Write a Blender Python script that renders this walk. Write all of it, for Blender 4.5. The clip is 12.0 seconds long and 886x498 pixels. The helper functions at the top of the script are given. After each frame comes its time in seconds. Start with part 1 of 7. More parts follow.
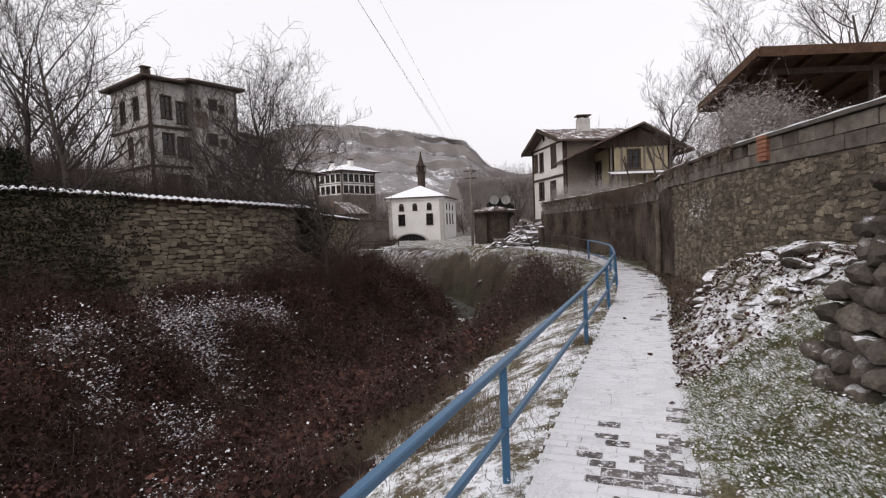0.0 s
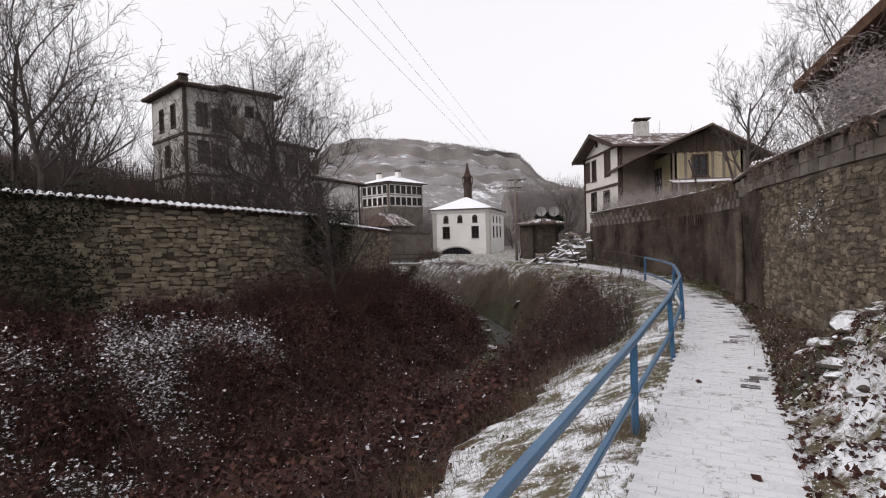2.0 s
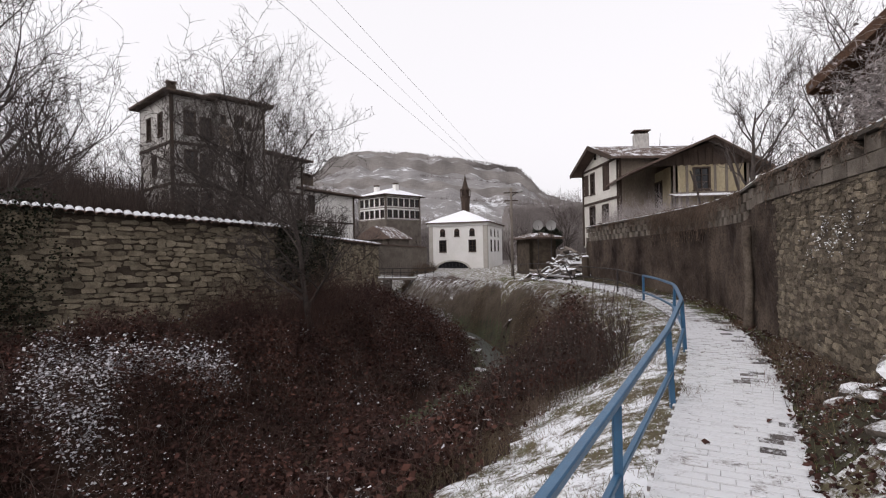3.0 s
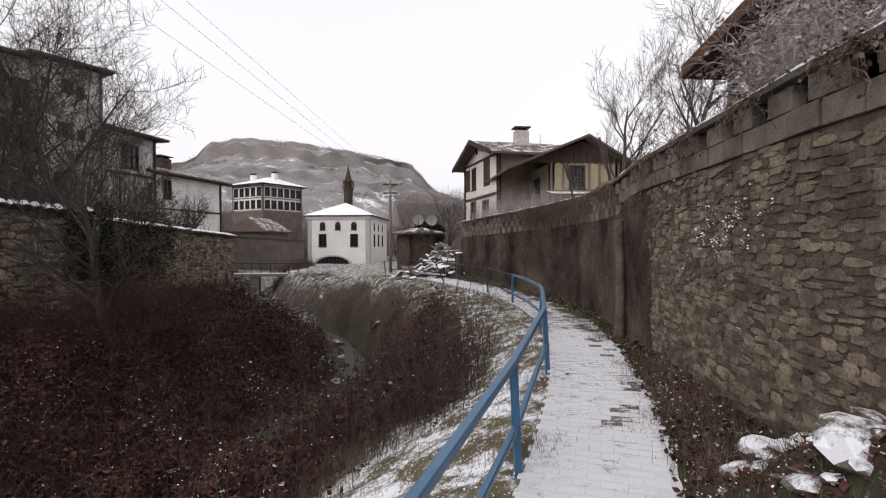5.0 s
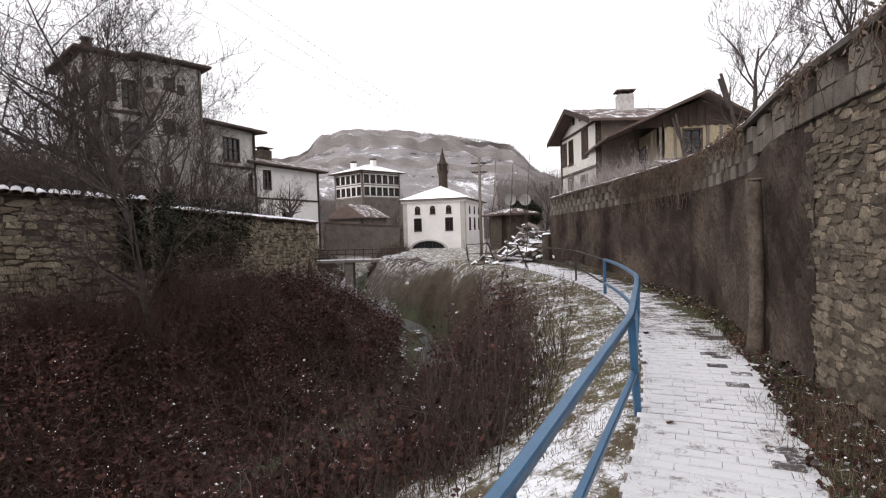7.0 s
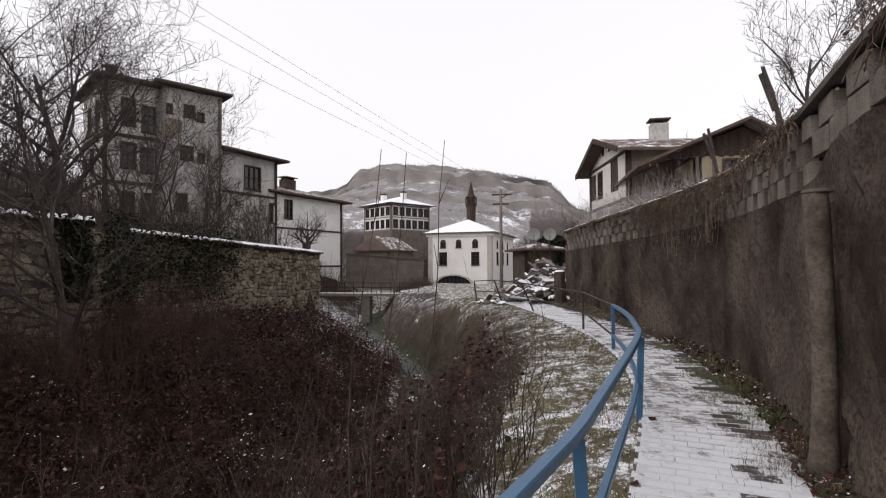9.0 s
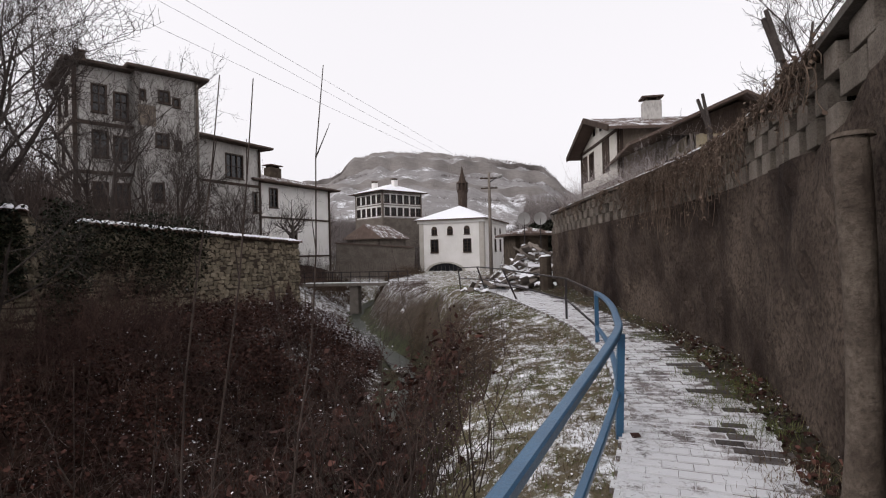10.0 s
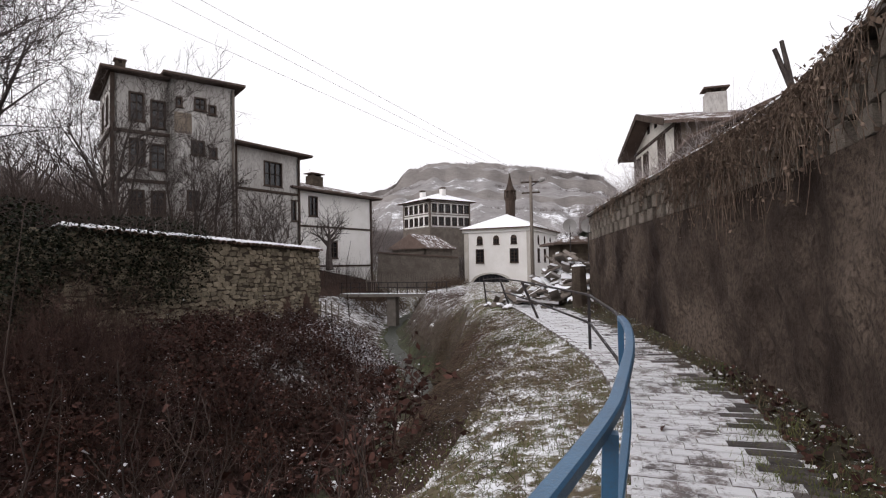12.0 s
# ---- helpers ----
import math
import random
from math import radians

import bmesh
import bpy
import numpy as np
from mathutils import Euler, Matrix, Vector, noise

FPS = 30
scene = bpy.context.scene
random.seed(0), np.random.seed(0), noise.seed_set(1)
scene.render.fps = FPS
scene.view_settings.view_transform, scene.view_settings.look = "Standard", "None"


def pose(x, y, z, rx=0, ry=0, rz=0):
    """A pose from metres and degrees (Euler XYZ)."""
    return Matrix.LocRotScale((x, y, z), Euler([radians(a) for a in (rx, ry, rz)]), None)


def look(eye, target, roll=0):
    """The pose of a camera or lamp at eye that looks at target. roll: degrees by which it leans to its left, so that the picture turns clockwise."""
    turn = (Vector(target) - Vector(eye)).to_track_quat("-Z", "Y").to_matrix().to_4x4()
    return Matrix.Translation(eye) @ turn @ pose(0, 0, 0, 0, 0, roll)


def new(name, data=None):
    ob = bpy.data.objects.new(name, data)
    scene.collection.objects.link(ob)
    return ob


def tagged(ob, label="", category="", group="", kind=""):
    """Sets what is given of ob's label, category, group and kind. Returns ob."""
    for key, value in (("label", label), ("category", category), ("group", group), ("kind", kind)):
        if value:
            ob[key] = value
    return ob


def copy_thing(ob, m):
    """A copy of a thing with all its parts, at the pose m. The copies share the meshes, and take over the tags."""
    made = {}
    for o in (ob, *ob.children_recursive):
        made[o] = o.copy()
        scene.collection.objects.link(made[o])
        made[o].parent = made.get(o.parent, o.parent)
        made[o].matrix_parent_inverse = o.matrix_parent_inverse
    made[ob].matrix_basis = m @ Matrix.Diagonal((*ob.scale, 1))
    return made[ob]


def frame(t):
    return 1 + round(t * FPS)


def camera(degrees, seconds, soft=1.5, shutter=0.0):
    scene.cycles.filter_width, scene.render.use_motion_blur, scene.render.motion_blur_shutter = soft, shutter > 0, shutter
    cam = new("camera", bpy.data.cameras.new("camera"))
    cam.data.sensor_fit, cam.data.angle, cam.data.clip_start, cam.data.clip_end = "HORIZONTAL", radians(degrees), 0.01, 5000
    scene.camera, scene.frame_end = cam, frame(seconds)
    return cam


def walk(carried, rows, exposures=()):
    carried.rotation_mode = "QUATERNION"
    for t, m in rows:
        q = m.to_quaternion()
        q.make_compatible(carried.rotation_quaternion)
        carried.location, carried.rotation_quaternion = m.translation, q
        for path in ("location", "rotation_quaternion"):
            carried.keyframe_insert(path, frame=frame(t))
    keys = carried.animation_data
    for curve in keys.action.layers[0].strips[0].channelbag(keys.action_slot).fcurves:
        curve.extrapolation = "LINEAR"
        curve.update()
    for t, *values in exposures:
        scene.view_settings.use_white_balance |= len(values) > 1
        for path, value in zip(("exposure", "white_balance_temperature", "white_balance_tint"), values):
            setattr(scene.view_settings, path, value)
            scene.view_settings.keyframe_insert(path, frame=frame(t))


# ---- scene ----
cam = camera(80.7, 12.0, soft=1.15)
METRES, EYE, TILT, LEAN, TURN = 15.5, 1.6, -3.0, 2.3, 0.0
ROWS = [
    (0.0, 0.0, 0.0, 0.0, -0.0, 0.0, 0.0),
    (0.5, 0.0181, 0.0525, 0.0019, 2.87, -0.17, 0.55),
    (1.0, 0.0301, 0.1019, 0.0028, 4.4, -0.18, 0.61),
    (1.5, 0.0437, 0.1526, 0.0041, 5.15, 0.43, -0.06),
    (2.0, 0.0586, 0.1953, 0.0058, 5.8, 1.42, -0.97),
    (2.5, 0.0735, 0.2406, 0.01, 6.39, 2.49, -1.21),
    (4.5, 0.1339, 0.3888, 0.0185, -2.51, 3.47, -2.01),
    (5.0, 0.15, 0.4268, 0.0199, -6.04, 2.73, -1.73),
    (5.5, 0.1634, 0.4622, 0.0203, -5.19, 2.04, -1.97),
    (6.0, 0.1768, 0.4949, 0.022, -1.42, 1.17, -2.42),
    (6.5, 0.1919, 0.5328, 0.0246, 1.79, 0.53, -1.83),
    (7.0, 0.2091, 0.5707, 0.0253, 5.4, 0.62, -0.78),
    (9.0, 0.2712, 0.7127, 0.032, 9.31, 4.32, -2.39),
    (9.5, 0.2833, 0.7499, 0.0324, 8.98, 3.83, -1.85),
    (10.0, 0.294, 0.7849, 0.0338, 8.96, 2.98, -1.3),
    (10.5, 0.3053, 0.8188, 0.0351, 9.94, 2.14, -0.49),
    (11.0, 0.317, 0.8558, 0.0352, 11.75, 1.97, -0.68),
    (11.5, 0.326, 0.8932, 0.0379, 13.46, 2.31, -1.16),
    (12.0, 0.3365, 0.9385, 0.0383, 15.01, 4.0, -1.89),
]
walk(cam, [(t, pose(0, 0, EYE, TILT, LEAN, TURN) @ pose(METRES * x, METRES * y, METRES * z, 90 + pitch, roll, yaw)) for t, x, y, z, yaw, pitch, roll in ROWS],
     exposures=[(0, -0.05, 6500, 15), (5, 0, 6500, 15), (6, 0.15, 6500, 15), (7, 0.35, 6500, 15), (9, 0, 6500, 15), (10, -0.08, 6500, 15), (12, 0.12, 6500, 15)])

# ---- world and light: a flat overcast winter sky ----
world = bpy.data.worlds.new("overcast_sky")
scene.world = world
world.use_nodes = True
wn, wl = world.node_tree.nodes, world.node_tree.links
wn.clear()
sky = wn.new("ShaderNodeTexSky")
sky.sky_type = "NISHITA"
sky.sun_disc = False
sky.sun_elevation, sky.sun_rotation = radians(32), radians(-120)
sky.dust_density = 6.0
grey = wn.new("ShaderNodeHueSaturation")
grey.inputs["Saturation"].default_value = 0.06
wl.new(sky.outputs["Color"], grey.inputs["Color"])
bg_sky = wn.new("ShaderNodeBackground")
bg_sky.inputs["Strength"].default_value = 0.05
wl.new(grey.outputs["Color"], bg_sky.inputs["Color"])
bg_cloud = wn.new("ShaderNodeBackground")
bg_cloud.inputs["Color"].default_value = (0.98, 0.985, 1.0, 1)
bg_cloud.inputs["Strength"].default_value = 0.86
both = wn.new("ShaderNodeAddShader")
wl.new(bg_sky.outputs[0], both.inputs[0])
wl.new(bg_cloud.outputs[0], both.inputs[1])
wout = wn.new("ShaderNodeOutputWorld")
wl.new(both.outputs[0], wout.inputs["Surface"])
sun_data = bpy.data.lights.new("sun", "SUN")
sun_data.energy, sun_data.angle, sun_data.color = 0.5, radians(35), (1.0, 0.97, 0.93)
sun = new("sun", sun_data)
sun.matrix_world = look((-30, -20, 40), (0, 20, 0))


# ---- materials ----
def node(mat, kind, **values):
    n = mat.node_tree.nodes.new(kind)
    for key, value in values.items():
        n.inputs[key].default_value = value
    return n


def material(name, cols, scale=4.0, fine=40.0, rough=0.85, bump=0.3, snow=0.0, snow_scale=3.0, snow_z=0.35, metal=0.0,
             stretch=(1, 1, 1), island=0.0, piece=0.0, fine_mix=0.35, spec=0.1, snow_col=(0.80, 0.81, 0.84)):
    """Procedural surface: two colours mixed by coarse noise, a third by fine noise; snow where the face looks up."""
    m = bpy.data.materials.new(name)
    m.use_nodes = True
    lk = m.node_tree.links
    b = m.node_tree.nodes["Principled BSDF"]
    b.inputs["Metallic"].default_value = metal
    b.inputs["Specular IOR Level"].default_value = spec
    geo = node(m, "ShaderNodeNewGeometry")
    mp = node(m, "ShaderNodeMapping", Scale=stretch)
    lk.new(geo.outputs["Position"], mp.inputs["Vector"])
    n1 = node(m, "ShaderNodeTexNoise", Scale=scale, Detail=6.0, Roughness=0.62)
    n2 = node(m, "ShaderNodeTexNoise", Scale=fine, Detail=4.0, Roughness=0.7)
    lk.new(mp.outputs[0], n1.inputs["Vector"])
    lk.new(mp.outputs[0], n2.inputs["Vector"])
    r1 = m.node_tree.nodes.new("ShaderNodeValToRGB")
    r1.color_ramp.elements[0].position, r1.color_ramp.elements[1].position = 0.36, 0.64
    r1.color_ramp.elements[0].color, r1.color_ramp.elements[1].color = (*cols[0], 1), (*cols[1], 1)
    lk.new(n1.outputs["Fac"], r1.inputs["Fac"])
    r2 = node(m, "ShaderNodeMapRange")
    r2.inputs["From Min"].default_value, r2.inputs["From Max"].default_value = 0.42, 0.68
    r2.inputs["To Max"].default_value = fine_mix * 2
    lk.new(n2.outputs["Fac"], r2.inputs["Value"])
    mx = m.node_tree.nodes.new("ShaderNodeMix")
    mx.data_type = "RGBA"
    lk.new(r2.outputs[0], mx.inputs["Factor"])
    lk.new(r1.outputs["Color"], mx.inputs["A"])
    mx.inputs["B"].default_value = (*cols[min(2, len(cols) - 1)], 1)
    last = mx.outputs["Result"]
    if island or piece:
        hsv = node(m, "ShaderNodeHueSaturation")
        vr = node(m, "ShaderNodeMapRange")
        vr.inputs["To Min"].default_value, vr.inputs["To Max"].default_value = 1 - (island or piece), 1 + (island or piece)
        if island:
            lk.new(geo.outputs["Random Per Island"], vr.inputs["Value"])
        else:
            lk.new(node(m, "ShaderNodeObjectInfo").outputs["Random"], vr.inputs["Value"])
        lk.new(vr.outputs[0], hsv.inputs["Value"])
        lk.new(last, hsv.inputs["Color"])
        last = hsv.outputs["Color"]
    rough_out = None
    if snow > 0:
        sep = node(m, "ShaderNodeSeparateXYZ")
        lk.new(geo.outputs["Normal"], sep.inputs[0])
        up = node(m, "ShaderNodeMapRange")
        up.inputs["From Min"].default_value, up.inputs["From Max"].default_value = snow_z, min(1.0, snow_z + 0.35)
        lk.new(sep.outputs["Z"], up.inputs["Value"])
        ns = node(m, "ShaderNodeTexNoise", Scale=snow_scale, Detail=11.0, Roughness=0.80)
        lk.new(geo.outputs["Position"], ns.inputs["Vector"])
        nr = node(m, "ShaderNodeMapRange")
        edge = 0.5 + (0.5 - snow) * 0.5
        nr.inputs["From Min"].default_value, nr.inputs["From Max"].default_value = edge - 0.04, edge + 0.05
        lk.new(ns.outputs["Fac"], nr.inputs["Value"])
        mul = m.node_tree.nodes.new("ShaderNodeMath")
        mul.operation = "MULTIPLY"
        lk.new(up.outputs[0], mul.inputs[0])
        lk.new(nr.outputs[0], mul.inputs[1])
        ms = m.node_tree.nodes.new("ShaderNodeMix")
        ms.data_type = "RGBA"
        lk.new(mul.outputs[0], ms.inputs["Factor"])
        lk.new(last, ms.inputs["A"])
        ms.inputs["B"].default_value = (*snow_col, 1)
        last = ms.outputs["Result"]
    lk.new(last, b.inputs["Base Color"])
    rr = node(m, "ShaderNodeMapRange")
    rr.inputs["To Min"].default_value, rr.inputs["To Max"].default_value = max(0.05, rough - 0.12), min(1.0, rough + 0.1)
    lk.new(n2.outputs["Fac"], rr.inputs["Value"])
    lk.new(rr.outputs[0], b.inputs["Roughness"])
    if bump:
        bp = node(m, "ShaderNodeBump", Strength=bump, Distance=0.02)
        ad = m.node_tree.nodes.new("ShaderNodeMath")
        ad.operation = "ADD"
        lk.new(n1.outputs["Fac"], ad.inputs[0])
        lk.new(n2.outputs["Fac"], ad.inputs[1])
        lk.new(ad.outputs[0], bp.inputs["Height"])
        lk.new(bp.outputs[0], b.inputs["Normal"])
    return m


M_SNOWBANK = material("snowy_bank_earth", [(0.115, 0.09, 0.06), (0.15, 0.135, 0.08), (0.06, 0.046, 0.034)], 2.2, 30, 0.9, 0.9, snow=0.50, snow_scale=1.7, snow_z=0.3)
M_BANK = material("snowy_bank", [(0.115, 0.09, 0.06), (0.15, 0.135, 0.08), (0.06, 0.046, 0.034)], 1.6, 18, 0.95, 0.8, snow=0.44, snow_scale=3.0, snow_z=0.3)
M_DRYBANK = material("dry_grass_bank", [(0.075, 0.058, 0.044), (0.135, 0.110, 0.082), (0.045, 0.035, 0.028)], 1.1, 16, 0.95, 1.0, snow=0.46, snow_scale=2.2, snow_z=0.55)
M_VERGE = material("leaf_strewn_verge", [(0.036, 0.029, 0.022), (0.062, 0.060, 0.034), (0.024, 0.018, 0.014)], 2.2, 26, 0.95, 0.9, snow=0.27, snow_scale=5.0, snow_z=0.3)
M_LITTER = material("bramble_litter", [(0.035, 0.022, 0.018), (0.07, 0.042, 0.032), (0.02, 0.014, 0.012)], 2.0, 22, 0.95, 1.0, snow=0.22, snow_scale=1.7, snow_z=0.6)
M_BED = material("stream_bed", [(0.06, 0.055, 0.04), (0.10, 0.115, 0.06), (0.03, 0.028, 0.024)], 1.2, 12, 0.8, 0.6, snow=0.2, snow_scale=2.0, snow_z=0.7)
# Outlying ground, its base colours paled to imitate haze over the slopes.
M_HAZEFLOOR = material("hazed_wood_floor", [(0.13, 0.112, 0.104), (0.20, 0.178, 0.168), (0.085, 0.072, 0.067)], 0.25, 3.0, 0.95, 0.5, snow=0.30, snow_scale=0.35, snow_z=0.5)
M_SNOW = material("trodden_snow", [(0.65, 0.655, 0.675), (0.74, 0.745, 0.765), (0.50, 0.50, 0.51)], 5, 45, 0.7, 0.6)
M_SNOWCAP = material("fresh_snow", [(0.80, 0.81, 0.84), (0.86, 0.87, 0.89), (0.74, 0.75, 0.78)], 6, 40, 0.7, 0.4)
M_PAVER = material("paving_brick", [(0.17, 0.15, 0.145), (0.24, 0.21, 0.20), (0.11, 0.10, 0.10)], 6, 60, 0.85, 0.5, snow=0.56, snow_scale=4.0, snow_z=0.4, piece=0.25, snow_col=(0.71, 0.715, 0.735))
M_PAVER2 = material("paving_brick_far", [(0.17, 0.15, 0.145), (0.24, 0.21, 0.20), (0.11, 0.10, 0.10)], 6, 60, 0.85, 0.5, snow=0.70, snow_scale=3.2, snow_z=0.4, island=0.25, snow_col=(0.71, 0.715, 0.735))
M_BLUE = material("blue_paint", [(0.026, 0.095, 0.185), (0.034, 0.122, 0.23), (0.06, 0.078, 0.095)], 5, 90, 0.42, 0.12, fine_mix=0.18, spec=0.5, snow=0.12, snow_scale=9, snow_z=0.7)
M_RUST = material("dark_rail_iron", [(0.035, 0.035, 0.04), (0.07, 0.055, 0.05), (0.02, 0.02, 0.022)], 9, 70, 0.6, 0.2, snow=0.3, snow_scale=8, snow_z=0.75)
STONE_COLS = [(0.085, 0.068, 0.052), (0.225, 0.187, 0.138), (0.05, 0.040, 0.033)]
M_STONE = material("rubble_stone", STONE_COLS, 3.5, 40, 0.9, 0.6, snow=0.24, snow_scale=2.0, snow_z=0.35, piece=0.42)
LSTONE_COLS = [(0.17, 0.14, 0.10), (0.31, 0.265, 0.195), (0.095, 0.076, 0.06)]
M_LSTONE = material("garden_wall_stone", LSTONE_COLS, 3.0, 34, 0.9, 0.9, piece=0.35)
M_LSTONE2 = material("garden_wall_stone_rest", LSTONE_COLS, 3.0, 34, 0.9, 0.9, island=0.35)
M_COPING = material("dark_cement_coping", [(0.085, 0.073, 0.064), (0.13, 0.115, 0.10), (0.055, 0.047, 0.042)], 3, 50, 0.95, 0.6)
M_BARE = material("bare_wet_brick", [(0.10, 0.088, 0.083), (0.16, 0.142, 0.135), (0.065, 0.058, 0.056)], 6, 60, 0.75, 0.5, island=0.3, snow=0.42, snow_scale=14, snow_z=0.4)
M_DRYWEED = material("dark_dry_weed", [(0.075, 0.052, 0.038), (0.13, 0.095, 0.068), (0.045, 0.032, 0.025)], 2, 14, 0.9, 0.0, island=0.4)
M_STONE2 = material("rubble_stone_rest", STONE_COLS, 3.5, 40, 0.9, 0.6, snow=0.24, snow_scale=2.0, snow_z=0.35, island=0.42)
M_MORTAR = material("old_mortar", [(0.055, 0.042, 0.032), (0.11, 0.088, 0.068), (0.035, 0.027, 0.022)], 2.5, 45, 0.95, 0.9, snow=0.15, snow_z=0.6)
M_WALLMORTAR = material("earthy_wall_mortar", [(0.075, 0.060, 0.046), (0.145, 0.12, 0.094), (0.045, 0.036, 0.029)], 3.0, 40, 0.95, 0.9)
# Near-black colour puts the shade of the block gaps into the earth behind.
M_GAPSHADE = material("gap_shade_earth", [(0.014, 0.010, 0.009), (0.022, 0.016, 0.013), (0.010, 0.008, 0.007)], 4, 30, 0.95, 0.6)
M_RENDER = material("stained_render", [(0.020, 0.013, 0.011), (0.125, 0.096, 0.076), (0.022, 0.015, 0.012)], 0.85, 26, 0.95, 1.6, stretch=(1, 1, 0.8), fine_mix=0.45)
M_BLOCK = material("concrete_block", [(0.14, 0.118, 0.098), (0.24, 0.208, 0.178), (0.075, 0.062, 0.052)], 4, 70, 0.95, 0.6, piece=0.2, snow=0.3, snow_z=0.6)
M_BLOCK2 = material("concrete_block_rest", [(0.10, 0.083, 0.068), (0.20, 0.172, 0.145), (0.06, 0.050, 0.042)], 4, 70, 0.95, 0.6, island=0.2)
M_CEMENT = material("cement", [(0.17, 0.15, 0.13), (0.24, 0.215, 0.19), (0.11, 0.098, 0.088)], 2.5, 60, 0.9, 0.5, snow=0.6, snow_scale=3, snow_z=0.6)
M_BRICK = material("old_red_brick", [(0.24, 0.10, 0.06), (0.32, 0.15, 0.09), (0.14, 0.08, 0.06)], 8, 60, 0.9, 0.6)
M_TILE = material("roof_tile", [(0.16, 0.10, 0.08), (0.24, 0.15, 0.11), (0.10, 0.075, 0.065)], 4, 40, 0.9, 0.5, snow=0.72, snow_scale=3.2, snow_z=0.25, piece=0.2)
M_ROOF = material("snow_dusted_roof", [(0.10, 0.07, 0.06), (0.15, 0.11, 0.09), (0.07, 0.055, 0.05)], 2, 16, 0.9, 0.6, snow=0.42, snow_scale=1.5, snow_z=0.45)
M_ROOFSNOW = material("snow_covered_roof", [(0.10, 0.07, 0.06), (0.15, 0.11, 0.09), (0.07, 0.055, 0.05)], 2, 16, 0.9, 0.4, snow=0.86, snow_scale=1.2, snow_z=0.35)
M_WHITE = material("white_limewash", [(0.70, 0.68, 0.65), (0.78, 0.76, 0.74), (0.62, 0.60, 0.57)], 0.8, 12, 0.9, 0.25, fine_mix=0.15)
M_TRIMSTONE = material("grey_corner_plaster", [(0.40, 0.37, 0.33), (0.48, 0.45, 0.41), (0.34, 0.32, 0.29)], 1.5, 20, 0.9, 0.3)
M_OLDWHITE = material("weathered_plaster", [(0.37, 0.35, 0.33), (0.58, 0.56, 0.535), (0.23, 0.213, 0.198)], 0.45, 7, 0.95, 0.5, stretch=(1, 1, 0.5), fine_mix=0.3)
M_CREAM = material("cream_plaster", [(0.56, 0.53, 0.485), (0.68, 0.65, 0.605), (0.42, 0.39, 0.345)], 0.8, 12, 0.95, 0.4, fine_mix=0.25)
M_YELLOW = material("ochre_plaster", [(0.32, 0.265, 0.17), (0.42, 0.36, 0.245), (0.22, 0.18, 0.125)], 1.2, 14, 0.95, 0.5, stretch=(1, 1, 0.4), fine_mix=0.3)
M_YARD = material("grey_brown_rubble", [(0.13, 0.11, 0.094), (0.20, 0.173, 0.15), (0.085, 0.071, 0.061)], 1.2, 9, 0.95, 0.6)
# Bare mud patch, and the shade painted on the gable house's side wall.
M_MUDSHADE = material("mud_patch_and_side_shade", [(0.19, 0.155, 0.125), (0.28, 0.235, 0.19), (0.12, 0.098, 0.08)], 1.0, 12, 0.95, 0.5, stretch=(1, 1, 0.5), fine_mix=0.3)
M_WOOD = material("dark_timber", [(0.05, 0.036, 0.03), (0.09, 0.066, 0.052), (0.03, 0.022, 0.019)], 4, 60, 0.9, 0.5, stretch=(1, 1, 0.15))
M_WOODGREY = material("grey_timber", [(0.15, 0.125, 0.105), (0.22, 0.19, 0.165), (0.09, 0.075, 0.065)], 4, 60, 0.9, 0.5, stretch=(1, 1, 0.2))
M_SOFFIT = material("brown_soffit_boards", [(0.075, 0.042, 0.028), (0.12, 0.07, 0.045), (0.04, 0.025, 0.02)], 5, 50, 0.85, 0.5)
# Window panes; also the dark fill that stands for shade in openings.
M_PANESHADE = material("window_glass_and_shade", [(0.012, 0.013, 0.015), (0.02, 0.021, 0.024), (0.01, 0.01, 0.012)], 2, 10, 0.15, 0.0, spec=0.5)
M_BARK = material("wet_bark", [(0.055, 0.045, 0.041), (0.10, 0.083, 0.076), (0.038, 0.031, 0.028)], 6, 50, 0.9, 0.6, snow=0.26, snow_scale=6, snow_z=0.62)
M_TWIG = material("bramble_stem", [(0.042, 0.024, 0.021), (0.125, 0.078, 0.064), (0.026, 0.016, 0.015)], 0.9, 20, 0.85, 0.0, island=0.35)
# Twig colours lightened in place of distance haze.
M_HAZETWIG = material("hazed_wood_twig", [(0.15, 0.128, 0.122), (0.23, 0.205, 0.198), (0.11, 0.093, 0.088)], 0.12, 2, 0.9, 0.0, island=0.3)
M_GREYTWIG = material("bare_twig", [(0.055, 0.040, 0.034), (0.10, 0.076, 0.066), (0.036, 0.027, 0.024)], 3, 20, 0.85, 0.0, island=0.3, snow=0.2, snow_z=0.5)
M_CANE = material("pale_cane", [(0.10, 0.075, 0.065), (0.17, 0.135, 0.12), (0.06, 0.045, 0.04)], 2, 12, 0.9, 0.0, island=0.35, snow=0.25, snow_z=0.5)
M_DEADLEAF = material("withered_leaf", [(0.024, 0.012, 0.011), (0.095, 0.043, 0.032), (0.018, 0.011, 0.010)], 0.8, 9, 0.8, 0.0, island=0.45)
M_SNOWLEAF = material("snowy_leaf", [(0.46, 0.45, 0.47), (0.70, 0.70, 0.73), (0.22, 0.19, 0.19)], 1.5, 12, 0.8, 0.0, island=0.3)
M_GRASS = material("winter_grass", [(0.070, 0.095, 0.030), (0.13, 0.15, 0.055), (0.16, 0.125, 0.065)], 1.0, 9, 0.8, 0.0, island=0.4)
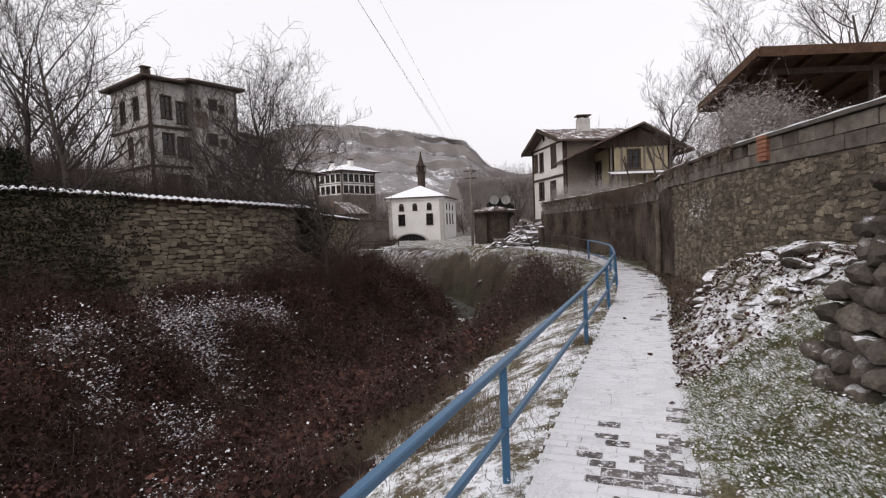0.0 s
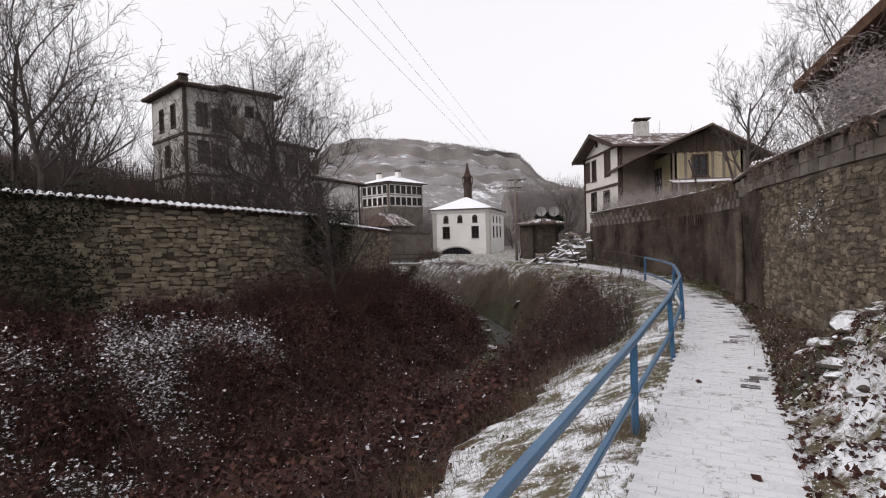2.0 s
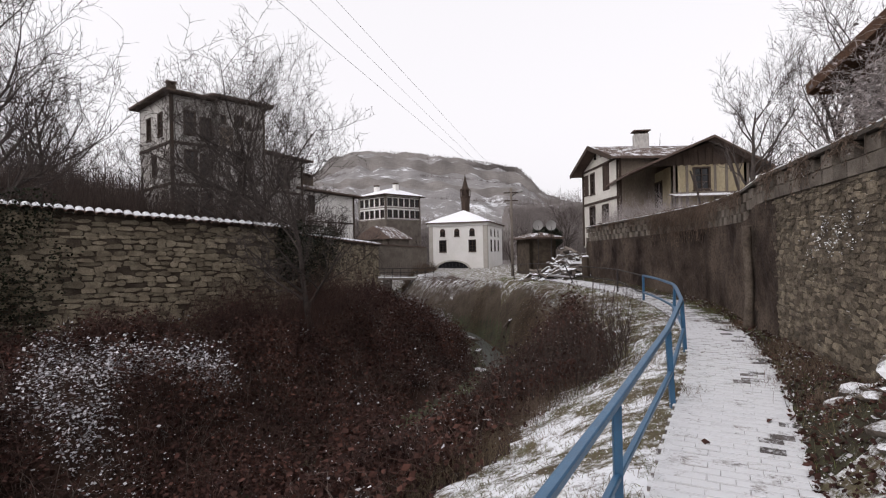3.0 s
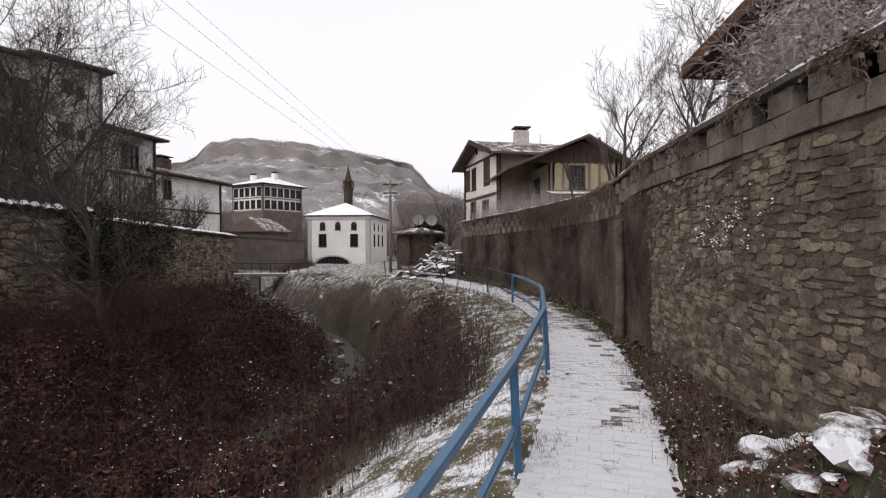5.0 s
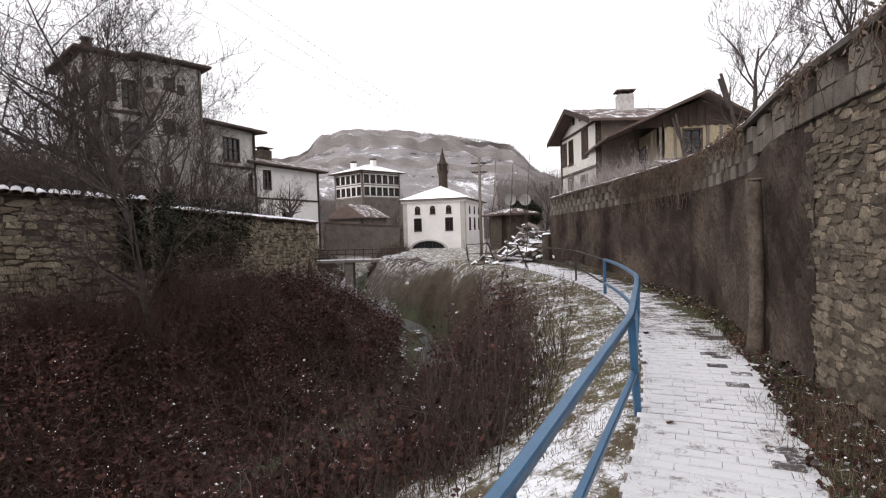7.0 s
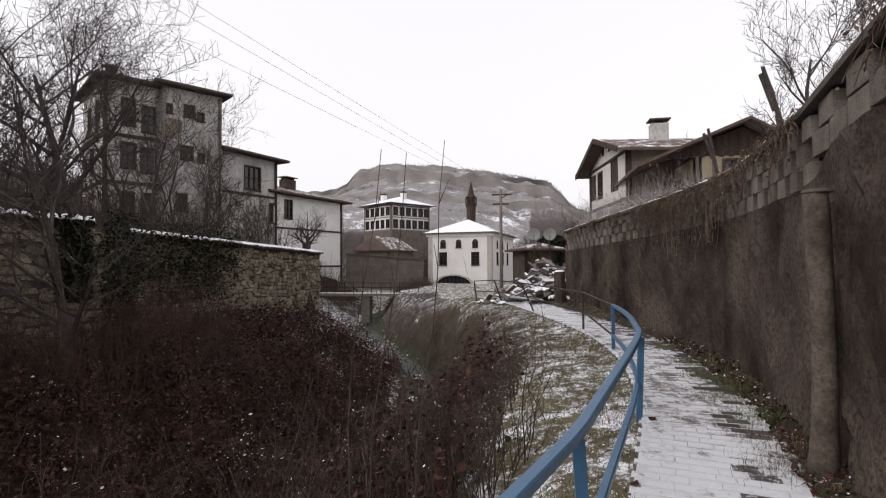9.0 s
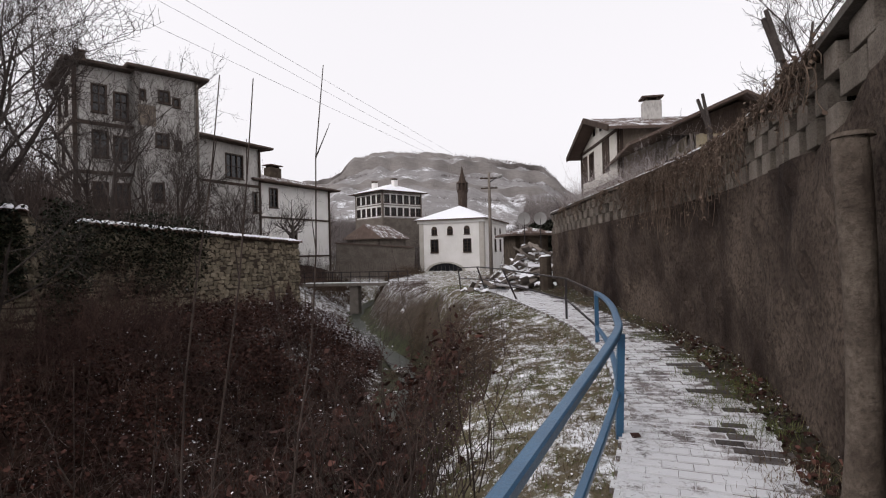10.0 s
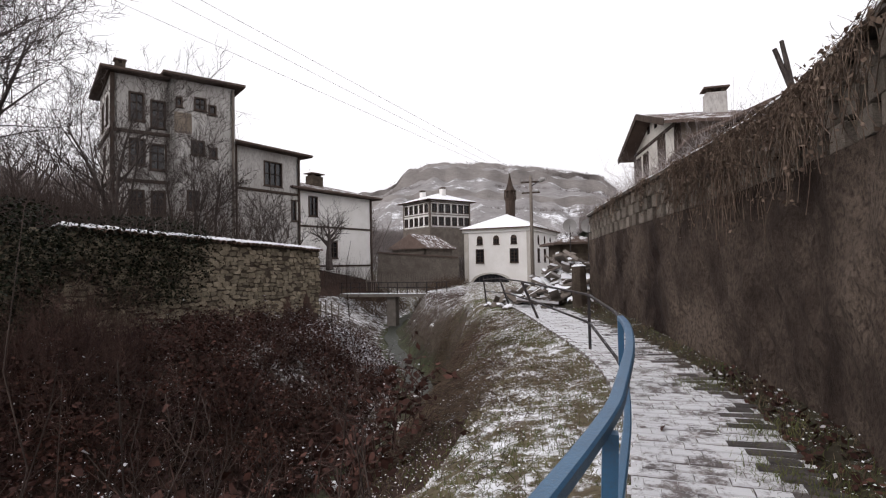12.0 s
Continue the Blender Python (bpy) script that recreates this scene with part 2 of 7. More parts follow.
M_STRAW = material("dry_grass", [(0.13, 0.098, 0.064), (0.22, 0.172, 0.118), (0.075, 0.055, 0.038)], 1.0, 9, 0.85, 0.0, island=0.35)
M_IVY = material("ivy_leaf", [(0.010, 0.014, 0.008), (0.022, 0.027, 0.014), (0.024, 0.018, 0.013)], 1.5, 9, 0.55, 0.0, island=0.5)
M_VINE = material("dry_vine", [(0.12, 0.085, 0.065), (0.20, 0.15, 0.115), (0.075, 0.05, 0.04)], 2, 14, 0.9, 0.0, island=0.4, snow=0.25, snow_z=0.4)
M_FROST = material("frosted_twig", [(0.30, 0.265, 0.255), (0.46, 0.42, 0.41), (0.17, 0.13, 0.12)], 1.2, 10, 0.85, 0.0, island=0.35)
M_EVERGREEN = material("evergreen_leaf", [(0.025, 0.028, 0.02), (0.045, 0.048, 0.035), (0.03, 0.03, 0.025)], 1.5, 9, 0.7, 0.0, island=0.4)
# Hill, rim and cliff: greyed base colours carry the haze of distance.
M_HILL = material("hazed_hill_scrub", [(0.225, 0.214, 0.212), (0.29, 0.276, 0.273), (0.17, 0.16, 0.158)], 0.03, 0.22, 1.0, 0.0, snow=0.33, snow_scale=0.06, snow_z=0.2, stretch=(1, 1, 2.5))
M_RIM = material("hazed_snowy_rim", [(0.28, 0.265, 0.26), (0.35, 0.335, 0.33), (0.21, 0.198, 0.195)], 0.03, 0.2, 1.0, 0.0, snow=0.62, snow_scale=0.03, snow_z=0.1)
M_CLIFF = material("hazed_cliff_rock", [(0.19, 0.174, 0.165), (0.25, 0.23, 0.218), (0.15, 0.138, 0.131)], 0.05, 0.35, 1.0, 0.0, stretch=(1, 1, 4))
M_WATER = material("stream_water", [(0.03, 0.034, 0.026), (0.05, 0.055, 0.04), (0.025, 0.025, 0.02)], 1.5, 10, 0.55, 0.15, spec=0.25)
M_WIRE = material("power_cable", [(0.10, 0.10, 0.11), (0.12, 0.12, 0.13), (0.08, 0.08, 0.09)], 1, 5, 0.6, 0.0)
M_DISH = material("grey_dish_enamel", [(0.27, 0.26, 0.255), (0.33, 0.32, 0.315), (0.22, 0.21, 0.20)], 2, 20, 0.5, 0.0)


# ---- building helpers ----
class Shape:
    """Collects points and faces of one mesh."""

    def __init__(self):
        self.v, self.f, self.s = [], [], []

    def add(self, pts, faces, slot=0):
        n = len(self.v)
        self.v.extend(tuple(p) for p in pts)
        self.f.extend(tuple(i + n for i in q) for q in faces)
        self.s.extend([slot] * len(faces))
        return self

    def box(self, x0, y0, z0, x1, y1, z1, m=None, slot=0):
        pts = [(x0, y0, z0), (x1, y0, z0), (x1, y1, z0), (x0, y1, z0), (x0, y0, z1), (x1, y0, z1), (x1, y1, z1), (x0, y1, z1)]
        if m is not None:
            pts = [m @ Vector(p) for p in pts]
        return self.add(pts, [(3, 2, 1, 0), (4, 5, 6, 7), (0, 1, 5, 4), (1, 2, 6, 5), (2, 3, 7, 6), (3, 0, 4, 7)], slot)

    def beam(self, a, b, w, h, slot=0):
        a, b = Vector(a), Vector(b)
        d = (b - a).normalized()
        side = d.cross(Vector((0, 0, 1)))
        side = side.normalized() if side.length > 1e-4 else Vector((1, 0, 0))
        up = side.cross(d)
        pts = [p + side * w * sx / 2 + up * h * sz / 2 for p in (a, b) for sx, sz in ((-1, -1), (1, -1), (1, 1), (-1, 1))]
        return self.add(pts, [(0, 1, 2, 3), (7, 6, 5, 4), (0, 4, 5, 1), (1, 5, 6, 2), (2, 6, 7, 3), (3, 7, 4, 0)], slot)

    def tube(self, pts, radii, sides=5, cap=False):
        pts = [Vector(p) for p in pts]
        n0 = len(self.v)
        d = (pts[1] - pts[0]).normalized()
        u = d.orthogonal().normalized()
        for i, p in enumerate(pts):
            d = (pts[min(i + 1, len(pts) - 1)] - pts[max(i - 1, 0)]).normalized()
            u = (u - d * u.dot(d))
            u = u.normalized() if u.length > 1e-5 else d.orthogonal().normalized()
            w = d.cross(u)
            for k in range(sides):
                a = 2 * math.pi * k / sides
                self.v.append(tuple(p + (u * math.cos(a) + w * math.sin(a)) * radii[i]))
        for i in range(len(pts) - 1):
            for k in range(sides):
                a, b = n0 + i * sides + k, n0 + i * sides + (k + 1) % sides
                self.f.append((a, b, b + sides, a + sides))
                self.s.append(0)
        if cap:
            self.f.append(tuple(n0 + k for k in reversed(range(sides))))
            self.f.append(tuple(n0 + (len(pts) - 1) * sides + k for k in range(sides)))
            self.s.extend([0, 0])
        return self

    def mesh(self, name, mats, smooth=False):
        me = bpy.data.meshes.new(name)
        me.from_pydata(self.v, [], self.f)
        for m in mats if isinstance(mats, (list, tuple)) else [mats]:
            me.materials.append(m)
        if any(self.s):
            me.polygons.foreach_set("material_index", self.s)
        if smooth:
            me.polygons.foreach_set("use_smooth", [True] * len(self.f))
        me.update()
        return me


def part(name, shape, mat, parent, label="", smooth=False):
    ob = new(name, shape.mesh(name, mat, smooth) if isinstance(shape, Shape) else shape)
    if parent is not None:
        ob.parent = parent
    return tagged(ob, label)


def empty(name, label, category, group="", kind="", m=None):
    ob = new(name)
    ob.empty_display_size = 0.2
    if m is not None:
        ob.matrix_world = m
    return tagged(ob, label, category, group, kind)


def smooth_line(pts, steps=3):
    """A polyline with its corners cut, ends kept."""
    pts = [np.array(p, float) for p in pts]
    for _ in range(steps):
        out = [pts[0]]
        for a, b in zip(pts[:-1], pts[1:]):
            out += [a * 0.75 + b * 0.25, a * 0.25 + b * 0.75]
        pts = out + [pts[-1]]
    return np.array(pts)


class Line:
    """A plan line with arc length, for placing things along it."""

    def __init__(self, pts):
        self.p = np.array(pts, float)
        d = np.diff(self.p[:, :2], axis=0)
        self.seg = np.hypot(d[:, 0], d[:, 1])
        self.s = np.concatenate([[0], np.cumsum(self.seg)])
        self.length = self.s[-1]

    def at(self, s):
        s = min(max(s, 0), self.length)
        return np.array([np.interp(s, self.s, self.p[:, k]) for k in range(self.p.shape[1])])

    def along(self, s):
        d = self.at(s + 0.05)[:2] - self.at(s - 0.05)[:2]
        return d / np.hypot(*d)

    def s_of_y(self, y):
        return float(np.interp(y, self.p[:, 1], self.s))

    def near(self, x, y):
        """Distance, side (right +) and arc length of the nearest place, for arrays."""
        x, y = np.asarray(x, float), np.asarray(y, float)
        best = np.full(x.shape, 1e9)
        side = np.zeros(x.shape)
        arc = np.zeros(x.shape)
        for i in range(len(self.seg)):
            a, d = self.p[i, :2], (self.p[i + 1, :2] - self.p[i, :2])
            u = np.clip(((x - a[0]) * d[0] + (y - a[1]) * d[1]) / (self.seg[i] ** 2), 0, 1)
            px, py = x - a[0] - u * d[0], y - a[1] - u * d[1]
            q = np.hypot(px, py)
            hit = q < best
            best = np.where(hit, q, best)
            side = np.where(hit, np.sign(d[1] * px - d[0] * py), side)
            arc = np.where(hit, self.s[i] + u * self.seg[i], arc)
        return best, side, arc


def fbm(x, y, scale, seed=0):
    """Cheap smooth noise from sines, for arrays."""
    x, y = np.asarray(x) / scale, np.asarray(y) / scale
    return (np.sin(1.7 * x + 2.3 * y + seed) + np.sin(-2.9 * x + 1.3 * y + 2 * seed + 1) + np.sin(3.7 * x + 4.1 * y + seed * 3 + 2) * 0.6
            + np.sin(7.3 * x - 6.1 * y + seed + 4) * 0.35) / 2.95


# ---- plan ----
PATH = Line(smooth_line([(-4.6, -14, -0.3), (-1.3, -4, -0.3), (-0.1, 0, -0.3), (1.1, 3.6, -0.3), (2.5, 7, -0.3), (3.55, 9.6, -0.28), (4.3, 11.3, -0.25),
                         (5.0, 13.2, -0.22), (5.45, 14.8, -0.19), (5.87, 16.5, -0.16), (6.07, 18.5, -0.1), (6.05, 20, -0.05), (5.85, 21.6, 0),
                         (5.25, 23.5, 0.08), (4.3, 27.0, 0.12), (3.0, 31.5, 0.05), (0, 41, -0.3), (-3, 60, -0.6)], 2))
STREAM = Line(smooth_line([(-12, -20), (-7.5, 0), (-4.8, 8.5), (-2, 14.5), (0.6, 19.5), (1.5, 24), (0.3, 31), (-4, 39), (-8.8, 51), (-10.4, 62), (-11, 90)], 2))
WALL = Line(smooth_line([(3.7, -8), (4.55, 2.5), (5.0, 6.5), (5.28, 9.7), (5.68, 11.6), (6.27, 14.6), (6.75, 17), (7.0, 18.9), (6.85, 20.5), (6.4, 22.6), (5.98, 24.6), (5.36, 28.4)], 1))
RIGHT_RISE = Line([(3.7, -14), (4.55, 2.5), (5.0, 6.5), (5.28, 9.7), (5.68, 11.6), (6.27, 14.6), (6.75, 17), (7.0, 18.9), (6.85, 20.5), (6.4, 22.6), (5.98, 24.6), (5.36, 28.4), (6.3, 34), (6.6, 45), (4.5, 60), (4.5, 90)])
LEFT_RISE = Line([(-40, -10), (-14, 12.7), (-5.4, 21.3), (-6.9, 24.2), (-5.4, 34.6), (-10.5, 38), (-13.8, 50), (-12.7, 62), (-15, 90)])


def ground_z(x, y):
    """Height of the ground at plan places."""
    x, y = np.atleast_1d(np.asarray(x, float)), np.atleast_1d(np.asarray(y, float))
    dp, sp, ap = PATH.near(x, y)
    ds, ss, _ = STREAM.near(x, y)
    dr, sr, ar = RIGHT_RISE.near(x, y)
    dl, sl, al = LEFT_RISE.near(x, y)
    zp = np.interp(ap, PATH.s, PATH.p[:, 2]) - 0.035
    bed = -3.0 - 0.4 * np.clip((y - 30) / 20, 0, 1)
    edge = np.clip(dp - 0.85, 0, None)
    inner = np.clip(ds - 0.7, 0, None)
    u = edge / (edge + inner + 1e-6)
    bend = 1.15 + 1.3 * np.clip((y - 15) / 6, 0, 1)
    east = zp - 0.06 * np.clip((dp - 0.5) / 0.4, 0, 1) + (bed - zp) * u ** bend
    verge = zp + 0.02 + 0.15 * np.clip((dp - 0.5) / 0.6, 0, 1)
    verge = verge + np.clip(dp - 3, 0, 60) * 0.02
    west = bed + 0.55 * inner
    west = np.where(west > -1.0, -1.0 + 0.06 * np.clip(inner - (-1.0 - bed) / 0.55, 0, None), west)
    z = np.where(ss < 0, west, np.where(sp < 0, east, verge))
    far = np.clip((y - 34) / 14, 0, 1)
    z = np.where((ss > 0) & (y > 34), z * (1 - far) + far * np.where(ds < 2.5, bed + (-0.7 - bed) * np.clip((ds - 0.7) / 1.8, 0, 1), -0.75), z)
    soft_r = np.where(ar > RIGHT_RISE.s[11], 4.0 + np.clip(y - 44, 0, 40) * 0.5, 0.02)
    kr = np.where(sr > 0, np.clip((dr - 0.5) / soft_r, 0, 1), 0)
    top_r = np.where(ar > RIGHT_RISE.s[11], 2.4, 2.3) + np.clip(dr, 0, 26) * 0.09 + np.clip(dr - 26, 0, 60) * 0.14
    z = z * (1 - kr) + np.maximum(z, top_r) * kr
    soft_l = np.where(al > LEFT_RISE.s[4], 5.0, 0.05)
    kl = np.where(sl < 0, np.clip((dl - 0.25) / soft_l, 0, 1), 0)
    top_l = 1.3 + np.clip(dl, 0, 14) * 0.2 + np.clip(dl - 14, 0, 60) * 0.27 * np.clip((108 - y) / 40, 0.12, 1)
    z = z * (1 - kl) + np.maximum(z, top_l) * kl
    z = z + np.clip(y - 85, 0, 240) * 0.035 * np.clip(1 - np.abs(x + 20) / 900, 0.2, 1)
    heap = np.clip(1 - ((y - 6.6) / 3.6) ** 2, 0, 1) * np.exp(-((dr - 0.2) / 1.15) ** 2) * 1.25 * (sr < 0) * (sp > 0) * np.clip((dp - 0.6) / 0.7, 0, 1)
    z = z + heap
    z = z + 0.95 * np.exp(-((x - 4.75) / 0.75) ** 2 - ((y - 30.0) / 1.0) ** 2) * np.clip((dp - 0.45) / 0.5, 0, 1)
    rough = np.clip((dp - 0.7) / 1.0, 0, 1) * np.clip(dr / 0.6, 0, 1) * np.clip(dl / 0.8, 0, 1)
    return z + rough * (0.05 * fbm(x, y, 0.55) + 0.08 * fbm(x, y, 1.9, 3))


def gz(x, y):
    return float(ground_z(x, y)[0])


# ---- ground: one sheet to the horizon ----
def stretched(lo, hi, fine_lo, fine_hi, step, grow=1.13):
    c = list(np.arange(fine_lo, fine_hi, step))
    a, d = fine_lo, step
    while a > lo:
        d *= grow
        a -= d
        c.insert(0, a)
    b, d = c[-1], step
    while b < hi:
        d *= grow
        b += d
        c.append(b)
    return np.array(c)


gx = stretched(-1500, 1500, -14, 9, 0.17)
gy = stretched(-400, 2500, -3, 36, 0.17)
GX, GY = np.meshgrid(gx, gy)
GZ = ground_z(GX.ravel(), GY.ravel()).reshape(GX.shape)
nx, ny = len(gx), len(gy)
verts = np.stack([GX.ravel(), GY.ravel(), GZ.ravel()], 1)
idx = np.arange(nx * ny).reshape(ny, nx)
quads = np.stack([idx[:-1, :-1].ravel(), idx[:-1, 1:].ravel(), idx[1:, 1:].ravel(), idx[1:, :-1].ravel()], 1)
me = bpy.data.meshes.new("ground")
me.from_pydata(verts.tolist(), [], quads.tolist())
for m in (M_BANK, M_LITTER, M_BED, M_HAZEFLOOR, M_VERGE, M_SNOWBANK, M_DRYBANK):
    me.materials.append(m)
cx, cy = (GX[:-1, :-1] + 0.08).ravel(), (GY[:-1, :-1] + 0.08).ravel()
c_ds, c_ss, _ = STREAM.near(cx, cy)
c_dp, c_sp, _ = PATH.near(cx, cy)
c_dl, c_sl, _ = LEFT_RISE.near(cx, cy)
slot = np.where(c_ds < 0.9, 2, np.where((c_ss < 0) & (cy < 60), 1, 0))
slot = np.where((c_ss > 0) & (c_sp < 0) & (c_dp > 2.1) & (c_ds >= 0.9) & (cy < 20), 1, slot)
slot = np.where((c_sp > 0) & (c_dp > 0.42) & (cy > 8.5) & (cy < 29) & (c_dp < 2.5), 4, slot)
slot = np.where((c_ss < 0) & (cy > 27.5) & (cy < 60) & (c_sl > 0) & (c_ds > 1.3), 0, slot)
slot = np.where((c_dp < 2.8 + 0.3 * np.sin(cy * 2.1)) & (c_sp < 0) & (cy < 14), 5, slot)
slot = np.where((c_sp > 0) & (cy < 8.5) & (c_dp < 3.5), 5, slot)
slot = np.where((c_ss > 0) & (c_sp < 0) & (c_dp > 1.5 + 0.3 * np.sin(cy * 1.3)) & (c_ds >= 0.9) & (cy >= 20) & (cy < 58), 6, slot)
slot = np.where((c_ss < 0) & (cy > 26) & (cy < 60) & (c_sl > 0) & (c_ds > 0.9), 6, slot)
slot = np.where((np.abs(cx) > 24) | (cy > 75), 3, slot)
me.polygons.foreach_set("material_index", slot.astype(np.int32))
me.polygons.foreach_set("use_smooth", [True] * len(quads))
me.update()
tagged(new("ground", me), "snow-dusted earth bank, stream bed and hillside", "ground", kind="structure")

w = Shape()
ws = np.linspace(STREAM.s_of_y(4), STREAM.s_of_y(70), 70)
for k, s in enumerate(ws):
    p, d = STREAM.at(s), STREAM.along(s)
    half = 0.36 + 0.10 * math.sin(k * 0.9)
    z = -2.93 - 0.4 * min(max((p[1] - 30) / 20, 0), 1)
    w.v += [(p[0] - d[1] * half, p[1] + d[0] * half, z), (p[0] + d[1] * half, p[1] - d[0] * half, z)]
    if k:
        w.f.append((2 * k - 2, 2 * k - 1, 2 * k + 1, 2 * k))
        w.s.append(0)
tagged(part("water", w, M_WATER, None), "shallow murky stream water in a ditch", "stream", kind="structure")

# ---- far table hill ----
hill = Shape()
HX = np.concatenate([np.linspace(-520, -180, 30, endpoint=False), np.linspace(-180, 70, 170, endpoint=False), np.linspace(70, 520, 40)])
CREST_X = [-520, -300, -200, -150, -143, -138, -130, -112, -80, -45, -7, 20, 29, 34, 42, 60, 120, 520]
CREST_Z = [30, 42, 60, 67, 69, 75, 80.5, 84, 82.5, 78, 71.5, 65.5, 57, 50, 43, 38, 40, 48]
# depth behind the foot and share of the crest's height: talus, lower ledge, slope, cliff, rim, plateau
PROFILE = [(0, 0.04), (35, 0.22), (70, 0.42), (95, 0.56), (101, 0.63), (118, 0.70), (136, 0.785), (141, 0.90), (150, 0.93), (154, 0.985), (165, 1.0), (230, 0.98), (330, 0.95)]
for j, (py, pz) in enumerate(PROFILE):
    for i, hx in enumerate(HX):
        k = float(np.interp(hx, CREST_X, CREST_Z)) + 0.7 * math.sin(hx * 0.17) + 0.5 * math.sin(hx * 0.43 + 1)
        wob = 7 * math.sin(hx * 0.031 + 1) + 4 * math.sin(hx * 0.083 + j) + 2.2 * math.sin(hx * 0.29 + j * 0.6)
        rough = 0 if pz >= 0.98 else 1.1 * math.sin(hx * 0.13 + j * 1.7) + 0.8 * math.sin(hx * 0.37 + j * 2.3)
        hill.v.append((hx, 265 + py + (wob if 0 < j < 9 else wob * 0.4), k * pz + rough))
for j in range(len(PROFILE) - 1):
    for i in range(len(HX) - 1):
        a = j * len(HX) + i
        hill.f.append((a, a + 1, a + 1 + len(HX), a + len(HX)))
        hill.s.append(1 if PROFILE[j][0] in (95, 136, 150) else 2 if PROFILE[j][0] in (154, 165) else 0)
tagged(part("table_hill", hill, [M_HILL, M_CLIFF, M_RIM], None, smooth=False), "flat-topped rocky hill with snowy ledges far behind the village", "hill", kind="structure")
# scrub along the rim and on the ledges of the hill
hs = np.random.default_rng(15)
hx_ = hs.uniform(-150, 60, 2600)
row_ = hs.choice([0, 0, 1, 2, 3], 2600)
hk = np.interp(hx_, CREST_X, CREST_Z)
HILL_SCRUB = np.stack([hx_, 265 + np.choose(row_, [166, 150, 120, 75]) + hs.normal(0, 3, 2600), hk * np.choose(row_, [1.0, 0.93, 0.71, 0.45])], 1)

# ---- right retaining wall ----
YB = 13.9          # where rubble stone gives way to render


def wall_top(s):
    y = WALL.at(s)[1]
    return float(np.interp(y, [4, 6.2, 14.5, 16, 20, 23, 28.4], [2.78, 2.80, 2.80, 2.68, 2.64, 2.55, 2.45])) - 0.09


def ribbon(line, s0, s1, near_off, far_off, z0, z1, step=0.4):
    """A solid that follows a plan line between two offsets to its right and two heights (numbers or functions of s)."""
    sh = Shape()
    n = max(2, int((s1 - s0) / step) + 1)
    for k, s in enumerate(np.linspace(s0, s1, n)):
        p, d = line.at(s), line.along(s)
        nrm = np.array([d[1], -d[0]])
        lo = z0(s) if callable(z0) else z0
        hi = z1(s) if callable(z1) else z1
        a, b = p[:2] + nrm * near_off, p[:2] + nrm * far_off
        sh.v += [(*a, lo), (*b, lo), (*b, hi), (*a, hi)]
        if k:
            q = 4 * k
            for e in range(4):
                sh.f.append((q - 4 + e, q + e, q + (e + 1) % 4, q - 4 + (e + 1) % 4))
                sh.s.append(0)
    sh.f += [(3, 2, 1, 0), (len(sh.v) - 4, len(sh.v) - 3, len(sh.v) - 2, len(sh.v) - 1)]
    sh.s += [0, 0]
    return sh


wall_r = empty("wall_east", "old rubble and rendered retaining wall with a concrete block top", "wall", kind="structure")
S_B = WALL.s_of_y(YB)
S_END = WALL.length
Z_BLOCK = lambda s: wall_top(s) - 0.42 if WALL.at(s)[1] < 15.5 else wall_top(s) - 0.6
part("wall_core", ribbon(WALL, 0, S_B + 0.35, 0.034, 0.5, -0.6, Z_BLOCK, 0.2), M_WALLMORTAR, wall_r, "earthy mortar core between stones")
rend = Shape()
rs_ = np.arange(S_B, S_END + 0.01, 0.16)
NV = 18
for s in rs_:
    p, d = WALL.at(s), WALL.along(s)
    for k in range(NV):
        z = -0.5 + (Z_BLOCK(s) + 0.5) * k / (NV - 1)
        o = 0.028 * max(0, 1 - (s - S_B) / 0.8) - 0.005 + min(1, 0.15 + (s - S_B) / 0.8) * 0.045 * float(fbm(s, z, 0.5, 3)) + 0.03 * float(fbm(s, z, 0.17, 5)) - 0.04 * max(0, 0.25 - z)
        rend.v.append((p[0] + d[1] * o, p[1] - d[0] * o, z))
    rend.v.append((p[0] + d[1] * 0.5, p[1] - d[0] * 0.5, Z_BLOCK(s)))
for i in range(len(rs_) - 1):
    for k in range(NV):
        a = i * (NV + 1) + k
        rend.f.append((a, a + 1, a + NV + 2, a + NV + 1))
        rend.s.append(0)
# backing sheet, blackened so that the gaps read as deep shade
part("earth_fill", ribbon(WALL, WALL.s_of_y(3), S_END, 0.52, 0.66, 1.6, lambda s: wall_top(s) - 0.005), M_GAPSHADE, wall_r, "earth behind the block gaps, coloured black as their shade")
part("render_coat", rend, M_RENDER, wall_r, "brown damp-stained cement render")
# coping reaches back over the fill to keep sky light out of the gaps
cop = ribbon(WALL, 0, S_END, -0.05, 0.66, wall_top, lambda s: wall_top(s) + 0.055, 0.3)
part("coping", cop, M_COPING, wall_r, "thin cement coping with a line of snow")
snow_line = ribbon(WALL, 0, S_END, -0.04, 0.28, lambda s: wall_top(s) + 0.056, lambda s: wall_top(s) + 0.073 + 0.008 * math.sin(s * 7), 0.2)
part("snow_strip", snow_line, M_SNOWCAP, wall_r, "thin strip of fresh snow")
tagged(part("wall_far_return", ribbon(Line([(5.36, 28.4), (9.5, 30.0)]), 0, 4.6, 0.0, 0.4, -0.4, 1.9), M_RENDER, wall_r), "rendered return at the end of the wall")

